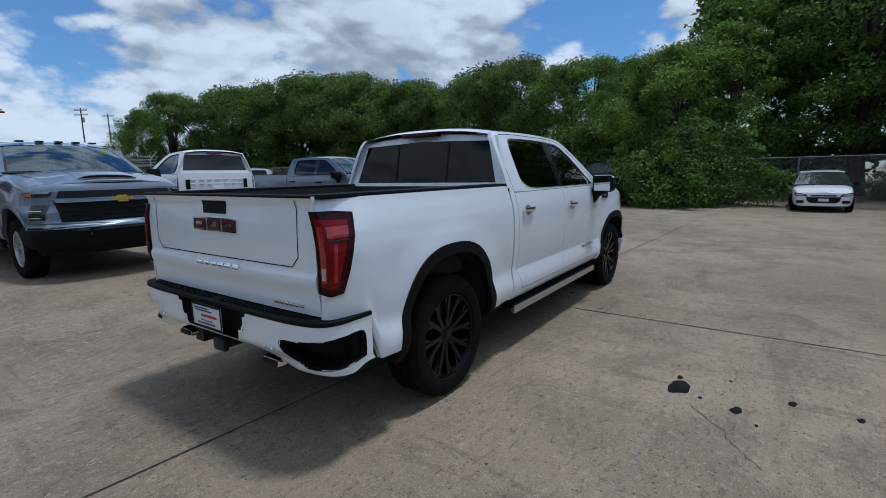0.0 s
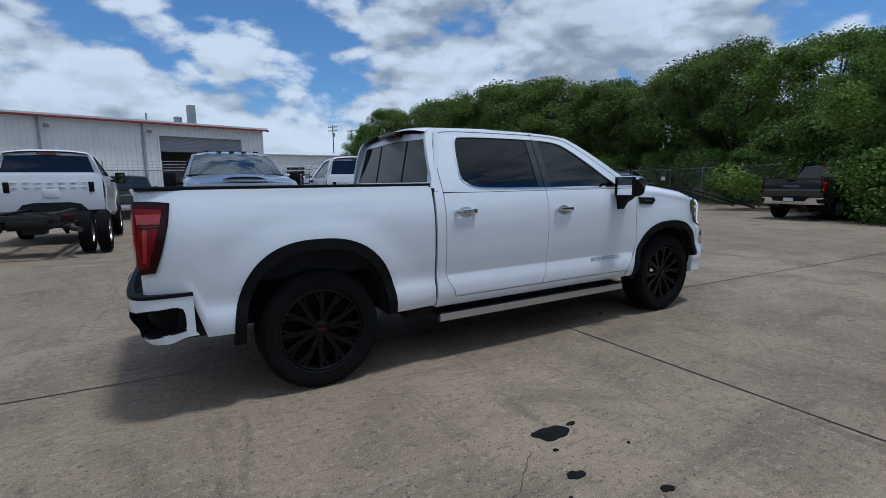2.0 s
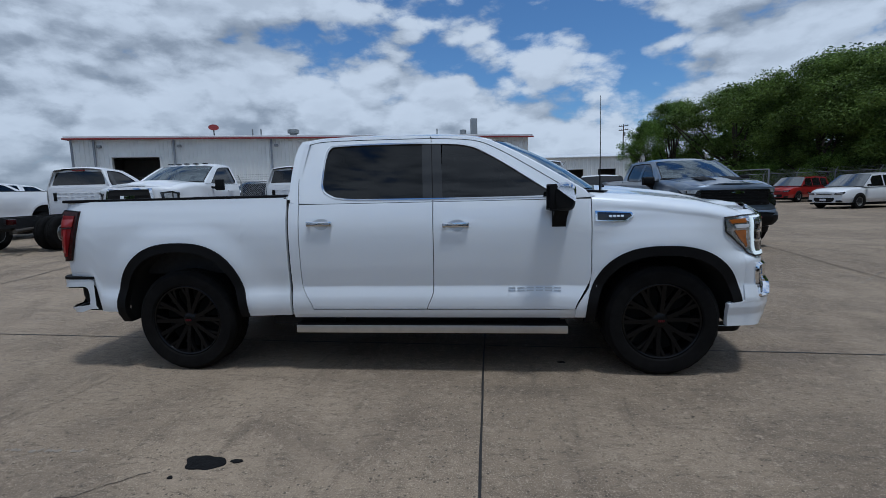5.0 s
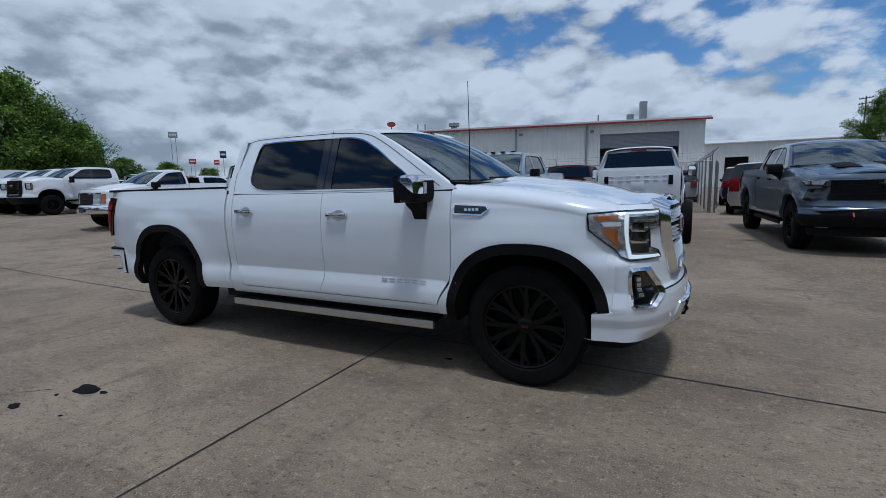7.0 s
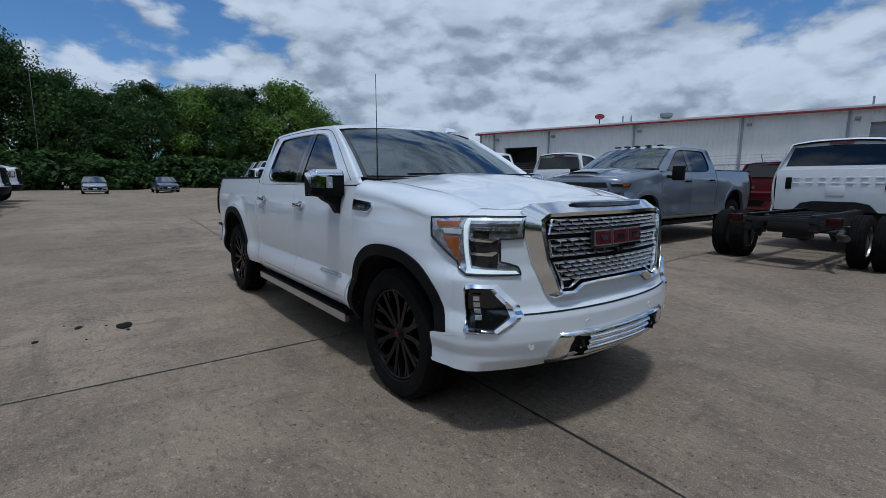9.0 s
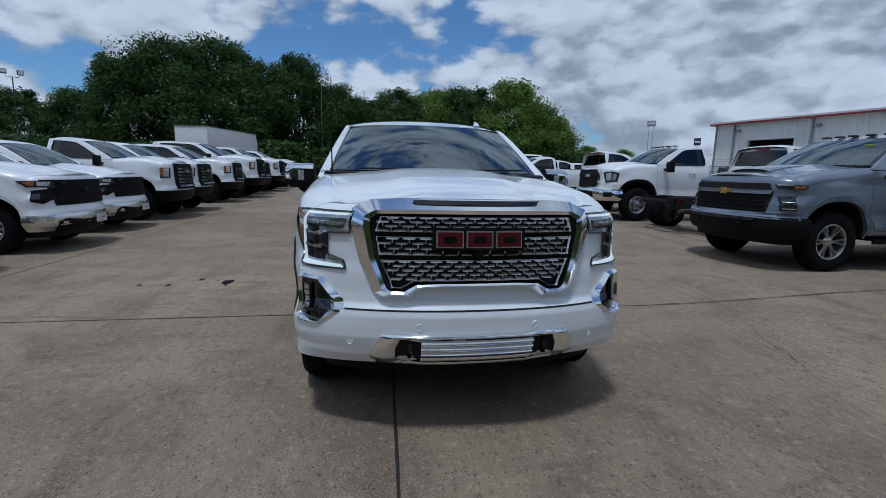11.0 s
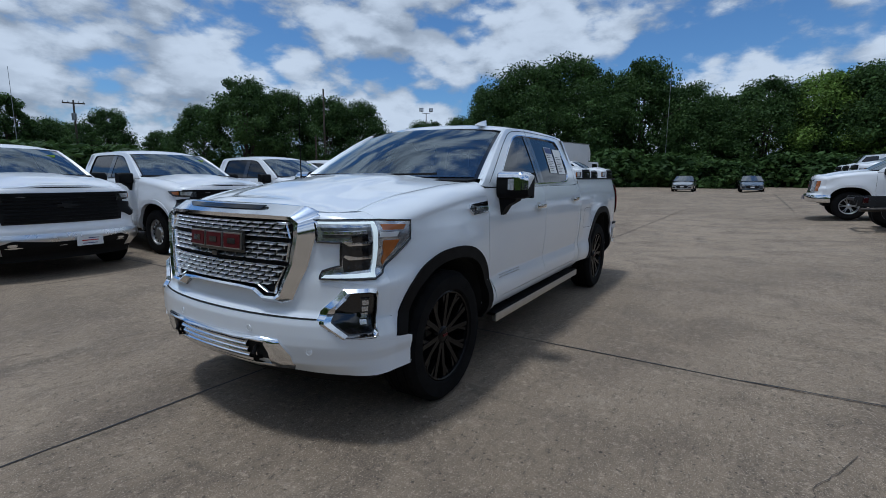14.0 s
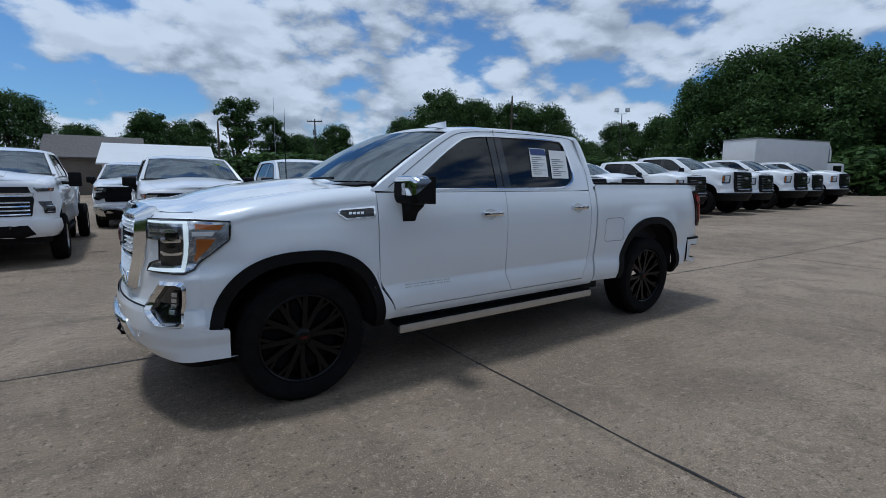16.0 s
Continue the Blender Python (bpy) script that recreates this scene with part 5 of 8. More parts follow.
    # headlights
    for s in (-1, 1):
        F = lambda q, z, o=0.0: nose(s * q, z, o)
        # the shape is built of a bar, a column and a foot
        bm = slab(densify([(.515, 1.190), (.80, 1.194), (1.0, 1.190), (1.16, 1.180), (1.148, 1.085), (.95, 1.06), (.66, 1.085), (.515, 1.088)], 5), F, .008)
        slab(densify([(.645, 1.088), (1.148, 1.088), (1.05, 1.005), (.95, .925), (.86, .905), (.645, .925)], 5), F, .008, bm)
        slab(densify([(.70, .965), (.90, .91), (.86, .902), (.515, .900), (.545, .935), (.64, .965)], 5), F, .008, bm)
        hl = add("headlight", bm, LAMP_CLEAR, "clear headlight with light-guide and amber reflector")
        part("lamp_edge", tube([F(q, z, .010) for q, z in densify([(.545, .938), (.512, .900), (.86, .899), (.955, .920), (1.055, 1.00), (1.155, 1.082), (1.165, 1.183), (1.0, 1.193), (.80, 1.197), (.510, 1.193), (.510, 1.086), (.648, 1.083), (.648, .966), (.60, .955)], 4)], .006, 6, close=True), GLOSS_BLACK, hl)
        part("light_guide", slab(densify([(.885, 1.184), (.925, 1.184), (.920, 1.06), (.898, .958), (.872, .908), (.846, .920), (.872, .965), (.884, 1.06)], 4), F, .016), DRL, hl)
        part("light_guide", slab(densify([(.525, .903), (.875, .909), (.850, .930), (.550, .918)], 5), F, .016), DRL, hl)
        part("light_guide", slab(densify([(.53, 1.176), (.92, 1.176), (.92, 1.187), (.53, 1.187)], 5), F, .016), DRL, hl)
        part("lamp_well", slab(densify([(.655, 1.080), (.878, 1.088), (.872, 1.05), (.845, .944), (.665, .934), (.655, 1.03)], 4), F, .0105), LAMP_DARK, hl)
        part("lamp_well", slab(densify([(.535, 1.158), (.868, 1.160), (.868, 1.112), (.66, 1.108), (.545, 1.108)], 4), F, .0105), LAMP_SMOKE, hl)
        part("projector", slab(densify([(.54, 1.142), (.83, 1.146), (.83, 1.128), (.545, 1.122)], 4), F, .016), LAMP_CLEAR, hl)
        for k in range(7):
            q = .56 + .036 * k
            part("led_dash", slab(densify([(q, 1.139), (q + .018, 1.139), (q + .016, 1.127), (q - .002, 1.127)], 2), F, .018), SATIN_CHROME, hl)
        for za in (1.066, .995):                     # bright shelves under the two lower beams
            part("projector", slab(densify([(.665, za + .016), (.70, za), (.855, za + .006), (.868, za + .024), (.855, za + .018), (.71, za + .012), (.675, za + .026)], 3), F, .017), SATIN_CHROME, hl)
            part("beam_lens", slab(densify([(.715, za + .054), (.835, za + .058), (.838, za + .024), (.72, za + .018)], 3), F, .014), GLOSS_BLACK, hl)
        part("reflector", slab(densify([(.985, 1.088), (1.085, 1.086), (1.04, 1.025), (.975, .962), (.962, .975), (.985, 1.03)], 4), F, .014), AMBER, hl, "amber side reflector")
        part("reflector", slab(densify([(.985, 1.172), (1.13, 1.165), (1.11, 1.138), (.985, 1.142)], 4), F, .014), AMBER, hl)
        part("lamp_bar", slab(densify([(.955, 1.130), (1.085, 1.128), (1.07, 1.103), (.955, 1.105)], 4), F, .014), PLATE, hl)
        # fog lamp set deep in its chrome ring
        fo, fi = fog_o, fog_i
        bm = bmesh.new()
        mid_l = [(a + (c - a) * .60, b + (d - b) * .60) for (a, b), (c, d) in zip(fo, fi)]
        lines = [[F(q, z, -.01) for q, z in fo], [F(q, z, .006) for q, z in fo], [F(q, z, .024) for q, z in mid_l], [F(q, z, .004) for q, z in fi], [F(q, z, -.016) for q, z in shrink(fi, .985)]]
        rows = [[bm.verts.new(p) for p in ln] for ln in lines]
        for A, B in zip(rows, rows[1:]):
            for i in range(len(fo)):
                bm.faces.new((A[i], A[(i + 1) % len(fo)], B[(i + 1) % len(fo)], B[i]))
        fg = add("fog_light", bm, BRIGHT_TRIM, "fog light in a chrome six-sided ring", sharp=30)
        part("fog_recess", fill(fi, lambda q, z: F(q, z, -.014), rings=4), GLOSS_BLACK, fg)
        part("fog_lamp", slab(densify([(.735, .800), (.800, .800), (.800, .660), (.745, .668)], 4), F, .004), LAMP_DARK, fg)
        for k in range(4):
            z = .672 + .032 * k
            part("fog_element", slab(densify([(.745, z + .024), (.790, z + .024), (.790, z), (.748, z)], 2), F, .009), LAMP_CLEAR, fg)
        for y, z in ((.311, .613), (.665, .525)):
            se = part("parking_sensor", lathe([(.001, .001), (.001, .013), (0, .016)], 16, axis="x"), paint, bp)
            p = face(s * y, z, .0125)
            n = (face(s * y, z, .05) - p).normalized()
            se.matrix_local = Matrix.Translation(p) @ n.to_track_quat("Z", "Y").to_matrix().to_4x4()
            part("sensor_ring", lathe([(0.001, .015), (0.003, .017), (0.0, .019)], 16, axis="x"), paint, se)
    # lower chrome insert with tow hooks
    oz = densify([(-.56, .578), (.56, .578), (.63, .490), (.63, .43), (.59, .392), (.40, .380), (.33, .366), (-.33, .366), (-.40, .380), (-.59, .392), (-.63, .43), (-.63, .490)], 4)
    oz = [(a * .89, b) for a, b in oz]
    iz = densify([(-.46, .552), (.46, .552), (.485, .50), (.485, .45), (.46, .415), (.36, .408), (.30, .398), (-.30, .398), (-.36, .408), (-.46, .415), (-.485, .45), (-.485, .50)], 4)
    iz = [(a * .89, b) for a, b in iz]
    md_l = [((a + c) / 2, (b + d) / 2) for (a, b), (c, d) in zip(oz, iz)]
    bm = bmesh.new()
    rows = [[bm.verts.new(face(y, z, o)) for y, z in ln] for ln, o in ((oz, .0), (oz, .020), (md_l, .040), (iz, .030), (iz, .012))]
    for P, Q in zip(rows, rows[1:]):
        for i in range(len(oz)):
            bm.faces.new((P[i], P[(i + 1) % len(oz)], Q[(i + 1) % len(oz)], Q[i]))
    lw = add("lower_insert", bm, SATIN_CHROME, "bright metal lower bumper insert", sharp=60)
    part("insert_recess", fill(shrink(iz, 1.02), lambda y, z: face(y, z, .0145), rings=3), DARK, lw)
    for k in range(4):
        z = .424 + .034 * k
        rows = []
        bm = bmesh.new()
        for i in range(13):
            y = -.300 + .60 * i / 12
            rows.append([bm.verts.new(face(y, z + dz, o)) for dz, o in ((.016, .015), (.014, .026), (.002, .038), (-.012, .034), (-.015, .015))])
        for P, Q in zip(rows, rows[1:]):
            for q in range(4):
                bm.faces.new((P[q], P[q + 1], Q[q + 1], Q[q]))
        part("insert_bar", bm, SATIN_CHROME, lw, sharp=60)
    for s in (-1, 1):
        c = face(s * .362, .49, .020)
        part("tow_hook", tube([c + Vector((-.03, 0, .035)), c + Vector((.015, 0, .03)), c + Vector((.03, 0, 0)), c + Vector((.015, 0, -.03)), c + Vector((-.03, 0, -.035))], .012, 8), TRIM, lw, "black tow hook")
        part("hook_plate", slab(densify([(s * .362, .52), (s * .348, .52), (s * .348, .46), (s * .362, .46)], 2), face, .034), CHROME, lw)


def bow_tie(add_part, F, z, w, h, m, off):
    pts = densify([(-w, -h * .45), (-w * .35, -h * .45), (-w * .42, -h), (w * .5, -h), (w * .44, -h * .45), (w, -h * .45), (w * .85, h * .45), (w * .35, h * .45), (w * .42, h), (-w * .5, h), (-w * .44, h * .45), (-w * .85, h * .45)], 1)
    return slab([(a, z + b) for a, b in pts], F, off)


def front_work(add, S, nose, face, q_of, width, front_x, zt, hero):
    """Silver-bumpered work truck front with a black grille and amber corner lamps."""
    paint, st = S["paint"], S["front"]
    sk = front_skin(add, S, nose, .60, 1.228, "front_fascia", paint, False)
    grey = st == "trail"
    zb = .0 if grey else -.05
    low = add("front_bumper", grid(lambda u, v: nose(-1.03 + 2.06 * u, .40 + zb + .27 * v, .020 + .02 * math.sin(v * math.pi)), 40, 8, flange=(-.05, 0, 0)), TRIM if grey else SILVER_BUMPER, "black front bumper" if grey else "silver front bumper")
    part("bumper_mouth", slab([(a, b + zb) for a, b in densify([(-.62, .60), (-.45, .555), (.45, .555), (.62, .60), (.74, .55), (.70, .40), (-.70, .40), (-.74, .55)], 4)], face, .046), TRIM, low)
    add("air_dam", grid(lambda u, v: nose(-1.05 + 2.1 * u, .25 + .12 * v, -.02), 24, 3, flange=(-.1, 0, 0)), TRIM)
    gb = .82 if grey else .755
    gr = add("grille", slab(densify([(-.72, 1.150), (.72, 1.150), (.76, 1.05), (.69, gb), (-.69, gb), (-.76, 1.05)], 6), face, .010), DARK, "black grille")
    nb = 6 if grey else 8
    for k in range(nb):
        z = gb + .030 + (1.135 - gb) / nb * k
        part("grille_bar", slab(densify([(-.66, z + .020), (.66, z + .020), (.66, z), (-.66, z)], 8), face, .030), TRIM, gr)
    part("grille_top", slab(densify([(-.84, 1.165), (.84, 1.165), (.84, 1.135), (-.84, 1.135)], 8), face, .034), TRIM if not grey else paint, gr)
    part("bow_tie", bow_tie(None, face, .99 if not grey else 1.08, .13, .035, TRIM, .045), DARK if not grey else CHROME, gr)
    for s in (-1, 1):
        F = lambda q, z, o=0.0: nose(s * q, z, o)
        hl = add("headlight", slab(densify([(.50, 1.150), (.80, 1.150), (1.12, 1.140), (1.02, 1.055), (.50, 1.040)], 5), F, .012), LAMP_DARK, "headlight with amber corner")
        part("lamp_lens", slab(densify([(.56, 1.138), (.80, 1.138), (.80, 1.075), (.60, 1.070)], 4), F, .016), LAMP_IN, hl)
        part("reflector", slab(densify([(.84, 1.138), (1.06, 1.130), (1.0, 1.075), (.84, 1.075)], 4), F, .016), LAMP_IN if grey else AMBER, hl)
        part("lower_lamp", slab(densify([(.50, 1.03), (.93, .995), (.93, .83), (.70, .79), (.52, .86)], 4), F, .013), TRIM if not grey else GLOSS_BLACK, hl)
        part("lower_lamp_lens", slab(densify([(.76, .955), (.90, .95), (.90, .865), (.76, .865)], 3), F, .018), LAMP_DARK, hl)
        part("bumper_blade", slab([(a, b + zb) for a, b in densify([(.50, .60), (.70, .66), (1.0, .665), (1.0, .60), (.72, .585)], 4)], F, .034), SILVER_BUMPER if not grey else paint, low)
    if grey:
        part("bumper_brow", slab(densify([(-1.0, .735), (-.50, .735), (-.42, .775), (.42, .775), (.50, .735), (1.0, .735), (1.02, .665), (.60, .655), (.50, .70), (-.50, .70), (-.60, .655), (-1.02, .665)], 4), nose, .046), paint, low)
        for s in (-1, 1):
            part("tow_hook", tube([face(s * .40, .60, .04) + Vector((0, 0, .03)), face(s * .40, .58, .11), face(s * .40, .53, .05)], .014, 6), BRIGHT_RED, low, "red tow hook")
            part("day_light", slab(densify([(s * .52, 1.145), (s * .80, 1.145), (s * 1.08, 1.135), (s * 1.06, 1.122), (s * .80, 1.130), (s * .54, 1.130)], 3), nose, .020), LAMP_IN, gr)
    if S.get("plate", True) and not grey:
        c = face(.18, .55, .07)
        pl = part("number_plate", boxes((c.x - .005, c.x + .003, c.y - .16, c.y + .16, .425, .55)), PLATE, low, "white dealer plate with marks")
        part("plate_bar", boxes((c.x + .003, c.x + .006, c.y - .10, c.y + .10, .488, .502)), PLATE_RED, pl)
        part("plate_bar", boxes((c.x + .003, c.x + .006, c.y - .09, c.y + .09, .45, .46), (c.x + .003, c.x + .006, c.y - .02, c.y + .11, .522, .532)), PLATE_BLUE, pl)


def roof_markers(add, S, m):
    if S.get("lights5"):
        for k in range(5):
            y = -.48 + .24 * k
            add("roof_marker", boxes((2.44 - .12 * abs(y), 2.54 - .12 * abs(y), y - .05, y + .05, 1.875, 1.905), bevel=.008), m)


def front_hd(add, S, nose, face, q_of, width, front_x, zt, hero):
    """Tall heavy-duty front: slim upper lamps, a bar with a bow-tie, a deep black grille."""
    paint = S["paint"]
    bright = S.get("bright", False)
    sk = front_skin(add, S, nose, .60, 1.228 + S.get("hood_up", 0), "front_fascia", paint, False)
    t = 1.228 + S.get("hood_up", 0)
    low = add("front_bumper", grid(lambda u, v: nose(-1.1 + 2.2 * u, .40 + .28 * v, .030), 36, 8, flange=(-.05, 0, 0)), paint if not S.get("dark_bumper") else TRIM, "")
    part("bumper_mouth", slab(densify([(-.62, .60), (.62, .60), (.70, .45), (.55, .40), (-.55, .40), (-.70, .45)], 4), face, .036), TRIM, low)
    if S.get("dark_bumper"):
        part("bumper_brow", slab(densify([(-.97, .735), (.97, .735), (1.0, .655), (-1.0, .655)], 12), nose, .040), paint, low)
        part("brow_ridge", slab(densify([(-.45, .66), (.45, .66), (.38, .615), (-.38, .615)], 8), nose, .050), GLOSS_BLACK, low)
    roof_markers(add, S, LAMP_DARK)
    gr = add("grille", slab(densify([(-.66, t - .09), (.66, t - .09), (.72, 1.0), (.68, .74), (-.68, .74), (-.72, 1.0)], 6), face, .012), DARK, "deep black grille with a wide cross bar")
    mid = t - .21
    part("cross_bar", slab(densify([(-.72, mid + .028), (.72, mid + .028), (.70, mid - .028), (-.70, mid - .028)], 8), face, .036), paint if not bright else CHROME, gr)
    for k in range(4):
        z = .76 + .062 * k
        part("grille_bar", slab(densify([(-.66, z + .022), (.66, z + .022), (.66, z), (-.66, z)], 8), face, .028), CHROME if bright else TRIM, gr)
    part("bow_tie", bow_tie(None, face, mid, .15, .045, GOLD, .05), GOLD if not bright else CHROME, gr)
    for s in (-1, 1):
        F = lambda q, z, o=0.0: nose(s * q, z, o)
        hl = add("headlight", slab(densify([(.58, t - .10), (1.10, t - .11), (1.06, t - .165), (.62, t - .165)], 5), F, .014), LAMP_DARK, "slim headlight with amber marker")
        part("reflector", slab(densify([(.88, t - .115), (1.07, t - .12), (1.04, t - .155), (.88, t - .155)], 4), F, .018), AMBER, hl)
        part("lower_lamp", slab(densify([(.63, .965), (.92, .965), (.92, .775), (.66, .775)], 4), F, .014), GLOSS_BLACK, hl)
        for za in (.885, .795):
            part("lower_lamp_lens", slab(densify([(.70, za + .062), (.87, za + .062), (.87, za + .016), (.70, za + .016)], 3), F, .020), LAMP_DARK, hl)
            part("lamp_shelf", slab(densify([(.69, za + .012), (.89, za + .012), (.89, za), (.70, za)], 3), F, .024), LAMP_IN, hl)
        part("day_light", slab(densify([(.60, t - .100), (.86, t - .104), (.86, t - .118), (.61, t - .116)], 4), F, .018), LAMP_IN, hl)
        part("tow_hook", tube([face(s * .42, .56, .03) + Vector((0, 0, .03)), face(s * .42, .56, .09), face(s * .42, .50, .03)], .014, 6), TRIM, low)
    add("air_dam", grid(lambda u, v: nose(-1.05 + 2.1 * u, .30 + .12 * v, -.02), 24, 3, flange=(-.1, 0, 0)), TRIM)
    if S.get("plate"):
        c = face(-.10, .55, .07)
        part("number_plate", boxes((c.x - .005, c.x + .003, c.y - .16, c.y + .16, .475, .60)), PLATE, low, "white dealer plate")


def front_md(add, S, nose, face, q_of, width, front_x, zt, hero):
    """Medium-duty front: a tall black grille block and a black bumper."""
    paint = S["paint"]
    t = 1.228 + S.get("hood_up", 0)
    sk = front_skin(add, S, nose, .55, t, "front_fascia", paint, False)
    low = add("front_bumper", grid(lambda u, v: nose(-1.06 + 2.12 * u, .30 + .28 * v, .05), 28, 6, flange=(-.08, 0, 0)), TRIM, "black steel bumper")
    gr = add("grille", slab(densify([(-.60, t - .03), (.60, t - .03), (.62, .62), (-.62, .62)], 6), face, .05), TRIM, "tall black grille")
    for k in range(6):
        z = .68 + (t - .78) / 6 * k
        part("grille_bar", slab(densify([(-.54, z + .045), (.54, z + .045), (.54, z), (-.54, z)], 6), face, .07), GLOSS_BLACK, gr)
    part("bow_tie", bow_tie(None, face, t - .24, .14, .045, CHROME, .085), LAMP_IN, gr)
    for s in (-1, 1):
        F = lambda q, z, o=0.0: nose(s * q, z, o)
        hl = add("headlight", slab(densify([(.60, t - .15), (.97, t - .15), (.97, t - .42), (.62, t - .42)], 4), F, .03), GLOSS_BLACK, "square headlight in a black bezel")
        part("lamp_lens", slab(densify([(.66, t - .17), (.86, t - .17), (.86, t - .38), (.68, t - .38)], 4), F, .036), LAMP_IN, hl)
        part("reflector", slab(densify([(.88, t - .18), (.95, t - .18), (.95, t - .38), (.88, t - .38)], 3), F, .036), AMBER, hl)


def front_ram(add, S, nose, face, q_of, width, front_x, zt, hero):
    """Rounded front with a dark framed grille, large side lamps and a chrome bumper."""
    paint = S["paint"]
    t = 1.228 + S.get("hood_up", 0)
    sk = front_skin(add, S, nose, .60, t, "front_fascia", paint, False)
    low = add("front_bumper", grid(lambda u, v: nose(-1.08 + 2.16 * u, .42 + .30 * v, .035), 32, 8, flange=(-.06, 0, 0)), CHROME, "chrome front bumper")
    part("bumper_mouth", slab(densify([(-.42, .66), (.42, .66), (.48, .50), (-.48, .50)], 4), face, .040), TRIM, low)
    gr = add("grille", slab(densify([(-.50, t - .05), (.50, t - .05), (.56, .95), (.50, .76), (-.50, .76), (-.56, .95)], 6), face, .018), DARK, "black grille in a chrome frame")
    oz = densify([(-.52, t - .03), (.52, t - .03), (.58, .95), (.52, .74), (-.52, .74), (-.58, .95)], 6)
    part("grille_frame", ring(oz, shrink(oz, .90, .90), lambda a, b: face(a, b, .034), flange=(-.02, 0, 0)), CHROME, gr)
    for k in range(4):
        z = .80 + .09 * k
        part("grille_bar", slab(densify([(-.46, z + .018), (.46, z + .018), (.46, z), (-.46, z)], 6), face, .028), TRIM, gr)
    for k in range(3):
        part("badge_block", slab(densify([(-.17 + .12 * k, 1.09), (-.07 + .12 * k, 1.09), (-.07 + .12 * k, 1.02), (-.17 + .12 * k, 1.02)], 2), face, .045), CHROME, gr)
    for s in (-1, 1):
        F = lambda q, z, o=0.0: nose(s * q, z, o)
        hl = add("headlight", slab(densify([(.52, t - .13), (.80, t - .10), (1.06, t - .14), (1.02, .92), (.60, .89)], 5), F, .018), LAMP_DARK, "large clear headlight")
        part("lamp_lens", slab(densify([(.60, t - .16), (.80, t - .14), (.80, .95), (.64, .94)], 4), F, .024), LAMP_IN, hl)
        part("lamp_lens", slab(densify([(.84, t - .16), (.98, t - .17), (.97, .97), (.84, .96)], 4), F, .024), LAMP_IN, hl)
        part("fog_recess", slab(densify([(.58, .64), (.84, .65), (.84, .53), (.60, .52)], 4), F, .040), TRIM, low)
    roof_markers(add, S, LAMP_DARK)
    if S.get("plate"):
        c = face(-.05, .50, .07)
        part("number_plate", boxes((c.x - .005, c.x + .003, c.y - .16, c.y + .16, .44, .57)), PLATE, low, "white dealer plate")


def front_old(add, S, nose, face, q_of, width, front_x, zt, hero):
    """Upright older front: stacked square lamps, a black grille, a plain chrome bumper."""
    paint = S["paint"]
    sk = front_skin(add, S, nose, .60, 1.228, "front_fascia", paint, False)
    low = add("front_bumper", grid(lambda u, v: nose(-1.06 + 2.12 * u, .46 + .22 * v, .05), 28, 6, flange=(-.06, 0, 0)), CHROME, "chrome front bumper")
    gr = add("grille", slab(densify([(-.42, 1.10), (.42, 1.10), (.42, .78), (-.42, .78)], 6), face, .016), DARK, "black grille with a red badge")
    part("grille_frame", ring(densify([(-.72, 1.13), (.72, 1.13), (.72, .75), (-.72, .75)], 6), densify([(-.42, 1.09), (.42, 1.09), (.42, .79), (-.42, .79)], 6), lambda a, b: face(a, b, .020)), CHROME, gr)
    part("badge_block", slab(densify([(-.14, .97), (.14, .97), (.14, .91), (-.14, .91)], 2), face, .03), RED_BADGE, gr)
    for s in (-1, 1):
        hl = add("headlight", slab(densify([(s * .45, 1.09), (s * .70, 1.09), (s * .70, .95), (s * .45, .95)], 3), face, .03), LAMP_IN, "square headlight")
        part("lower_lamp", slab(densify([(s * .45, .93), (s * .70, .93), (s * .70, .79), (s * .45, .79)], 3), face, .03), LAMP_IN, hl)
        part("reflector", slab(densify([(s * .73, 1.09), (s * .84, 1.09), (s * .84, .80), (s * .73, .80)], 3), face, .02), AMBER, hl)
    part("plate_bar", boxes((face(-.05, .57, .07).x, face(-.05, .57, .07).x + .006, -.22, .10, .51, .63)), PLATE_BLUE, low)


FRONTS = {"denali": front_denali, "work": front_work, "trail": front_work, "hd": front_hd, "md": front_md, "ram": front_ram, "old": front_old}

# ---- the white crew-cab pickup that the camera goes round ----
hero_truck = pickup(dict(name="pickup_truck", label="pearl white crew-cab pickup with chrome grille and black wheels", paint=PEARL, lod=0, front="denali", style="denali"))


def body_y(x, z):
    y = float(np.interp(z, ZT, YT))
    for xw, zw in ((0.0, .45), (3.745, .42)):
        y += .026 * (1 - smooth_step(.58, .84, math.hypot(x - xw, (z - zw) * 1.05)))
    return y


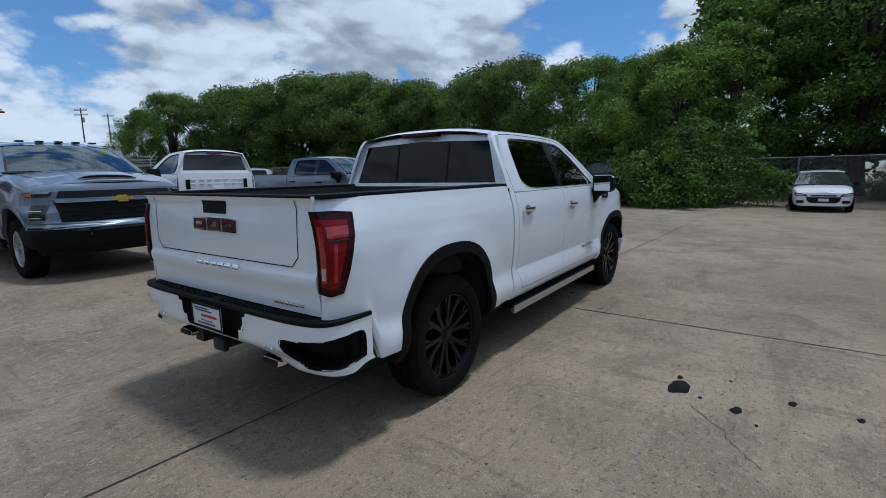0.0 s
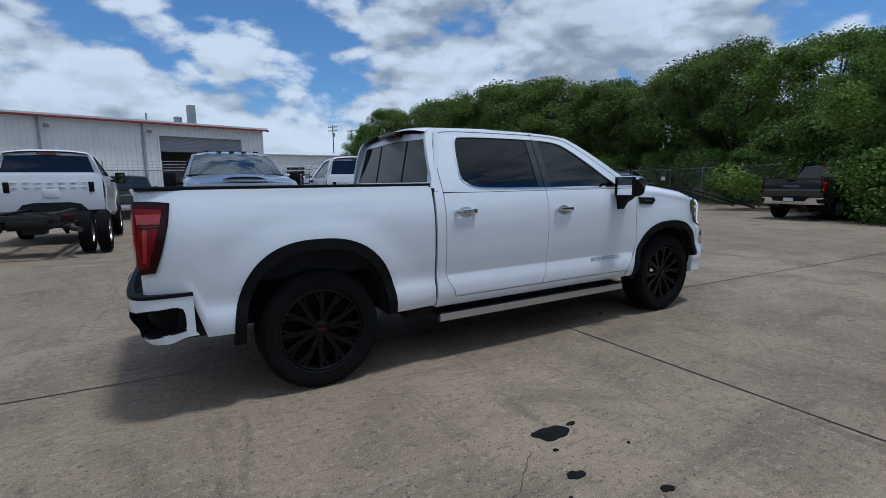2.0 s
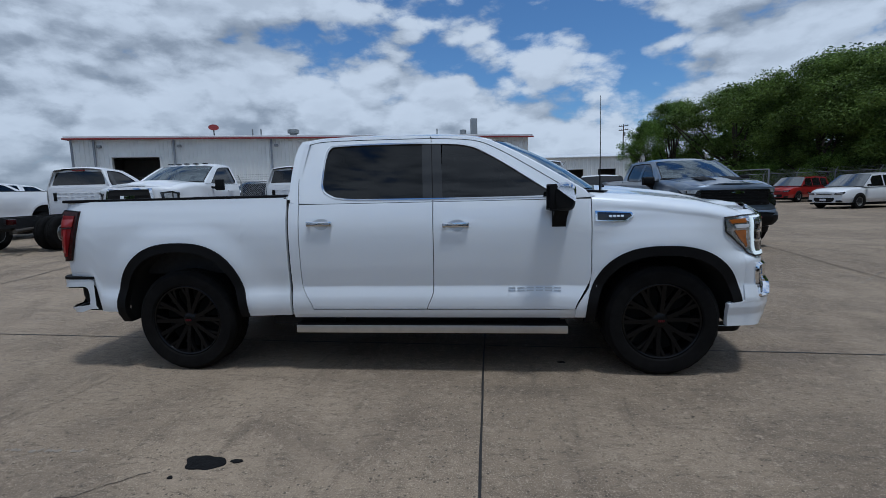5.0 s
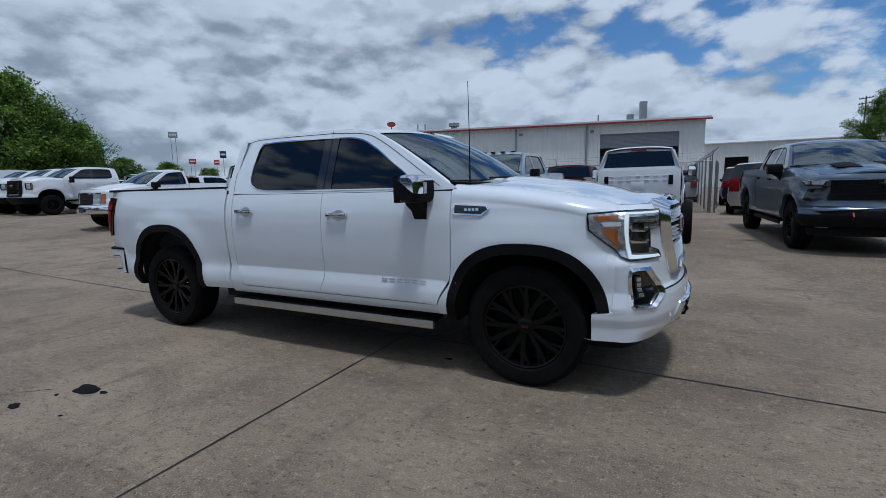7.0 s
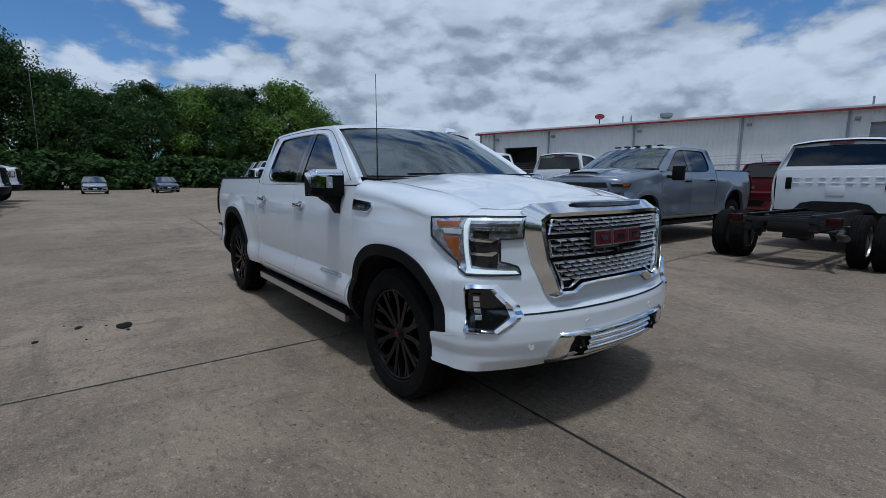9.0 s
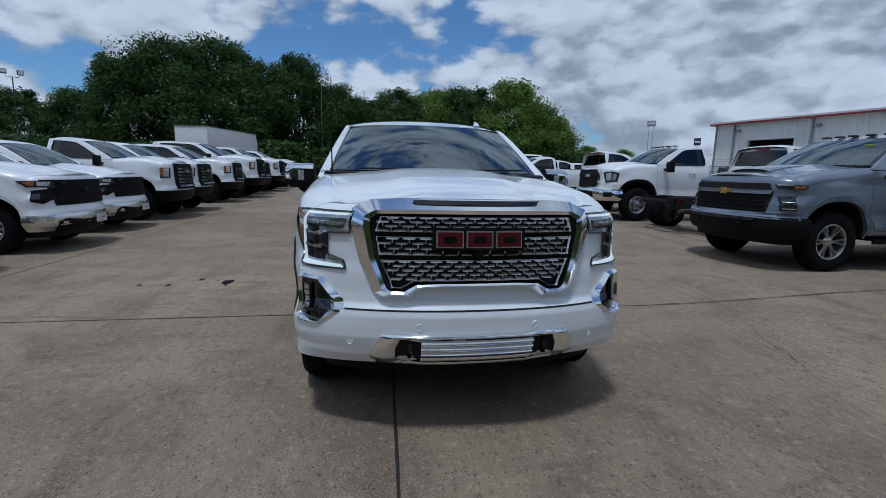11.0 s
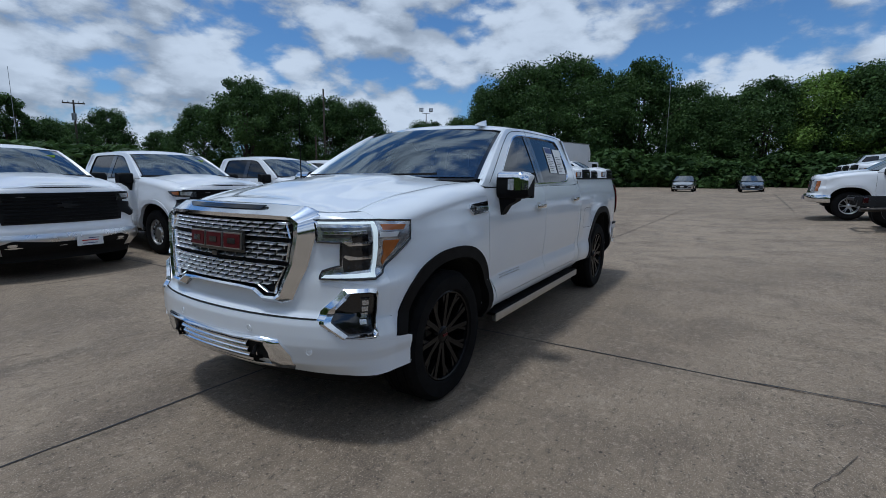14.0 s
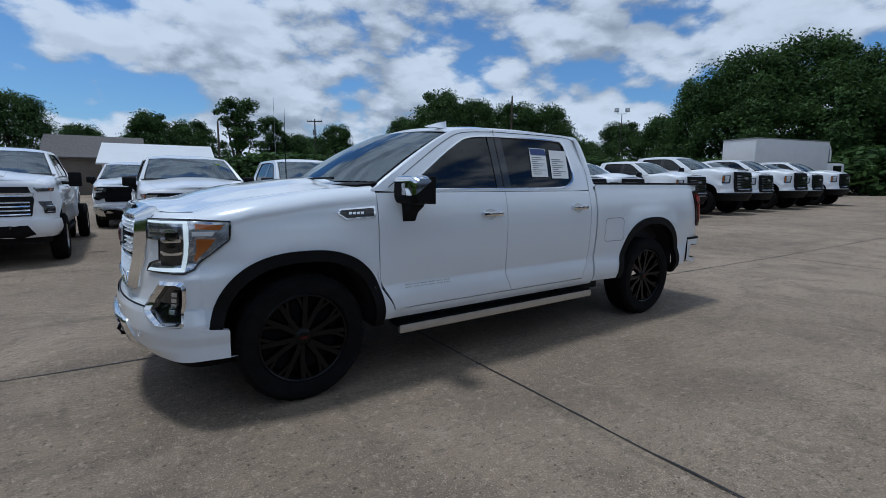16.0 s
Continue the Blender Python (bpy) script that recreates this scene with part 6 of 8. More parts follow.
for s in (-1, 1):
    skin = lambda a, b, o=0.0: Vector((a, s * (body_y(a, b) + o), b))
    for k in range(6):                              # the name on the door, as plain bars
        x = 2.615 + .068 * k
        for zb in (.657, .676):
            part("badge_bar", slab(densify([(x, zb + .007), (x + .052, zb + .007), (x + .052, zb), (x, zb)], 2), skin, .005), SATIN, hero_truck)
    vent_o = densify([(3.245, 1.252), (3.50, 1.238), (3.515, 1.21), (3.46, 1.168), (3.245, 1.176)], 4)
    v = part("wing_vent", slab(vent_o, skin, .010), CHROME, hero_truck, "chrome framed wing badge")
    part("vent_panel", slab(shrink(vent_o, .90, .74), skin, .013), GLOSS_BLACK, v)
    part("vent_plate", slab(densify([(3.34, 1.225), (3.45, 1.220), (3.44, 1.192), (3.34, 1.195)], 3), skin, .018), LAMP_DARK, v)
    for k in range(4):
        x = 3.338 + .028 * k
        part("badge_bar", slab(densify([(x, 1.218), (x + .02, 1.217), (x + .02, 1.202), (x, 1.203)], 2), skin, .020), CHROME, v)
cap = curve_through([(.50, 1.06), (.63, 1.075), (.765, 1.06), (.775, .96), (.765, .855), (.63, .845), (.505, .855), (.495, .96)], 4)
cap_in = shrink(cap, .965)
part("fuel_flap_line", ring(cap, cap_in, lambda a, b: Vector((a, body_y(a, b) + .0015, b))), INK, hero_truck)
part("aerial", tube([(3.31, -.825, 1.37), (3.31, -.825, 1.75), (3.305, -.825, 2.09)], [.006, .003, .002], 6), TRIM, hero_truck)
bm = bmesh.new()
for k in (-1, 1):
    grid(lambda u, v: Vector((2.34 + .19 * u + .03 * v * u, .50 + k * (.030 * (1 - v) + .003) * math.sin(math.pi * (.08 + .84 * u)), 1.858 + .062 * v * (1 - u) ** .8)), 10, 5, bm)
part("roof_aerial", bm, PEARL, hero_truck, "white shark-fin roof aerial")
for x0, x1, z0, z1 in ((1.50, 1.70, 1.462, 1.715), (1.235, 1.455, 1.452, 1.705)):    # sheets taped inside the rear window
    sh = part("paper_sheet", grid(lambda u, v: Vector((x0 + (x1 - x0) * u - .05 * v, cab_side(z0 + (z1 - z0) * v) - .004, z0 + (z1 - z0) * v)), 2, 3), PAPER, hero_truck, "printed sheet behind the rear window")
    if x0 > 1.4:
        part("sheet_heading", grid(lambda u, v: Vector((x0 + .005 + (x1 - x0 - .01) * u - .046, cab_side(z1 - .06 + .055 * v) - .002, z1 - .06 + .055 * v)), 1, 1), PLATE_BLUE, sh)
    for k in range(9):
        z = z1 - .085 - .018 * k
        w = .12 + .05 * math.sin(k * 2.3)
        part("text_bar", grid(lambda u, v: Vector((x1 - .02 - w * u - .05 * (z - z0) / (z1 - z0), cab_side(z + .005 * v) - .0025, z + .005 * v)), 1, 1), INK, sh)

# ---- ground ----


def concrete_material():
    m = bpy.data.materials.new("weathered_concrete")
    m.use_nodes = True
    n, l = m.node_tree.nodes, m.node_tree.links
    b = n["Principled BSDF"]
    tc = n.new("ShaderNodeTexCoord")

    def noise_at(scale, detail=4, stretch=None, rough=.55, warp=0.0):
        src = tc.outputs["Object"]
        if stretch:
            mp = n.new("ShaderNodeMapping")
            mp.inputs["Scale"].default_value = stretch
            mp.inputs["Rotation"].default_value = (0, 0, .35)
            l.new(src, mp.inputs[0])
            src = mp.outputs[0]
        t = n.new("ShaderNodeTexNoise")
        t.inputs["Scale"].default_value, t.inputs["Detail"].default_value = scale, detail
        t.inputs["Roughness"].default_value, t.inputs["Distortion"].default_value = rough, warp
        l.new(src, t.inputs["Vector"])
        return t.outputs["Fac"]

    def ramp(v, a, b2):
        r = n.new("ShaderNodeMapRange")
        r.interpolation_type = "SMOOTHSTEP"
        r.inputs["From Min"].default_value, r.inputs["From Max"].default_value = a, b2
        l.new(v, r.inputs["Value"])
        return r.outputs[0]

    def mix(fac, a, b2, amount=1.0):
        x = n.new("ShaderNodeMix")
        x.data_type = "RGBA"
        if amount != 1.0:
            k = n.new("ShaderNodeMath")
            k.operation = "MULTIPLY"
            l.new(fac, k.inputs[0])
            k.inputs[1].default_value = amount
            fac = k.outputs[0]
        l.new(fac, x.inputs["Factor"])
        for s, v in (("A", a), ("B", b2)):
            if isinstance(v, tuple):
                x.inputs[s].default_value = (*v, 1)
            else:
                l.new(v, x.inputs[s])
        return x.outputs["Result"]

    def grit(scale, size, keep):
        """Single grains: round flecks of one size, only some of the cells."""
        v = n.new("ShaderNodeTexVoronoi")
        v.inputs["Scale"].default_value = scale
        l.new(tc.outputs["Object"], v.inputs["Vector"])
        sp = n.new("ShaderNodeSeparateColor")
        l.new(v.outputs["Color"], sp.inputs[0])
        k = n.new("ShaderNodeMath")
        k.operation = "MULTIPLY"
        l.new(ramp(v.outputs["Distance"], size, size * .45), k.inputs[0])
        l.new(ramp(sp.outputs[0], 1 - keep, 1 - keep + .02), k.inputs[1])
        return k.outputs[0]

    col = mix(ramp(noise_at(.22, 3, warp=.6), .34, .66), (.204, .1552, .1050), (.304, .2350, .1620))
    col = mix(ramp(noise_at(1.3, 6, warp=.8), .40, .72), col, (.130, .0981, .0688), .7)
    col = mix(ramp(noise_at(.5, 5, (1.0, 5.0, 1.0), warp=.4), .55, .75), col, (.105, .0807, .0570), .65)
    col = mix(ramp(noise_at(.9, 7, (6.0, 1.0, 1.0), rough=.62, warp=.7), .57, .70), col, (.098, .0750, .0528), .5)
    col = mix(ramp(noise_at(3.6, 8, rough=.7), .56, .74), col, (.40, .3208, .2344), .5)
    col = mix(ramp(noise_at(9, 8, (1.0, 2.6, 1.0), rough=.72, warp=.5), .50, .70), col, (.075, .0573, .0404), .75)
    col = mix(ramp(noise_at(17, 6, rough=.78), .53, .64), col, (.43, .3420, .2480), .55)
    col = mix(ramp(noise_at(24, 6, rough=.78), .54, .66), col, (.075, .0580, .0400), .6)
    col = mix(ramp(noise_at(60, 5, rough=.8), .54, .66), col, (.070, .0540, .0372), .6)
    col = mix(ramp(noise_at(110, 4, rough=.8), .53, .66), col, (.60, .4957, .3768), .75)
    col = mix(grit(38, .30, .20), col, (.46, .3700, .2650), .35)
    col = mix(grit(31, .30, .26), col, (.045, .0352, .0245), .7)
    col = mix(grit(7, .10, .10), col, (.030, .0240, .0175), .8)
    l.new(col, b.inputs["Base Color"])
    rr = n.new("ShaderNodeMapRange")
    rr.inputs["To Min"].default_value, rr.inputs["To Max"].default_value = .62, .95
    l.new(noise_at(2.0, 6), rr.inputs["Value"])
    l.new(rr.outputs[0], b.inputs["Roughness"])
    b.inputs["Specular IOR Level"].default_value = .35
    bp = n.new("ShaderNodeBump")
    bp.inputs["Strength"].default_value, bp.inputs["Distance"].default_value = .9, .010
    l.new(noise_at(60, 5, rough=.7), bp.inputs["Height"])
    l.new(bp.outputs[0], b.inputs["Normal"])
    return m


CONCRETE = concrete_material()
TAR = mat("joint_sealant", (.022, .020, .018), .6, var=.4, vscale=5, bump=.3, bscale=60)
CRACK = mat("crack_dirt", (.105, .085, .065), .9, var=.4, vscale=4)
OIL = mat("tar_spot", (.007, .007, .0075), .85, spec=.2, var=.35, vscale=20, bump=.5, bscale=70)
CHALK = mat("worn_white_paint", (.31, .265, .21), .9, var=.45, vscale=26)


def ground_z(x, y=0.0):
    """The lot is level round the parked pickup; it rises a little under the row to the north and past the gutter to the west."""
    north = (.11 + .10 * smooth_step(2.0, -6.0, x)) * smooth_step(2.5, 6.0, y) * smooth_step(14.0, 9.0, x)
    return north + min(.22, .009 * max(0.0, -5.9 - x))


GROUND_X = [-900, -300, -60] + [-36 + 2 * i for i in range(27)] + [60, 300, 900]
GROUND_Y = [-900, -200, -40, -10, 0] + [2 + .5 * i for i in range(11)] + [10, 40, 200, 900]
ground = tagged(part("ground", grid(lambda u, v: (lambda x, y: Vector((x, y, ground_z(x, y))))(-900 + 1800 * u, GROUND_Y[round(v * (len(GROUND_Y) - 1))]), 0, len(GROUND_Y) - 1,
                                    us=[(x + 900) / 1800 for x in GROUND_X]), CONCRETE),
                "weathered brown-grey concrete parking lot", "ground", kind="structure")


def ribbon(pts, w, z, wob=.3, seed=0):
    """A thin raised strip along the ground with an uneven width."""
    rnd = random.Random(seed)
    bm = bmesh.new()
    rows = []
    for i, p in enumerate(pts):
        a, b = pts[max(0, i - 1)], pts[min(len(pts) - 1, i + 1)]
        d = Vector((b[0] - a[0], b[1] - a[1])).normalized()
        h = w / 2 * (1 + rnd.uniform(-wob, wob))
        zz = z + ground_z(p[0], p[1]) + (.006 if ground_z(p[0], p[1]) > .001 else 0)
        rows.append((bm.verts.new((p[0] - d.y * h, p[1] + d.x * h, zz)), bm.verts.new((p[0] + d.y * h, p[1] - d.x * h, zz))))
    for A, B in zip(rows, rows[1:]):
        bm.faces.new((A[0], A[1], B[1], B[0]))
    return bm


def wander(a, b, n, amp, seed):
    rnd = random.Random(seed)
    out, off = [], 0.0
    L = math.hypot(b[0] - a[0], b[1] - a[1])
    for i in range(n + 1):
        t = i / n
        off = off * .8 + rnd.uniform(-amp, amp)
        e = min(1, 6 * t, 6 * (1 - t))
        out.append((a[0] + (b[0] - a[0]) * t - (b[1] - a[1]) / L * off * e, a[1] + (b[1] - a[1]) * t + (b[0] - a[0]) / L * off * e))
    return out


for k, (a, b, w) in enumerate((((-16, .60), (15.5, -.98), .014), ((2.36, -16), (2.50, 22), .014), ((-5.85, -14), (-5.95, 24), .022), ((8.1, -14), (8.25, 22), .016),
                               ((-14.2, -14), (-14.3, 24), .02), ((-40, 4.9), (-16, 4.4), .02), ((-40, -4.6), (15.5, -5.2), .012), ((-22.5, -14), (-22.6, 24), .02))):
    n = int(math.hypot(b[0] - a[0], b[1] - a[1]) / .22)
    tagged(part("joint", ribbon(wander(a, b, n, .004, k), w, .004, .35, k), CRACK if k in (3, 6) else TAR, sharp=0), "dark tar-filled joint between concrete slabs", "pavement joint", "joints in the concrete", "structure")
for k, (a, b) in enumerate((((-1.9, -2.2), (-3.8, -1.6)), ((.70, -2.36), (.14, -2.76)), ((6.0, -5.4), (7.4, -5.0)), ((5.6, 2.8), (6.6, 4.1)), ((-4.4, -2.6), (-5.8, -1.1)),
                            ((9.4, -1.3), (10.4, -2.6)), ((4.9, -2.2), (6.4, -2.9)), ((3.2, 3.1), (4.4, 2.6)), ((-8.0, .8), (-9.6, 2.4)), ((10.6, 2.6), (11.8, 4.2)))):
    n = 26
    tagged(part("crack", ribbon(wander(a, b, n, .018, 40 + k), .0055, .003, .6, k), CRACK, sharp=0), "fine dark crack in the concrete", "crack", "cracks in the concrete", "structure")


def blot(x, y, rx, ry, seed, lumps=.17):
    rnd = random.Random(seed)
    ph = [rnd.uniform(0, 6.28) for _ in range(6)]
    bm = bmesh.new()
    k = 48
    rim, top = [], []
    for i in range(k):
        a = 2 * math.pi * i / k
        r = 1 + lumps * sum(math.sin(a * (m + 2) + ph[m]) / (m + 1.3) for m in range(6))
        rim.append(bm.verts.new((x + rx * r * math.cos(a), y + ry * r * math.sin(a), .001)))
        top.append(bm.verts.new((x + rx * r * .93 * math.cos(a), y + ry * r * .93 * math.sin(a), .005)))
    for i in range(k):
        j = (i + 1) % k
        bm.faces.new((rim[i], rim[j], top[j], top[i]))
    bm.faces.new(top)
    return bm


for k, (x, y, rx, ry) in enumerate(((.93, -2.26, .105, .075), (1.10, -2.24, .03, .02), (.765, -2.61, .05, .032), (.83, -2.40, .016, .012), (1.05, -2.90, .036, .024), (1.02, -3.23, .03, .02),
                                    (3.05, -.72, .03, .016), (.62, -2.72, .012, .01), (1.22, -2.55, .012, .01))):
    tagged(part("tar_spot", blot(x, y, rx, ry, 7 + k), OIL), "black tar spot dried on the concrete", "stain", "tar spots", "structure")
for k, (a, b) in enumerate((((.16, -2.19), (-.45, -2.21)), ((7.6, 2.4), (8.6, 3.3)), ((11.5, -1.5), (12.4, -1.3)))):
    for i in range(5):
        f = [(a[0] + (b[0] - a[0]) * q, a[1] + (b[1] - a[1]) * q) for q in (i / 5 + .02, i / 5 + .13 + .05 * (i % 2))]
        tagged(part("paint_mark", ribbon(wander(f[0], f[1], 7, .006, 80 + 5 * k + i), .022, .003, .9, k + i), CHALK, sharp=0), "worn trace of white parking paint", "paint mark", "paint marks", "structure")

# ---- other vehicles ----


def car(S):
    """A car, its middle over the origin, front towards +x. S: sizes and lines."""
    root = thing(S["name"], S["label"], S.get("cat", "car"))
    L, W, paint = S["L"], S["W"] / 2, S["paint"]
    deck, roofl, belt = S["deck"], S["roof"], S["belt"]
    dx, dz = [p[0] for p in deck], [p[1] for p in deck]
    x0, x1 = -L / 2, L / 2
    sill = S.get("sill", .24)

    def half(x):
        t = (x - x0) / L
        return W * (1 - .16 * max(0, (t - .82) / .18) ** 2 - .12 * max(0, (.14 - t) / .14) ** 2)

    def body(u, v):
        x = x0 + L * u
        zd, w = float(np.interp(x, dx, dz)), half(x)
        pts = [(w * .93, sill), (w * .985, sill + .14), (w, .55), (w * .985, zd - .16), (w * .94, zd - .05), (w * .80, zd + .005), (w * .4, zd + .03), (0, zd + .04)]
        k = v * (len(pts) - 1)
        i = min(int(k), len(pts) - 2)
        f = k - i
        return x, pts[i][0] + (pts[i + 1][0] - pts[i][0]) * f, pts[i][1] + (pts[i + 1][1] - pts[i][1]) * f
    bm = bmesh.new()
    for s in (-1, 1):
        grid(lambda u, v: (lambda p: Vector((p[0], s * p[1], p[2])))(body(u, v)), 44, 14, bm)
    for x, g in ((x0, 0), (x1, 1)):                   # rounded ends
        bul = S.get("nose", .12)
        for s in (-1, 1):
            def end(u, v):
                _, y, z = body(g, v)
                k = 1 - (1 - u) ** 2
                return Vector((x + (bul if g else -bul) * math.sin(u * math.pi / 2) * (1 - .35 * v), s * y * (1 - u), z if v < 1 else z))
            grid(end, 8, 14, bm)
    bmesh.ops.remove_doubles(bm, verts=bm.verts, dist=.0005)
    part("body", bm, paint, root, sharp=32)
    # glasshouse
    rx, rz = [p[0] for p in roofl], [p[1] for p in roofl]
    inset = S.get("tumble", .20)
    zb = belt

    def gy(x, z):
        return half(0) * .965 - inset * max(0, z - zb) / max(.1, max(rz) - zb)
    out_l = densify(roofl, 5, False)
    base = [(p[0], zb - .03) for p in out_l]
    inner = [(rx[0] + .14 + (p[0] - rx[0]) * (rx[-1] - rx[0] - .26) / (rx[-1] - rx[0]), max(zb + .02, p[1] - .075)) for p in out_l]
    for s in (-1, 1):
        gbm = bmesh.new()
        lo, hi = [gbm.verts.new((a, s * gy(a, b), b)) for a, b in base], [gbm.verts.new((a, s * gy(a, b), b)) for a, b in out_l]
        for i in range(len(lo) - 1):
            if (hi[i].co - lo[i].co).length > .02 or (hi[i + 1].co - lo[i + 1].co).length > .02:
                gbm.faces.new((lo[i], lo[i + 1], hi[i + 1], hi[i]))
        part("side_frame", gbm, S.get("frame_paint", paint), root)
        for a, b in S["windows"]:
            def pane(u, v):
                x = a + (b - a) * u
                zt2 = float(np.interp(x, rx, rz)) - .085
                z = zb + .015 + max(.02, zt2 - zb - .015) * v
                return Vector((x, s * (gy(x, z) + .008), z))
            part("side_window", grid(pane, 8, 4, flange=(0, -s * .01, 0)), GLOSS_BLACK, root, "dark side window")
    fi = S.get("screen_to", 1)
    cross = 10

    def across(i0, i1, m, nm, off, lab=""):
        pts = densify(roofl[i0:i1 + 1], 4, False)

        def P(u, v):
            k = v * (len(pts) - 1)
            i = min(int(k), len(pts) - 2)
            f = k - i
            x, z = pts[i][0] + (pts[i + 1][0] - pts[i][0]) * f, pts[i][1] + (pts[i + 1][1] - pts[i][1]) * f
            t = 2 * u - 1
            y = gy(x, z) * t * (1 if not off else .93)
            bow = .05 * (1 - t * t)
            sgn = 1 if i0 > 0 and nm != "rear_window" else (-1 if nm == "rear_window" else 1)
            return Vector((x + (bow if nm == "windscreen" else -bow * .4 if nm == "rear_window" else 0), y, z + bow * .7 + off))
        return part(nm, grid(P, cross, len(pts) - 1), m, root, lab)
    n = len(roofl)
    across(n - 2 if S.get("front_last", True) else 0, n - 1, SCREEN, "windscreen", 0.0, "dark reflecting windscreen")
    across(0, 1, GLOSS_BLACK, "rear_window", 0.0, "dark rear window")
    across(1, n - 2, paint, "roof", 0.0)
    # wheels with dark wells
    r = S.get("rad", .33)
    for x in S["axles"]:
        for s in (-1, 1):
            w = half(x)
            part("wheel_well", fill([(x + (r + .06) * math.cos(a), r + (r + .06) * math.sin(a)) for a in [2 * math.pi * i / 24 for i in range(24)]],
                                    lambda a, b: Vector((a, s * (w * 1.0 + .004), max(sill - .02, b)))), DARK, root)
            put_wheel(root, x, s * (w - .085), r, .22, S.get("style", "car"))
    zf = float(np.interp(x1, dx, dz))
    nx = x1 + S.get("nose", .12)
    for s in (-1, 1):
        lamp_y = [(W * .50, zf - .135), (W * .56, zf - .055), (W * .93, zf + .01), (W * .95, zf - .05), (W * .86, zf - .12)]

        def on_nose(y, z, o=0.0):                    # the rounded end of the body, by width and height
            wz = body(1, .5)[1]
            u = max(0.0, 1 - abs(y) / max(.05, wz))
            return Vector((x1 + S.get("nose", .12) * math.sin(min(1, u) * math.pi / 2) * .86 - .10 * max(0, abs(y) / W - .80) * 3 + o, y, z))
        hl = part("headlight", slab(densify([(s * y, z) for y, z in lamp_y], 4), on_nose, .030), LAMP_DARK, root)
        part("lamp_lens", slab(shrink(densify([(s * y, z) for y, z in lamp_y], 4), .70, .55), on_nose, .034), LAMP_IN, hl)
        part("fog_pocket", boxes((x1 - .08, nx - .03, s * W * .72 - .12, s * W * .72 + .10, .34, .44), bevel=.02), DARK, root)
        part("tail_light", boxes((x0 - .09, x0 + .10, s * W * .74 - .15, s * W * .74 + .15, .80, .80 + S.get("tail_h", .16)), bevel=.03), RED_LENS, root)
        part("door_mirror", boxes((rx[-1] - .30, rx[-1] - .16, s * (W + .08) - .08, s * (W + .08) + .08, zb + .0, zb + .11), bevel=.03), TRIM, root)
    part("grille", slab(densify([(-.50, .56), (.50, .56), (.47, .42), (.36, .35), (-.36, .35), (-.47, .42)], 6), on_nose, .032), DARK, root)
    for z in (.385, .535):
        part("grille_bar", slab(densify([(-.42, z + .008), (.42, z + .008), (.42, z - .008), (-.42, z - .008)], 6), on_nose, .037), TRIM, root)
    part("upper_grille", slab(densify([(-.38, zf - .085), (.38, zf - .085), (.36, zf - .125), (-.36, zf - .125)], 6), on_nose, .032), CHROME if S.get("bright") else DARK, root)
    part("number_plate", boxes((nx - .02, nx + .030, -.15, .15, .41, .51)), PLATE, root)
    part("rear_plate", boxes((x0 - .13, x0 - .10, -.16, .16, .74, .86)), PLATE, root)
    part("sill_trim", boxes((x0 + .2, x1 - .2, -W * .92, W * .92, .19, .27), bevel=.02), TRIM, root)
    return root


SEDAN = dict(L=4.55, W=1.82, belt=.95, deck=[(-2.3, .88), (-1.7, .98), (0, .97), (1.0, .95), (1.9, .82), (2.3, .68)],
             roof=[(-1.75, .98), (-1.05, 1.38), (-.2, 1.46), (.35, 1.40), (1.15, .97)], windows=[(-1.15, -.32), (-.25, .62)], axles=(-1.33, 1.33))
HATCH = dict(SEDAN, L=4.35, deck=[(-2.1, .92), (-1.6, 1.0), (0, .98), (1.0, .97), (1.75, .86), (2.15, .72)], roof=[(-1.95, 1.0), (-1.45, 1.36), (-.3, 1.48), (.35, 1.42), (1.2, .98)])
SUV = dict(L=4.8, W=1.95, belt=1.10, rad=.37, deck=[(-2.4, 1.05), (0, 1.10), (1.0, 1.08), (2.0, 1.0), (2.4, .85)],
           roof=[(-2.32, 1.10), (-2.05, 1.68), (-.8, 1.76), (.45, 1.70), (1.2, 1.10)], windows=[(-1.95, -1.25), (-1.15, -.25), (-.15, .65)], axles=(-1.45, 1.45), tail_h=.34, sill=.32)
VAN = dict(L=5.9, W=2.05, belt=1.35, rad=.36, nose=.20, tumble=.16, deck=[(-2.95, 1.35), (1.2, 1.35), (2.2, 1.12), (2.95, .92)],
           roof=[(-2.95, 1.35), (-2.88, 2.45), (0, 2.62), (1.35, 2.52), (2.25, 1.30)], windows=[(.75, 1.55)], axles=(-1.75, 1.75), tail_h=.5, sill=.30)


def at(ob, x, y, heading, size=1.0):
    ob.matrix_basis = pose(x, y, ground_z(x, y), 0, 0, heading) @ Matrix.Diagonal((size, size, size, 1))
    return ob


def front_axle(ob, cx, fy, heading, size=1.0):
    """Stand a pickup so that the middle of its front axle is over (cx, fy)."""
    a = radians(heading)
    return at(ob, cx - 3.745 * math.cos(a) * size, fy - 3.745 * math.sin(a) * size, heading, size)


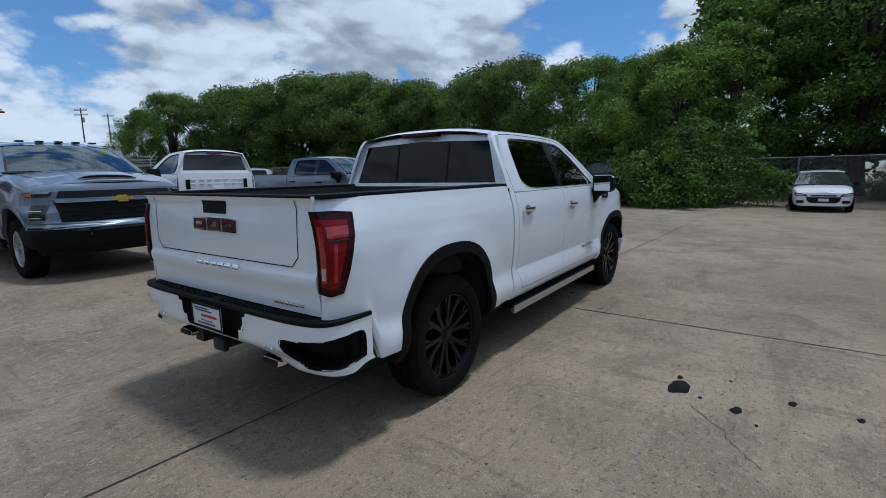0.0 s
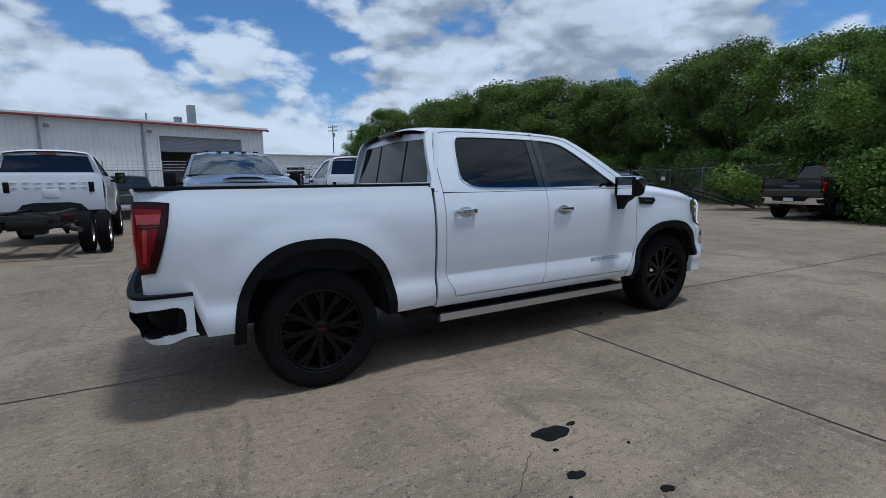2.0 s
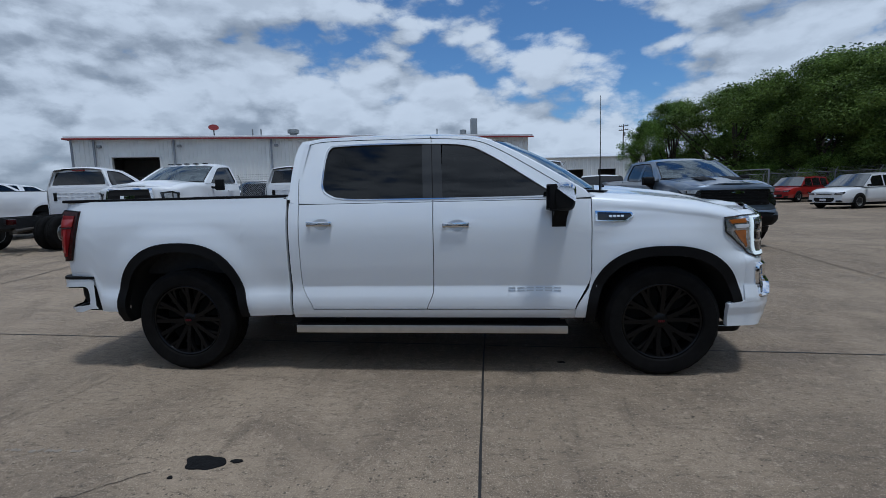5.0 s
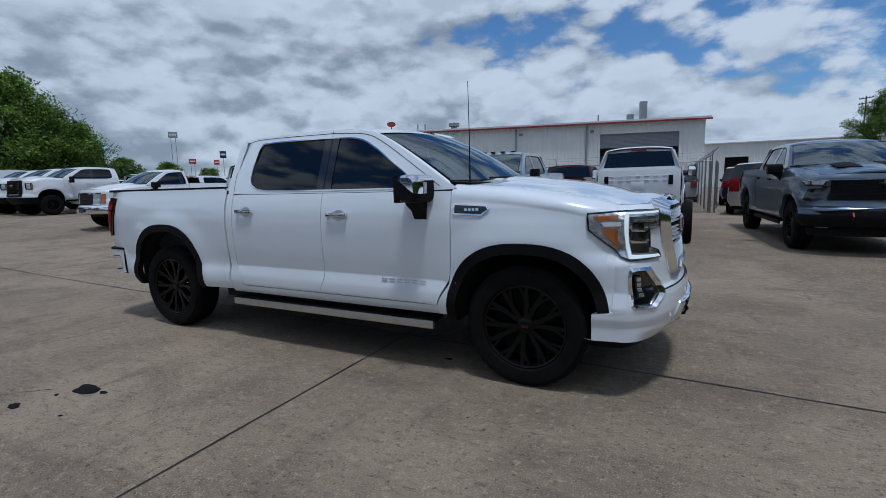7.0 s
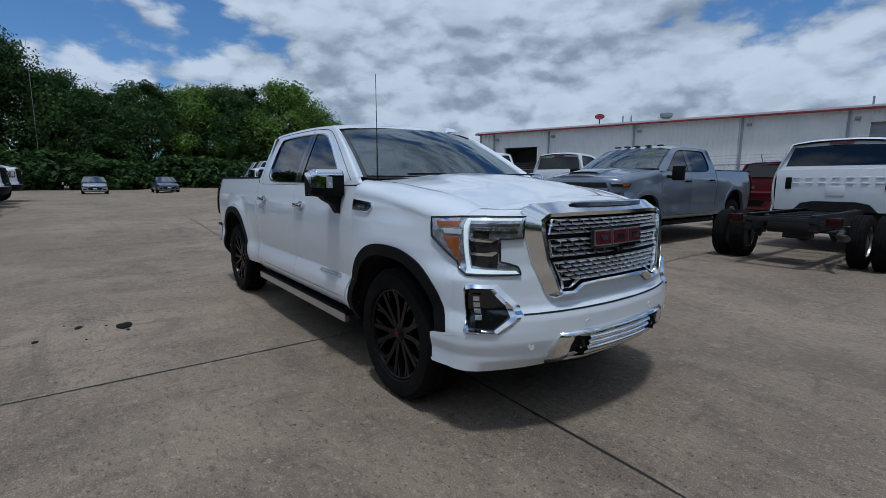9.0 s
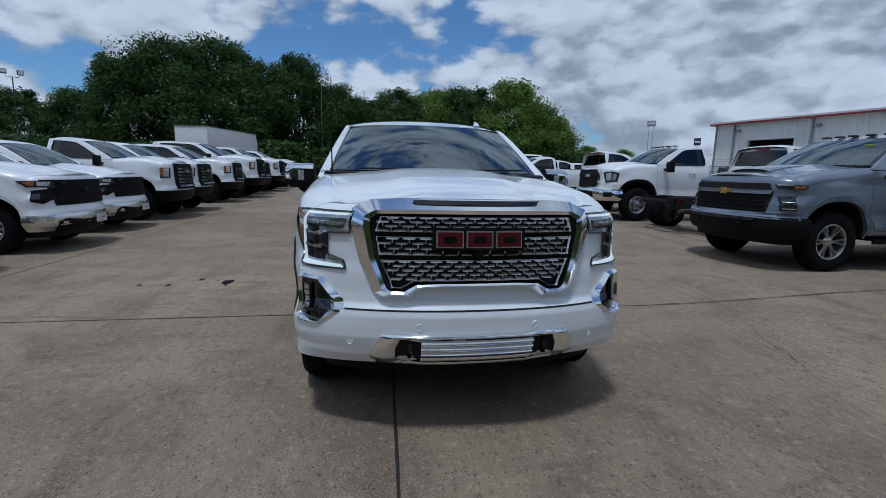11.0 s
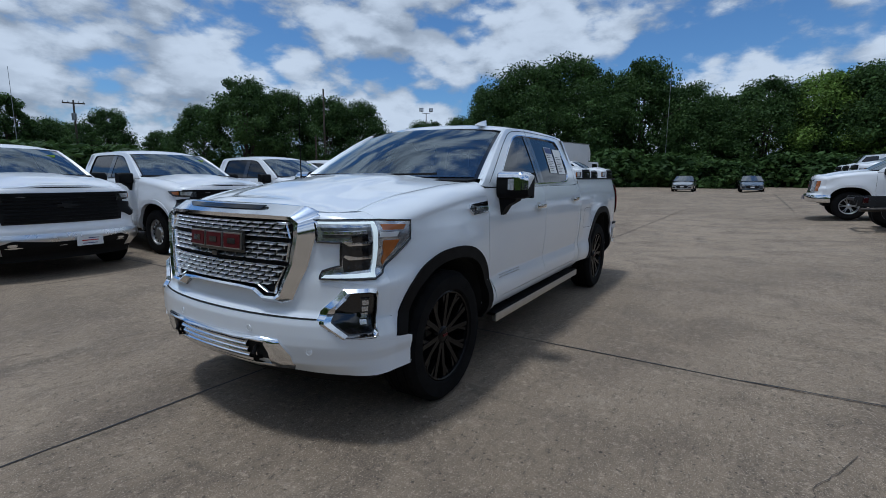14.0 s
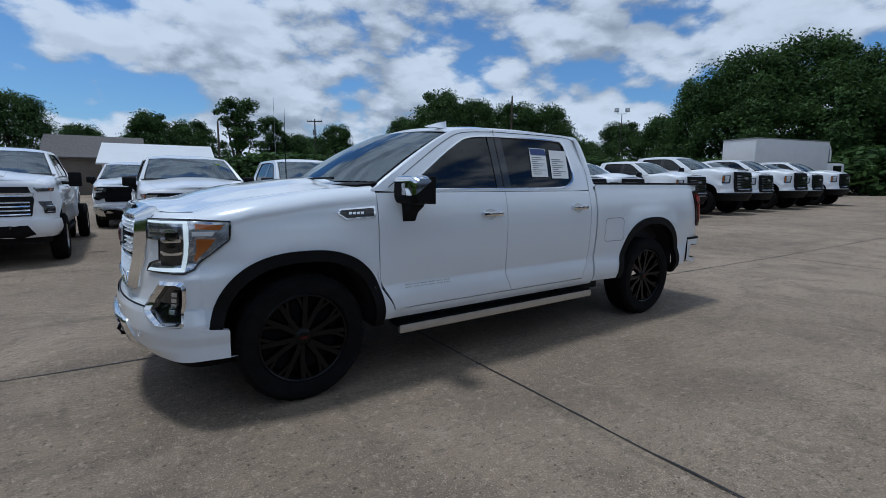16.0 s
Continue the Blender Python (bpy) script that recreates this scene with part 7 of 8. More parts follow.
# the row that faces +y
work = pickup(dict(name="work_pickup", label="white crew-cab work pickup with black grille and chrome bumper", group="row of white work pickups", paint=WHITE, front="work", style="steel", rad=.40,
                   moulding=False, steps=False, sticker=True))
front_axle(work, 3.42, -6.35, 90)
for x, y, h in ((.86, -6.3, 90), (-2.12, -6.25, 90.5), (-4.75, -6.6, 90), (4.3, -12.9, 88)):
    a = radians(h)
    copy_thing(work, pose(x - 3.745 * math.cos(a), y - 3.745 * math.sin(a), 0, 0, 0, h))
heavy = pickup(dict(name="heavy_duty_pickup", label="white heavy-duty crew-cab dually with chrome barred grille", paint=WHITE, front="hd", bright=True, dual=True, rad=.40, tw=.24, lift=.07, hood_up=.06,
                    tow_mirrors=True, moulding=False, scoop=True, plate=True))
front_axle(heavy, 6.52, -6.75, 90)
md = pickup(dict(name="medium_duty_truck", label="white regular-cab medium-duty truck with tall black grille", group="medium-duty trucks", paint=WHITE, front="md", bed="none", cab="regular", dual=True, dual_style="dual_black", rad=.43, tw=.24,
                 lift=.20, hood_up=.10, tow_mirrors=True, moulding=False, steps=False, tail=-2.2, rear_axle=-.4))
front_axle(md, -7.4, -6.4, 90)
for x, y, k in ((-9.6, -6.5, 1.0), (-19.5, -6.5, 1.1), (-25.6, -6.5, 1.12)):
    copy_thing(md, pose(x, y - 3.745 * k, ground_z(x, y), 0, 0, 90) @ Matrix.Diagonal((k, k, k, 1)))
md_crew = pickup(dict(name="medium_duty_truck", label="white crew-cab medium-duty chassis truck with tall black grille", group="medium-duty trucks", paint=WHITE, front="md", bed="none", cab="crew", dual=True, dual_style="dual_black", rad=.43, tw=.24,
                      lift=.20, hood_up=.10, tow_mirrors=True, moulding=False, steps=False, tail=-2.6, rear_axle=-.9))
front_axle(md_crew, -13.6, -6.5, 90, 1.05)
for x, y, h in ((-16.6, -6.5, 90), (-22.6, -6.5, 90), (-28.7, -6.5, 90), (-25.0, 8.6, -90), (-27.9, 8.7, -90), (-30.8, 8.8, -90)):
    a = radians(h)
    copy_thing(md_crew, pose(x, y - 3.745 * 1.12 * math.sin(a), ground_z(x, y), 0, 0, h) @ Matrix.Diagonal((1.12, 1.12, 1.12, 1)))

# the row that faces -y, and bare chassis that face away
grey_hd = pickup(dict(name="heavy_duty_pickup", label="slate grey heavy-duty crew-cab pickup with gold bow-tie badge", paint=GREY_PAINT, front="hd", dark_bumper=True, style="machined", rad=.41, tw=.26, lift=.05, hood_up=.0,
                      tow_mirrors=True, moulding=False, scoop=True, sticker=True, lights5=True))
front_axle(grey_hd, .38, 6.05, -90, 1.05)
chassis = pickup(dict(name="chassis_cab", label="white regular-cab chassis truck with bare black frame rails", group="bare chassis cabs", paint=WHITE, front="work", bed="none", cab="regular", dual=True, rad=.40, tw=.24,
                      lift=.15, tow_mirrors=True, moulding=False, steps=False, tail=-.95, plate=False))
at(chassis, 3.70, 6.65, 90)
for x, y, h in ((-3.1, 7.2, 90), (-8.75, 5.8, 90), (-22.5, 10.0, 92)):
    copy_thing(chassis, pose(x, y, ground_z(x, y), 0, 0, h))
ram = pickup(dict(name="chassis_pickup", label="white regular-cab pickup with chrome bumper and black wheel flares", paint=WHITE, front="ram", bed="none", cab="regular", dual=True, rad=.42, tw=.24, lift=.08, hood_up=.05, tow_mirrors=True,
                  moulding=True, steps=False, tail=-1.2, lights5=True, plate=True))
front_axle(ram, -6.05, 6.95, -90, 1.08)
old = pickup(dict(name="old_pickup", label="white older pickup with square lamps and chrome bumper", paint=WHITE, front="old", cab="regular", style="alloy", rad=.40, tw=.27, lift=.02, moulding=False, steps=False, plate=False))
front_axle(old, -12.45, 5.3, -92)
trail = pickup(dict(name="pickup_truck", label="blue-grey crew-cab pickup with black grille and black bumper", paint=BLUE_GREY, front="trail", style="black", rad=.425, tw=.28, lift=.05, moulding=False, steps=True, decal=True, badge_m=GLOSS_BLACK))
front_axle(trail, 7.35, 6.3, -86)
black = pickup(dict(name="pickup_truck", label="black crew-cab pickup with chrome rear bumper", paint=BLACK_PAINT, front="work", style="alloy", rad=.40, moulding=False, steps=True, bumper=CHROME))
at(black, 18.3, 3.75, -4)
dark_gmc = copy_thing(black, pose(-2.45, 18.6, 0, 0, 0, 92))
tagged(dark_gmc, "black crew-cab pickup parked behind a wire fence")
f150 = pickup(dict(name="pickup_truck", label="dark grey crew-cab pickup with chrome grille under the trees", paint=mat("charcoal_paint", (.03, .032, .036), .3, .3, 1.0, var=.1), front="ram", style="alloy", rad=.41, moulding=False))
front_axle(f150, 21.6, 13.4, -118)
red_ram = pickup(dict(name="pickup_truck", label="dark red crew-cab pickup seen from behind", paint=RED_PAINT, front="ram", style="alloy", rad=.41, moulding=False))
at(red_ram, .85, 13.1, 90)
red2 = copy_thing(red_ram, pose(16.9, 27.5, 0, 0, 0, -120))
tagged(red2, "dark red crew-cab pickup facing the lot")
white2 = copy_thing(work, pose(14.0, 27.0, 0, 0, 0, -125))
tagged(white2, "white crew-cab pickup behind the gate")
for x, y, h in ((-13.07, 19.38, 92), (-17.17, 19.22, 90), (-20.86, 17.5, -92), (-23.82, 17.52, 88), (-9.2, 21.0, -90), (-19.54, 12.08, 90), (-25.81, 17.42, -90), (-28.06, 15.97, 90), (-22.33, 11.63, 90), (-30.71, 16.59, -90), (-15.39, 24.34, 90)):
    o = copy_thing(work, pose(x, y, ground_z(x, y), 0, 0, h))
    tagged(o, "white crew-cab pickup in the back row", group="white pickups in the back row")
silver_crew = pickup(dict(name="pickup_truck", label="silver-grey crew-cab pickup parked beyond the chassis trucks", paint=SILVER, front="work", style="alloy", rad=.40, moulding=False))
at(silver_crew, 12.6, 18.0, 168)

at(car(dict(HATCH, name="hatchback", label="white hatchback parked nose-out by the fence", paint=WHITE)), 19.2, -4.0, 180, .9)
at(car(dict(SUV, name="sport_utility", label="white family sport utility by the trees", paint=WHITE)), 21.9, 22.1, -160)
at(car(dict(SUV, name="sport_utility", label="red sport utility by the trees", paint=BRIGHT_RED)), 24.5, 31.5, -150)
at(car(dict(SEDAN, name="saloon_car", label="silver saloon car beside a dark pickup", paint=SILVER)), 22.3, 17.8, -140)
at(car(dict(SUV, name="sport_utility", label="champagne sport utility with tall red tail lights", paint=BEIGE, tail_h=.45)), 7.35, 16.8, 80)
at(car(dict(SUV, name="sport_utility", label="black sport utility behind the wire fence", paint=BLACK_PAINT)), 3.75, 18.6, 92)
at(car(dict(SUV, name="sport_utility", label="grey sport utility beside the workshop", paint=SILVER)), 4.4, 26.5, 92)
at(car(dict(SUV, name="sport_utility", label="silver sport utility under the trees", paint=SILVER)), 19.5, 33.5, -130)
at(car(dict(SUV, name="sport_utility", label="white sport utility seen from behind", paint=WHITE)), -8.1, 18.6, 92)
at(car(dict(SEDAN, name="saloon_car", label="dark blue saloon car with a chrome grille by the trees", paint=BLUE_GREY, bright=True)), -45.25, 3.58, 2)
at(car(dict(SEDAN, name="saloon_car", label="silver saloon car with lights under the trees", paint=SILVER)), -44.51, -1.79, 0)
van = at(car(dict(VAN, name="delivery_van", label="white high-roof delivery van", paint=WHITE, cat="van")), -34.2, 10.6, -90)
tagged(van, group="delivery vans")
copy_thing(van, pose(-37.0, 10.8, ground_z(-37.0, 10.8), 0, 0, -90))

at(car(dict(SUV, name="sport_utility", label="dark blue sport utility beside the champagne one", paint=mat("navy_paint", (.012, .018, .05), .3, .3, 1.0, var=.1))), 7.4, 23.2, 84)

# the box truck
bt = thing("box_truck", "white box truck with a plain cargo body", "truck")
part("cargo_box", boxes((-3.9, 3.4, -1.25, 1.25, 1.15, 3.95), bevel=.05), mat("box_panel", (.70, .71, .72), .45, var=.08, vscale=1.5), bt)
part("box_trim", boxes((-3.93, 3.43, -1.27, 1.27, 1.05, 1.18), (-3.93, 3.43, -1.27, 1.27, 3.90, 3.97), bevel=.01), GALV, bt)
part("wind_fairing", grid(lambda u, v: Vector((3.4 + .75 * math.sin(v * math.pi / 2), (-1.1 + 2.2 * u) * (1 - .12 * v), 3.85 - 1.3 * v * v)), 8, 8, flange=(-.2, 0, 0)), WHITE, bt)
part("cab", boxes((3.5, 5.6, -1.1, 1.1, .7, 2.45), bevel=.18), WHITE, bt)
part("cab_bonnet", boxes((5.4, 6.6, -1.0, 1.0, .7, 1.55), bevel=.15), WHITE, bt)
part("windscreen", boxes((5.52, 5.63, -.92, .92, 1.6, 2.3), bevel=.03), GLOSS_BLACK, bt)
part("side_window", boxes((4.3, 5.2, -1.115, 1.115, 1.6, 2.25), bevel=.02), GLOSS_BLACK, bt)
part("grille", boxes((6.58, 6.64, -.6, .6, .85, 1.35), bevel=.02), DARK, bt)
part("underframe", boxes((-3.6, 6.2, -.5, .5, .55, 1.1)), STEEL, bt)
for x in (-2.3, 5.6):
    for s in (-1, 1):
        put_wheel(bt, x, s * .98, .45, .26, "steel")
at(bt, -44.5, -14.6, 165, 1.25)

# ---- workshop building with red eaves ----
CLAD = mat("white_metal_cladding", (.82, .83, .81), .5, var=.10, vscale=.8)
CLAD_ROOF = mat("white_metal_roof", (.68, .69, .69), .45, var=.08, vscale=.6)
RED_TRIM = mat("red_painted_eave", (.26, .03, .03), .5, var=.15, vscale=3)
SHUTTER = mat("grey_roller_shutter", (.27, .29, .32), .5, var=.1, vscale=2)
INSIDE = mat("workshop_inside", (.10, .10, .10), .9, var=.3, vscale=1)
TAN = mat("tan_siding", (.20, .17, .14), .8, var=.15, vscale=2)
SHINGLE = mat("grey_shingles", (.13, .12, .115), .9, var=.3, vscale=6)
WOOD = mat("weathered_pole_wood", (.11, .085, .065), .9, var=.35, vscale=3)


def building(name, label, cat, corner, angle, length, depth, eave, ridge, doors=(), red=True, ribs=.3, rib_m=None, pipes=()):
    """A metal shed; x runs along the front wall from its corner, y goes into the depth."""
    b = thing(name, label, cat)
    wall = rib_m or CLAD
    bm = bmesh.new()
    cuts = sorted([0, length] + [v for d in doors for v in d[:2]])

    def ribbed(x0, x1, z0, z1, y=0.0):
        n = max(1, int((x1 - x0) / ribs))
        for i in range(n):
            a, c = x0 + (x1 - x0) * i / n, x0 + (x1 - x0) * (i + 1) / n
            w = c - a
            prof = [(a, 0), (a + w * .42, 0), (a + w * .5, -.035), (a + w * .72, -.035), (a + w * .80, 0), (c, 0)]
            for (p, d), (q, e) in zip(prof, prof[1:]):
                bm.faces.new([bm.verts.new(v) for v in ((p, y + d, z0), (q, y + e, z0), (q, y + e, z1), (p, y + d, z1))])
    for a, c in zip(cuts, cuts[1:]):
        d = next((d for d in doors if abs(d[0] - a) < 1e-6), None)
        if d:
            ribbed(a, c, d[2], eave)
        else:
            ribbed(a, c, 0, eave)
    part("front_wall", bm, wall, b, sharp=0)
    part("other_walls", boxes((0, .2, .05, depth, 0, eave), (length - .2, length, .05, depth, 0, eave), (0, length, depth - .2, depth, 0, eave)), wall, b)
    for x0 in (0.0, length):
        bm = bmesh.new()
        bm.faces.new([bm.verts.new(v) for v in ((x0, 0, eave), (x0, depth, eave), (x0, depth / 2, ridge))])
        part("gable", bm, wall, b)
    bm = bmesh.new()
    for y0, z0, y1, z1 in ((-.35, eave - .02, depth / 2, ridge), (depth / 2, ridge, depth + .35, eave - .02)):
        q = [bm.verts.new(v) for v in ((-.3, y0, z0), (length + .3, y0, z0), (length + .3, y1, z1), (-.3, y1, z1))]
        q2 = [bm.verts.new(v.co + Vector((0, 0, .12))) for v in q]
        bm.faces.new(q2)
        bm.faces.new(q[::-1])
        for i in range(4):
            bm.faces.new((q[i], q[(i + 1) % 4], q2[(i + 1) % 4], q2[i]))
    part("roof", bm, CLAD_ROOF if red else (SHINGLE if rib_m is TAN else CLAD_ROOF), b)
    if red:
        part("eave_gutter", boxes((-.35, length + .35, -.47, -.355, eave - .16, eave - .04), bevel=.02), RED_TRIM, b)
        part("gable_trim", boxes((-.36, -.28, -.4, depth / 2, eave - .14, eave - .03)), RED_TRIM, b)
        part("corner_trim", boxes((-.04, .10, -.06, .10, 0, eave - .1)), SHUTTER, b)
    for i, d in enumerate(doors):
        dr = part("door_opening", boxes((d[0], d[0] + .12, -.08, .25, 0, d[2]), (d[1] - .12, d[1], -.08, .25, 0, d[2]), (d[0], d[1], -.08, .25, d[2] - .1, d[2])), CLAD, b)
        if d[3] > 0:
            k = int(d[3] / .10)
            bm = grid(lambda u, v: Vector((d[0] + .12 + (d[1] - d[0] - .24) * u, .12 + .02 * (round(v * k * 2) % 2), d[2] - .1 - d[3] * v)), 1, k * 2, flange=(0, .03, 0))
            part("roller_shutter", bm, SHUTTER, dr, "grey roller shutter, half raised")
        part("dark_interior", boxes((d[0] - 1, d[1] + 1, 4.0, 4.1, 0, d[2]), (d[0] - 1, d[1] + 1, .2, 4.1, d[2] + .05, d[2] + .15), (d[0] - 1, d[0] - .9, .2, 4.1, 0, d[2]), (d[1] + .9, d[1] + 1, .2, 4.1, 0, d[2])), INSIDE, dr)
    for x in pipes:
        part("downpipe", boxes((x - .07, x + .07, -.16, -.04, 0, eave - .15), bevel=.02), SHUTTER, b)
        part("wall_lamp", boxes((x + .25, x + .55, -.30, -.05, eave - .75, eave - .55), bevel=.04), GALV, b)
    b.matrix_basis = pose(corner[0], corner[1], 0, 0, 0, angle)
    return b


shop = building("workshop", "long white metal workshop with red eaves and roller doors", "building", (-28.6, 28.55), 15.0, 35.9, 24.0, 5.95, 7.4,
                doors=((2.6, 6.2, 4.6, 0.0), (28.1, 34.2, 5.15, 1.1)), pipes=(1.6, 7.2, 14.4, 21.6, 27.2))
part("roof_vent", boxes((32.5, 33.1, 7.0, 7.6, 6.2, 8.5), bevel=.03), GALV, shop)
part("vent_hood", lathe([(0, .32), (.9, .32), (.95, .1)], 20, axis="x", centre=(31.7, 7.4, 6.5)), GALV, shop)
part("roof_turbine", lathe([(0, .30), (.5, .30), (.55, .52), (.85, .52), (.95, .05)], 18, axis="x", centre=(15.5, 5.0, 6.3)), GALV, shop)
for x in (12.2, 12.9, 28.5):
    part("roof_pipe", lathe([(0, .06), (.8, .06), (.8, .01)], 8, axis="x", centre=(x, 4.0, 6.3)), GALV, shop)
sg = thing("roof_sign", "small red oval sign on a post above the workshop roof", "sign")
part("post", boxes((-.06, .06, -.06, .06, 0, 9.0)), STEEL, sg)
part("oval_board", lathe([(-.08, .001), (-.08, .55), (.08, .55), (.08, .001)], 28, axis="y"), RED_TRIM, sg).matrix_local = pose(0, 0, 9.15) @ Matrix.Diagonal((1, 1, .58, 1))
sg.matrix_basis = pose(-28.5, 47.5, 0, 0, 0, 30)
building("storage_shed", "low white building with a flat pale roof beyond the gate", "building", (6.5, 70), 4.0, 30, 14, 5.9, 6.7, doors=((3, 6, 4.2, 0), (8, 11, 4.2, 0), (13, 16, 4.2, 0)), red=False, ribs=.6)
building("metal_shed", "white metal shed with a pale pitched roof", "building", (5.6, -36), 180 - 4, 6.8, 9, 2.3, 3.9, red=False)
house = building("house", "grey-tan house with a dark shingle roof behind the sheds", "building", (9.4, -44), 180, 6.5, 9, 2.9, 4.9, red=False, rib_m=TAN, ribs=3.0)
cottage = building("cottage", "tan bungalow half hidden behind trees", "building", (26.5, -8), 90 - 180, 9, 8, 2.9, 4.9, red=False, rib_m=TAN, ribs=3.0)

# ---- fences ----


def fence(name, pts, h, label, arms=True, wires=True, rails=(1.0,), spacing=3.0):
    f = thing(name, label, "fence")
    for k, (a, b) in enumerate(zip(pts, pts[1:])):
        A, B = Vector((*a, 0)), Vector((*b, 0))
        L = (B - A).length
        d = (B - A) / L
        n = max(1, round(L / spacing))
        for i in range(n + 1):
            if i == n and k < len(pts) - 2:
                continue
            p = A + d * L * i / n
            part("post", tube([p, p + Vector((0, 0, h))], .03, 8), GALV, f)
            if arms:
                part("wire_arm", tube([p + Vector((0, 0, h)), p + Vector((d.y * .25, -d.x * .25, h + .3))], .015, 5), GALV, f)
        for r in rails:
            part("rail", tube([A + Vector((0, 0, h * r)), B + Vector((0, 0, h * r))], .02, 6), GALV, f)
        if arms:
            for j in range(3):
                o = Vector((d.y * .08 * (j + 1), -d.x * .08 * (j + 1), h + .1 * (j + 1)))
                part("barbed_wire", tube([A + o, B + o], .004, 4), GALV, f)
        if wires:
            bm = bmesh.new()
            st = .085
            m = int((L + h) / st)
            for s in (0, 1):
                for i in range(m):
                    x0 = i * st - (h if s == 0 else 0)
                    a0, a1 = max(0.0, x0), min(L, x0 + h)
                    if a1 <= a0:
                        continue
                    z0, z1 = (a0 - x0, a1 - x0) if s == 0 else (h - (a0 - x0), h - (a1 - x0))
                    w = .0035
                    bm.faces.new([bm.verts.new(A + d * x + Vector((0, 0, z))) for x, z in ((a0, z0 - w), (a1, z1 - w), (a1, z1 + w), (a0, z0 + w))])
            part("wire_mesh", bm, GALV, f, "chain-link mesh", sharp=0)
    return f


fence("chain_link_fence", [(-14, 15.4), (5.6, 15.9)], 2.0, "galvanised chain-link fence with barbed wire arms")
fence("gate", [(5.75, 16.1), (5.98, 19.1)], 2.0, "galvanised pipe gate standing open", arms=False, wires=False, rails=(.12, .55, 1.0), spacing=3.2)
fence("chain_link_fence", [(5.55, 16.1), (5.25, 30.0)], 2.2, "galvanised chain-link fence running back from the gate", spacing=2.3, wires=False)
fence("gate", [(12.8, 14.0), (11.0, 16.6)], 1.9, "galvanised pipe gate leaf by a post", arms=False, wires=False, rails=(.1, .55, 1.0), spacing=2.6)
fence("chain_link_fence", [(22.4, -18), (22.4, -.5)], 1.9, "old chain-link fence in front of the trees", arms=False)
fence("chain_link_fence", [(25.5, 7.5), (28.5, 16), (29.5, 27), (24.5, 40)], 2.1, "chain-link fence with barbed wire before the woods")
fence("chain_link_fence", [(-54, 17.0), (-18, 26.5)], 2.0, "chain-link fence behind the back row", arms=False)

# ---- black steel ramps ----


def ramp(x, y, heading):
    r = thing("loading_ramp", "black welded steel loading ramp on trestle legs", "ramp", "steel ramps")
    for s in (-1, 1):
        part("side_rail", boxes((-2.4, 0.3, s * .45 - .03, s * .45 + .03, .92, 1.04)), STEEL, r)
        part("sloping_rail", tube([(.3, s * .45, .98), (2.8, s * .45, .12)], .05, 6), STEEL, r)
        for xx in (-2.3, -1.1, .2):
            part("leg", boxes((xx - .04, xx + .04, s * .45 - .04, s * .45 + .04, 0, .95)), STEEL, r)
            part("brace", tube([(xx, s * .45, .1), (xx + .7, s * .45, .9)], .025, 5), STEEL, r)
    for k in range(9):
        part("rung", boxes((-2.2 + .28 * k, -2.14 + .28 * k, -.45, .45, .98, 1.03)), STEEL, r)
    r.matrix_basis = pose(x, y, 0, 0, 0, heading)
    return r


first = ramp(20.4, 9.6, -60)
copy_thing(first, pose(21.6, 11.2, 0, 0, 0, -55))
for x, y in ((18.8, 11.6), (19.9, 10.2)):
    st = thing("steel_prop", "thin leaning steel prop", "prop", "steel props")
    part("bar", tube([(0, 0, 0), (.35, .5, 1.5)], .022, 6), STEEL, st)
    part("white_tag", boxes((.28, .30, .38, .58, 1.38, 1.56)), PLATE, st)
    st.matrix_basis = pose(x, y, 0)

# ---- poles, lamps, signs ----


def power_pole(x, y, h, arms=1, heading=0.0, lamp=False, box2=False):
    p = thing("utility_pole", "weathered wooden utility pole with cross-arm", "pole", "utility poles")
    part("mast", tube([(0, 0, 0), (0, 0, h)], [.16, .10], 10), WOOD, p)
    for k in range(arms):
        part("cross_arm", boxes((-.06, .06, -1.2, 1.2, h - .45 - .9 * k, h - .30 - .9 * k)), WOOD, p)
        for yy in (-1.1, -.55, .55, 1.1):
            part("insulator", lathe([(0, .05), (.18, .06), (.22, .01)], 8, axis="x", centre=(0, yy, h - .30 - .9 * k)), GALV, p)
    if box2:
        part("transformer", lathe([(0, .01), (0, .28), (.9, .28), (.95, .01)], 14, axis="x", centre=(.35, 0, h - 2.6)), GALV, p)
    if lamp:
        part("lamp_arm", tube([(0, 0, h - 2.4), (0, 1.4, h - 2.2), (0, 2.2, h - 2.25)], .04, 6), GALV, p)
        part("lamp_head", boxes((-.12, .12, 2.1, 2.7, h - 2.35, h - 2.2), bevel=.03), GALV, p)
    p.matrix_basis = pose(x, y, 0, 0, 0, heading)
    return p


power_pole(33.4, 107.5, 15.2, 2, 40, box2=True)
power_pole(39.5, 112, 15.0, 1, 40)
power_pole(-39.2, -44.2, 12.6, 0, 120, lamp=True)
power_pole(-36.5, -43.0, 6.5, 0, 0)
power_pole(-22.0, -72, 11.0, 1, 60, box2=True)
power_pole(-6.0, -62, 8.5, 0, 0)


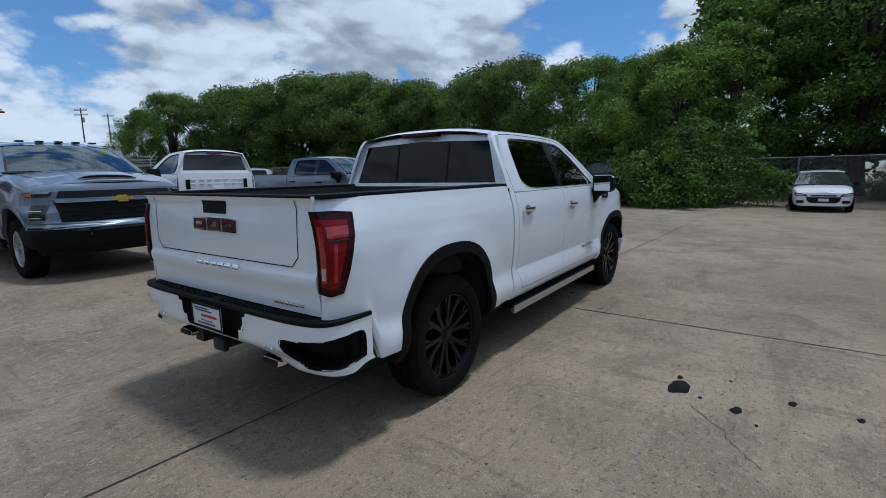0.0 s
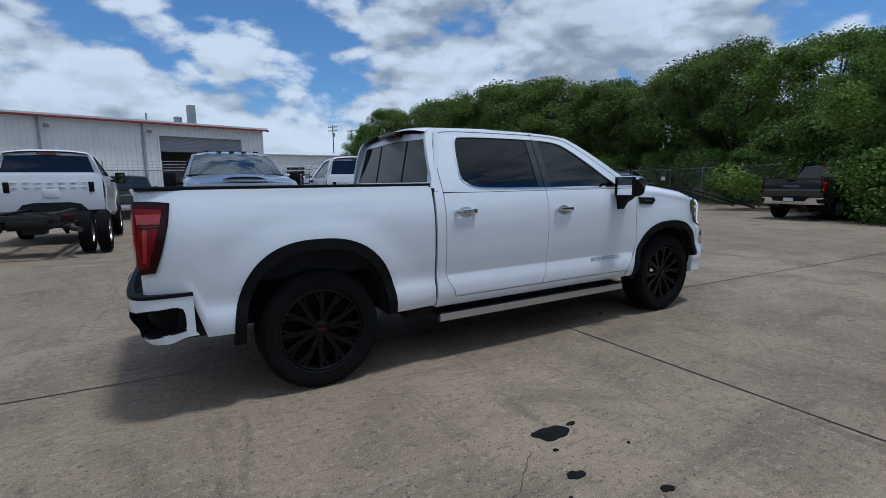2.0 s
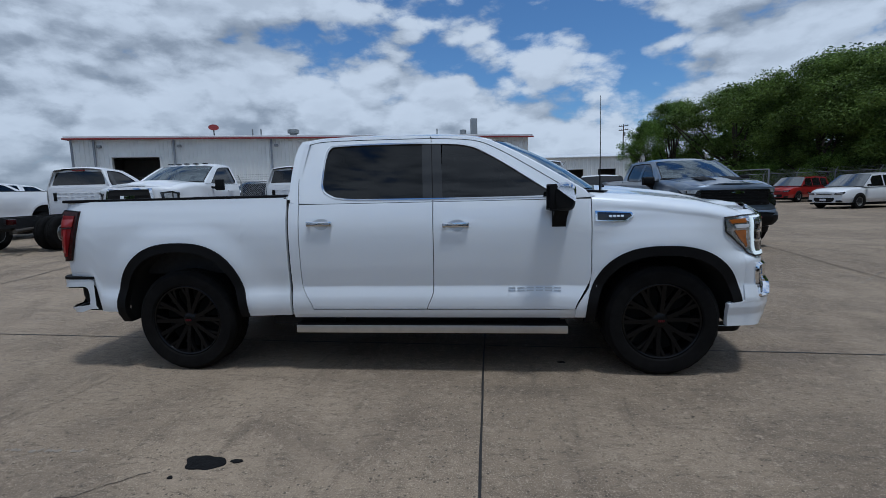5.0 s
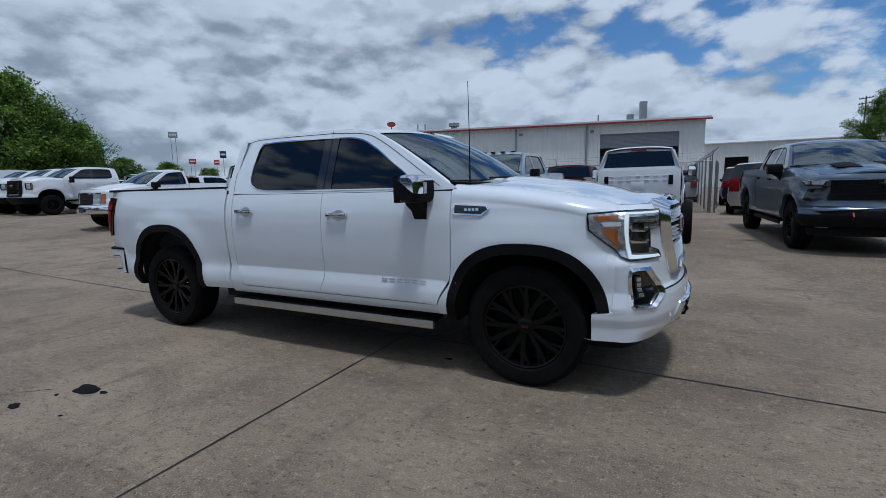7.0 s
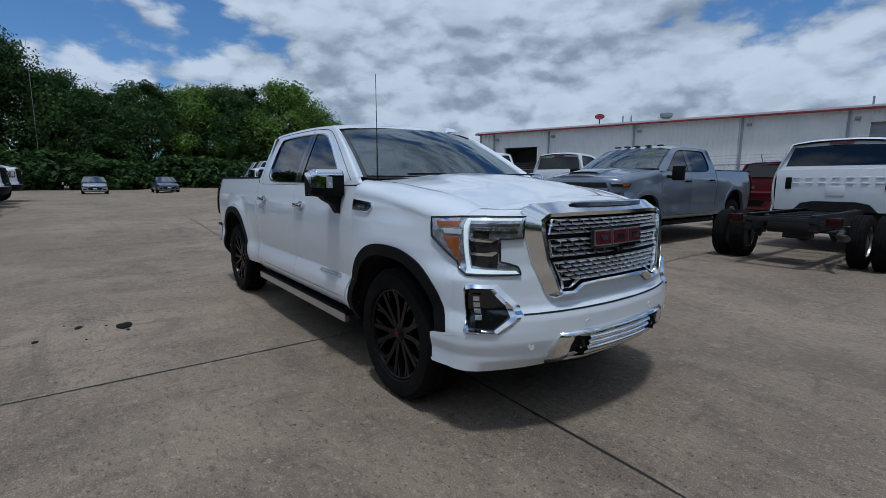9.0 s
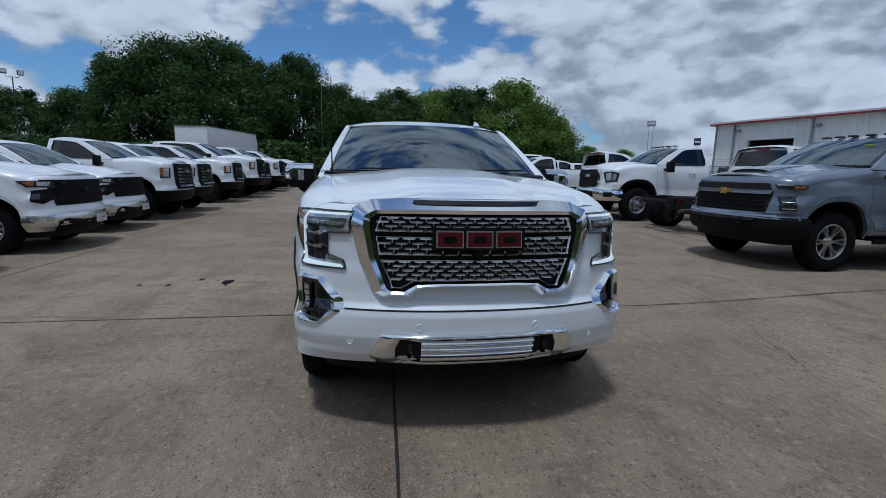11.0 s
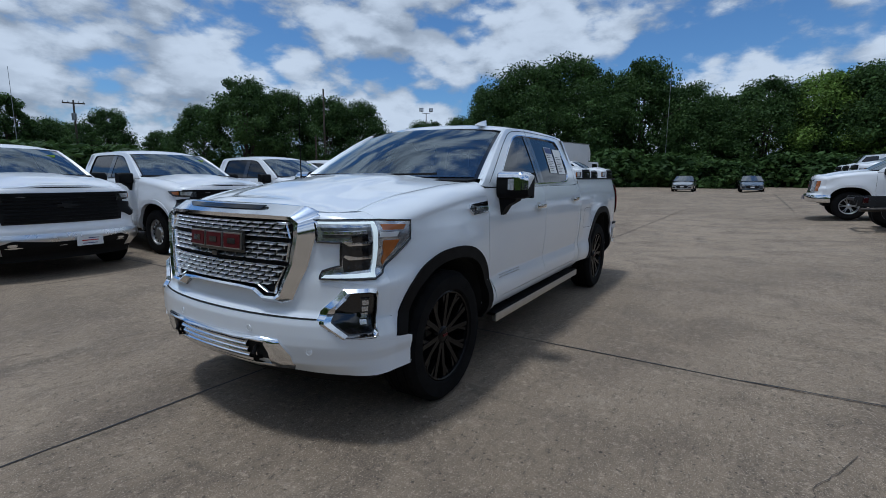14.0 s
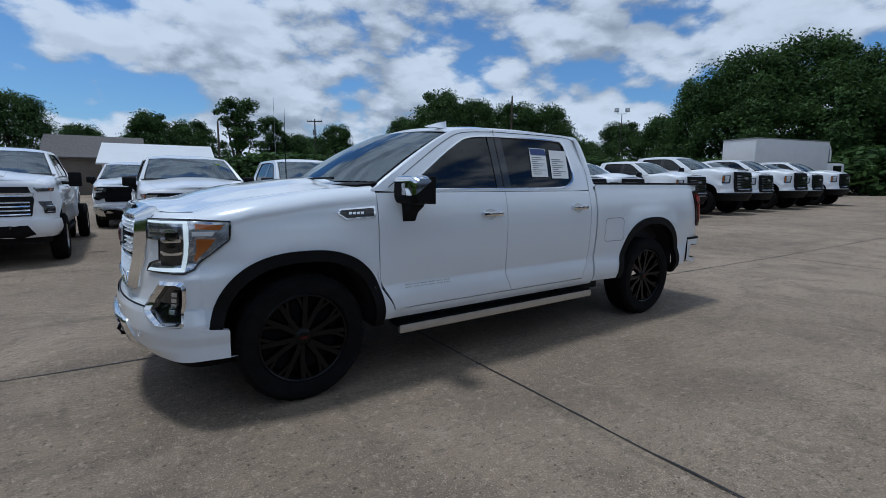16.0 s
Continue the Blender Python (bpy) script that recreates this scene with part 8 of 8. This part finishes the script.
def flood_lamp(x, y, h, heading):
    p = thing("flood_lamp", "tall steel mast with two floodlights", "lamp post")
    part("mast", tube([(0, 0, 0), (0, 0, h)], [.11, .06], 10), RUST, p)
    part("yoke", tube([(0, -.75, h + .35), (0, -.6, h), (0, .6, h), (0, .75, h + .35)], .035, 6), STEEL, p)
    for s in (-1, 1):
        hd = part("floodlight", boxes((-.22, .22, s * .8 - .32, s * .8 + .32, h + .3, h + .85), bevel=.05), STEEL, p)
        part("lens", boxes((.22, .24, s * .8 - .26, s * .8 + .26, h + .36, h + .80)), LAMP_IN, hd)
    p.matrix_basis = pose(x, y, 0, 0, 0, heading)


flood_lamp(-60.8, -42.6, 11.9, 40)
for x, y, h in ((-68, -6.5, 17.5), (-14, -66, 13.0)):
    am = thing("aerial_mast", "thin grey radio mast above the trees", "mast", "radio masts")
    part("mast", tube([(0, 0, 0), (0, 0, h)], [.05, .02], 6), GALV, am)
    am.matrix_basis = pose(x, y, 0)


def tall_sign(x, y, h, w, bh, m, posts, heading, label, round_top=False):
    s = thing("pylon_sign", label, "sign")
    for yy in ([0] if posts == 1 else [-w * .25, w * .25]):
        part("post", tube([(0, yy, 0), (0, yy, h)], .13, 8), GALV, s)
    bd = part("sign_board", boxes((-.25, .25, -w / 2, w / 2, h - bh, h), bevel=.2 if round_top else .05), m, s)
    part("sign_stripe", boxes((.25, .28, -w * .38, w * .38, h - bh * .62, h - bh * .38)), PLATE, bd)
    s.matrix_basis = pose(x, y, 0, 0, 0, heading)


tall_sign(-244.6, 163, 34.0, 4.5, 3.2, SHUTTER, 2, -32, "grey pylon sign on two tall posts")
tall_sign(-231, 183, 24.0, 3.4, 4.0, mat("navy_sign", (.02, .025, .08), .5, var=.1), 1, -35, "dark blue pylon sign on one post", True)
tall_sign(-233, 180, 19.0, 2.8, 2.8, BRIGHT_RED, 1, -35, "small red pylon sign")
tall_sign(-240, 170, 19.5, 3.6, 2.7, BRIGHT_RED, 2, -30, "red roadside sign behind trees")

# ---- trees ----


def leaf_material(name, dark, light):
    m = bpy.data.materials.new(name)
    m.use_nodes = True
    n, l = m.node_tree.nodes, m.node_tree.links
    b = n["Principled BSDF"]
    geo, tc, nz = n.new("ShaderNodeNewGeometry"), n.new("ShaderNodeTexCoord"), n.new("ShaderNodeTexNoise")
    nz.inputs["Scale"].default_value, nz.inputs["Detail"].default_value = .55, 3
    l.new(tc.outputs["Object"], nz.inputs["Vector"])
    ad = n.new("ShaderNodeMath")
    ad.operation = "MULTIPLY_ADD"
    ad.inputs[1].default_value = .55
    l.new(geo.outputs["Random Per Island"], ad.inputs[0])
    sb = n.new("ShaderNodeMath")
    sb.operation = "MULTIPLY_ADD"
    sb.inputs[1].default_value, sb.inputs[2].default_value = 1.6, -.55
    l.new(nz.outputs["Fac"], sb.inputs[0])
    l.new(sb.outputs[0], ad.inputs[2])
    # Random leaf tone, widened so shaded gaps and lit sprays are in the colour.
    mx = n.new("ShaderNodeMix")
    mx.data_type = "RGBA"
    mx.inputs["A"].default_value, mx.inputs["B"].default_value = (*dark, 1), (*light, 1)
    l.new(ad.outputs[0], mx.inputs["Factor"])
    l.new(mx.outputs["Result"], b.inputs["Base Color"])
    b.inputs["Roughness"].default_value = .55
    b.inputs["Specular IOR Level"].default_value = .12
    tr, ms = n.new("ShaderNodeBsdfTranslucent"), n.new("ShaderNodeMixShader")
    l.new(mx.outputs["Result"], tr.inputs["Color"])
    ms.inputs[0].default_value = .32
    l.new(b.outputs[0], ms.inputs[1])
    l.new(tr.outputs[0], ms.inputs[2])
    l.new(ms.outputs[0], n["Material Output"].inputs[0])
    return m


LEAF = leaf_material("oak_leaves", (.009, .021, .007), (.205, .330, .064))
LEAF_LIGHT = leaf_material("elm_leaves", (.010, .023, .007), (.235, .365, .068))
# LEAF copy a little darker: shade on the fence trees put into leaf colour.
LEAF_SHADE = leaf_material("shaded_oak_leaves", (.009, .018, .006), (.215, .310, .070))
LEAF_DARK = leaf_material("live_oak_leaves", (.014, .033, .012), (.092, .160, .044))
BARK = mat("bark", (.07, .055, .042), .95, var=.4, vscale=6, bump=.6, bscale=30)


def leaf_cloud(rng, clumps, per, size, spread):
    """Leaf sprays as small four-sided blades, scattered round clump centres."""
    c = np.repeat(np.array([q[:3] for q in clumps]), per, axis=0)
    rad = np.repeat(np.array([q[3] for q in clumps]), per)
    k = len(c)
    d = rng.normal(size=(k, 3))
    d /= np.linalg.norm(d, axis=1)[:, None]
    p = c + d * (rad * spread * rng.uniform(.08, 1.0, k) ** .55)[:, None] * np.array([1, 1, .75])
    out = d * .6 + rng.normal(size=(k, 3)) * .55 + np.array([0, 0, .45])
    out /= np.linalg.norm(out, axis=1)[:, None]
    t = np.cross(out, rng.normal(size=(k, 3)))
    t /= np.linalg.norm(t, axis=1)[:, None]
    b = np.cross(out, t)
    s = size * rng.uniform(.55, 1.35, k)[:, None]
    v = np.empty((k, 4, 3))
    v[:, 0], v[:, 1] = p - t * s * .9, p - b * s * .45 + out * s * .10
    v[:, 2], v[:, 3] = p + t * s * .9 + b * s * .08, p + b * s * .45 - out * s * .06
    return v.reshape(-1, 3), k


def tree(name, seed, h, w, size, n_cl, per, leaf, trunk_h=.25, kind="round", label=""):
    rng = np.random.default_rng(seed)
    root = thing(name, label, "tree")
    clumps = []
    for i in range(n_cl):
        if kind == "bush":
            zz = rng.uniform(.05, 1) ** .9
            r = w / 2 * math.sqrt(max(.05, 1 - (zz * .95) ** 2))
        elif kind == "pine":
            zz = (.50, .62, .72, .82, .90, .97)[i % 6] + rng.uniform(-.02, .02)
            r = w / 2 * (.75, 1.05, .85, 1.0, .75, .45)[i % 6] * rng.uniform(.25, 1.0)
        else:
            zz = trunk_h + (1 - trunk_h) * rng.uniform(0, 1) ** .85
            f = (zz - trunk_h) / (1 - trunk_h)
            r = w / 2 * (math.sin(math.pi * min(1, .18 + f * .80)) ** .55) * (1 + .22 * math.sin(f * 9 + seed))
        a = rng.uniform(0, 2 * math.pi)
        q = rng.uniform(.35, 1.0) ** .5
        lump = 1 + .22 * math.sin(3 * a + seed) + .14 * math.sin(5 * a + 2 * seed)
        cr = w * rng.uniform(.055, .155) * (1.0 if kind != "pine" else .80)
        clumps.append((r * q * lump * math.cos(a), r * q * lump * math.sin(a), min(zz * h, h - cr * .5), cr))
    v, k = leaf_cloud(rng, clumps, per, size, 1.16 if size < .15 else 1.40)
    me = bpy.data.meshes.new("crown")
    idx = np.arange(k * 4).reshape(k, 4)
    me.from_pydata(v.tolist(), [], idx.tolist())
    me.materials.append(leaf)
    cr = new("crown", me)
    cr.parent = root
    bm = bmesh.new()
    th = h * (.8 if kind != "bush" else .5)
    tr = [(math.sin(i * 1.3 + seed) * .012 * h * (i > 0), math.cos(i * 1.7 + seed) * .012 * h * (i > 0), th * i / 6) for i in range(7)]
    tube(tr, [h * .026 * (1 - .13 * i) for i in range(7)], 8, bm)
    for i in range(16):
        c = clumps[int(rng.integers(0, n_cl))]
        j = int(rng.integers(1, 5))
        a = Vector(tr[j])
        if c[2] < a.z:
            continue
        e = Vector(c[:3])
        m = a.lerp(e, .5) + Vector((0, 0, -.03 * h))
        tube([a, m, e], [h * .011, h * .007, h * .003], 6, bm)
    part("trunk", bm, BARK, root)
    return root


lbl = "broad leafy green tree with an uneven crown"
MASTERS = {
    "near_a": tree("tree", 3, 12.5, 9.5, .085, 125, 640, LEAF, .17, label="tall leafy green tree hanging over the fence"),
    "near_b": tree("tree", 8, 9.5, 7.5, .085, 115, 520, LEAF_LIGHT, .04, label="bright green leafy tree at the edge of the lot"),
    "near_c": tree("tree", 14, 11.5, 9.0, .105, 150, 480, LEAF_SHADE, .05, label="dense oak along the fence, darkened for shade in its leaf colour"),
    "mid_a": tree("tree", 5, 12.0, 9.5, .22, 110, 200, LEAF, .10, label=lbl),
    "mid_b": tree("tree", 11, 12.0, 8.0, .22, 100, 200, LEAF_LIGHT, .10, label="lighter green leafy tree in the belt of woods"),
    "far_a": tree("tree", 17, 15.0, 12.5, .19, 150, 300, LEAF_DARK, .10, label="dark green oak with a wide crown"),
    "far_b": tree("tree", 23, 13.0, 9.5, .18, 125, 270, LEAF_DARK, .12, label="dark green oak in the tree line"),
    "far_c": tree("tree", 29, 14.0, 12.0, .20, 140, 280, LEAF_LIGHT, .06, label="light green spreading tree in the tree line"),
    "pine": tree("tree", 31, 13.0, 8.0, .22, 40, 190, LEAF_DARK, .4, "pine", label="tall thin-crowned pine above the roofs"),
    "bush": tree("bush", 37, 3.2, 5.5, .070, 75, 420, LEAF, .0, "bush", label="dense green bush along the fence"),
    "far_bush": tree("bush", 43, 3.4, 6.0, .26, 60, 75, LEAF_DARK, .0, "bush", label="dark green undergrowth below the tree line"),
    "bush_light": tree("bush", 41, 3.0, 4.5, .066, 66, 380, LEAF_LIGHT, .0, "bush", label="bright green bush at the lot edge"),
}
USED = set()
rnd = random.Random(5)


def plant(key, x, y, h, wide=1.0):
    m = MASTERS[key]
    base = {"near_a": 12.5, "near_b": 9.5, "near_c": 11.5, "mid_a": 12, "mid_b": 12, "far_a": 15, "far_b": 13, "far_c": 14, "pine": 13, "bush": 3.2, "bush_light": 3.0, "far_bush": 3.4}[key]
    s = h / base
    M = pose(x, y, -.05, 0, 0, rnd.uniform(0, 360)) @ Matrix.Diagonal((s * wide, s * wide, s, 1))
    if key not in USED:
        USED.add(key)
        m.matrix_basis = M
    else:
        o = copy_thing(m, Matrix.Identity(4))
        o.matrix_basis = M


# east: the near woods over the fence
for key, x, y, h, w in (("near_a", 29.0, -6.0, 14.5, 1.1), ("near_a", 27.0, -13.5, 14.0, 1.1), ("near_b", 22.3, 1.6, 6.9, 1.1), ("near_a", 27.0, 4.0, 7.8, 1.15), ("near_b", 25.8, -.6, 8.3, 1.1),
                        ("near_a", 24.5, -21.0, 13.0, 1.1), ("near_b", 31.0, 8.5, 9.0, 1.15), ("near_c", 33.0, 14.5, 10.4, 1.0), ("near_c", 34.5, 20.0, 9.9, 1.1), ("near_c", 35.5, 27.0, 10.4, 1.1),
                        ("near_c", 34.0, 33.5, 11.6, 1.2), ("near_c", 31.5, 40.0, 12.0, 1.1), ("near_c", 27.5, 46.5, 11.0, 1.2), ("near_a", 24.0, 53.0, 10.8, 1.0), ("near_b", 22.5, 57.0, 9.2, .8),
                        ("mid_a", 38.0, 8.0, 8.6, 1.1), ("far_a", 40.0, 22.0, 11.6, 1.1), ("far_a", 41.0, 33.0, 11.8, 1.1), ("far_a", 38.0, 44.0, 13.5, 1.1), ("mid_a", 34.0, 54.0, 12.5, 1.1),
                        ("mid_a", 33.0, -3.0, 13.0, 1.1), ("mid_b", 35.0, -14.0, 13.0, 1.1), ("mid_b", 31.0, -26.0, 13.0, 1.2)):
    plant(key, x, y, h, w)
for x, y, h, k in ((19.4, 1.2, 2.9, "bush"), (19.9, .5, 3.4, "bush"), (23.6, 5.4, 4.0, "bush_light"), (24.6, 3.6, 3.4, "bush"), (24.6, -7.4, 1.8, "bush"), (24.4, -11.5, 2.0, "bush_light"), (24.3, -15.5, 2.2, "bush"),
                   (27.6, 9.6, 3.2, "bush"), (30.0, 13.5, 3.2, "bush"), (31.4, 18.5, 3.4, "bush_light"), (32.0, 23.5, 3.4, "bush"), (31.4, 29.5, 3.2, "bush"), (29.5, 35.5, 3.4, "bush_light"), (27.3, 41.0, 3.2, "bush"),
                   (25.0, 46.5, 3.0, "bush")):
    plant(k, x, y, h)
# west and south: the tree line behind the rows
for key, az, d, el, w in (("far_c", 146, 92, 2.4, 1.0), ("far_c", 150, 88, 3.0, 1.0), ("far_c", 154, 84, 3.4, 1.0), ("far_c", 158.5, 80, 6.6, 1.0), ("far_c", 163.5, 78, 10.4, 1.0), ("far_b", 168, 78, 9.8, 1.0),
                          ("far_c", 172.5, 80, 9.2, 1.0), ("far_b", 177, 78, 9.4, 1.0), ("far_b", -179, 80, 8.2, 1.0), ("far_a", -175.5, 80, 9.6, .9), ("far_b", -171.5, 80, 12.2, .85), ("far_b", -168.0, 82, 11.2, .8),
                          ("far_a", -163.5, 80, 12.8, 1.0), ("far_a", -159, 78, 12.2, 1.0), ("far_a", -155, 80, 10.2, .9), ("far_b", -151, 84, 6.8, 1.1), ("far_b", -147, 86, 6.4, 1.1), ("far_a", -139, 70, 8.4, .9),
                          ("far_b", -135, 68, 8.8, 1.0), ("far_a", -130.5, 66, 9.2, .9), ("far_b", -126.5, 64, 10.2, 1.0), ("far_a", -122, 68, 7.2, .9), ("far_b", -113.5, 76, 6.2, .9), ("far_b", -118, 86, 4.4, 1.2),
                          ("pine", -102.5, 76, 8.6, 1.1), ("pine", -106, 80, 6.8, 1.0), ("far_b", -98, 82, 6.0, 1.1), ("far_b", -94, 80, 6.6, 1.0), ("far_b", -108.5, 84, 5.0, 1.3), ("far_a", -83.5, 52, 7.6, 1.0),
                          ("far_a", -78, 50, 8.6, 1.0), ("far_b", -88, 70, 5.0, 1.1), ("far_a", -72, 48, 9.0, 1.0), ("far_a", -65, 46, 9.5, 1.0), ("far_b", -58, 44, 10.0, 1.0), ("far_b", -143, 92, 4.4, 1.2),
                          ("far_a", 170, 88, 9.5, 1.0), ("far_a", 160, 90, 8.0, 1.0), ("far_b", -178, 92, 8.0, 1.1), ("far_a", -110.5, 90, 4.8, 1.2)):
    a = radians(az)
    cx, cy = 6.0, 1.0
    plant(key, cx + d * math.cos(a), cy + d * math.sin(a), d * math.tan(radians(el)) + 1.45, w)
for i in range(16):
    a = radians(152 + i * 3.6)
    plant("far_bush", 6 + (74 + 3 * math.sin(i * 2.1)) * math.cos(a), 1 + (74 + 3 * math.sin(i * 2.1)) * math.sin(a), rnd.uniform(3.6, 5.2), 1.3)
for i in range(12):
    a = radians(-150 + i * 5.4)
    plant("far_bush", 6 + 66 * math.cos(a), 1 + 66 * math.sin(a), rnd.uniform(3.2, 4.6), 1.5)
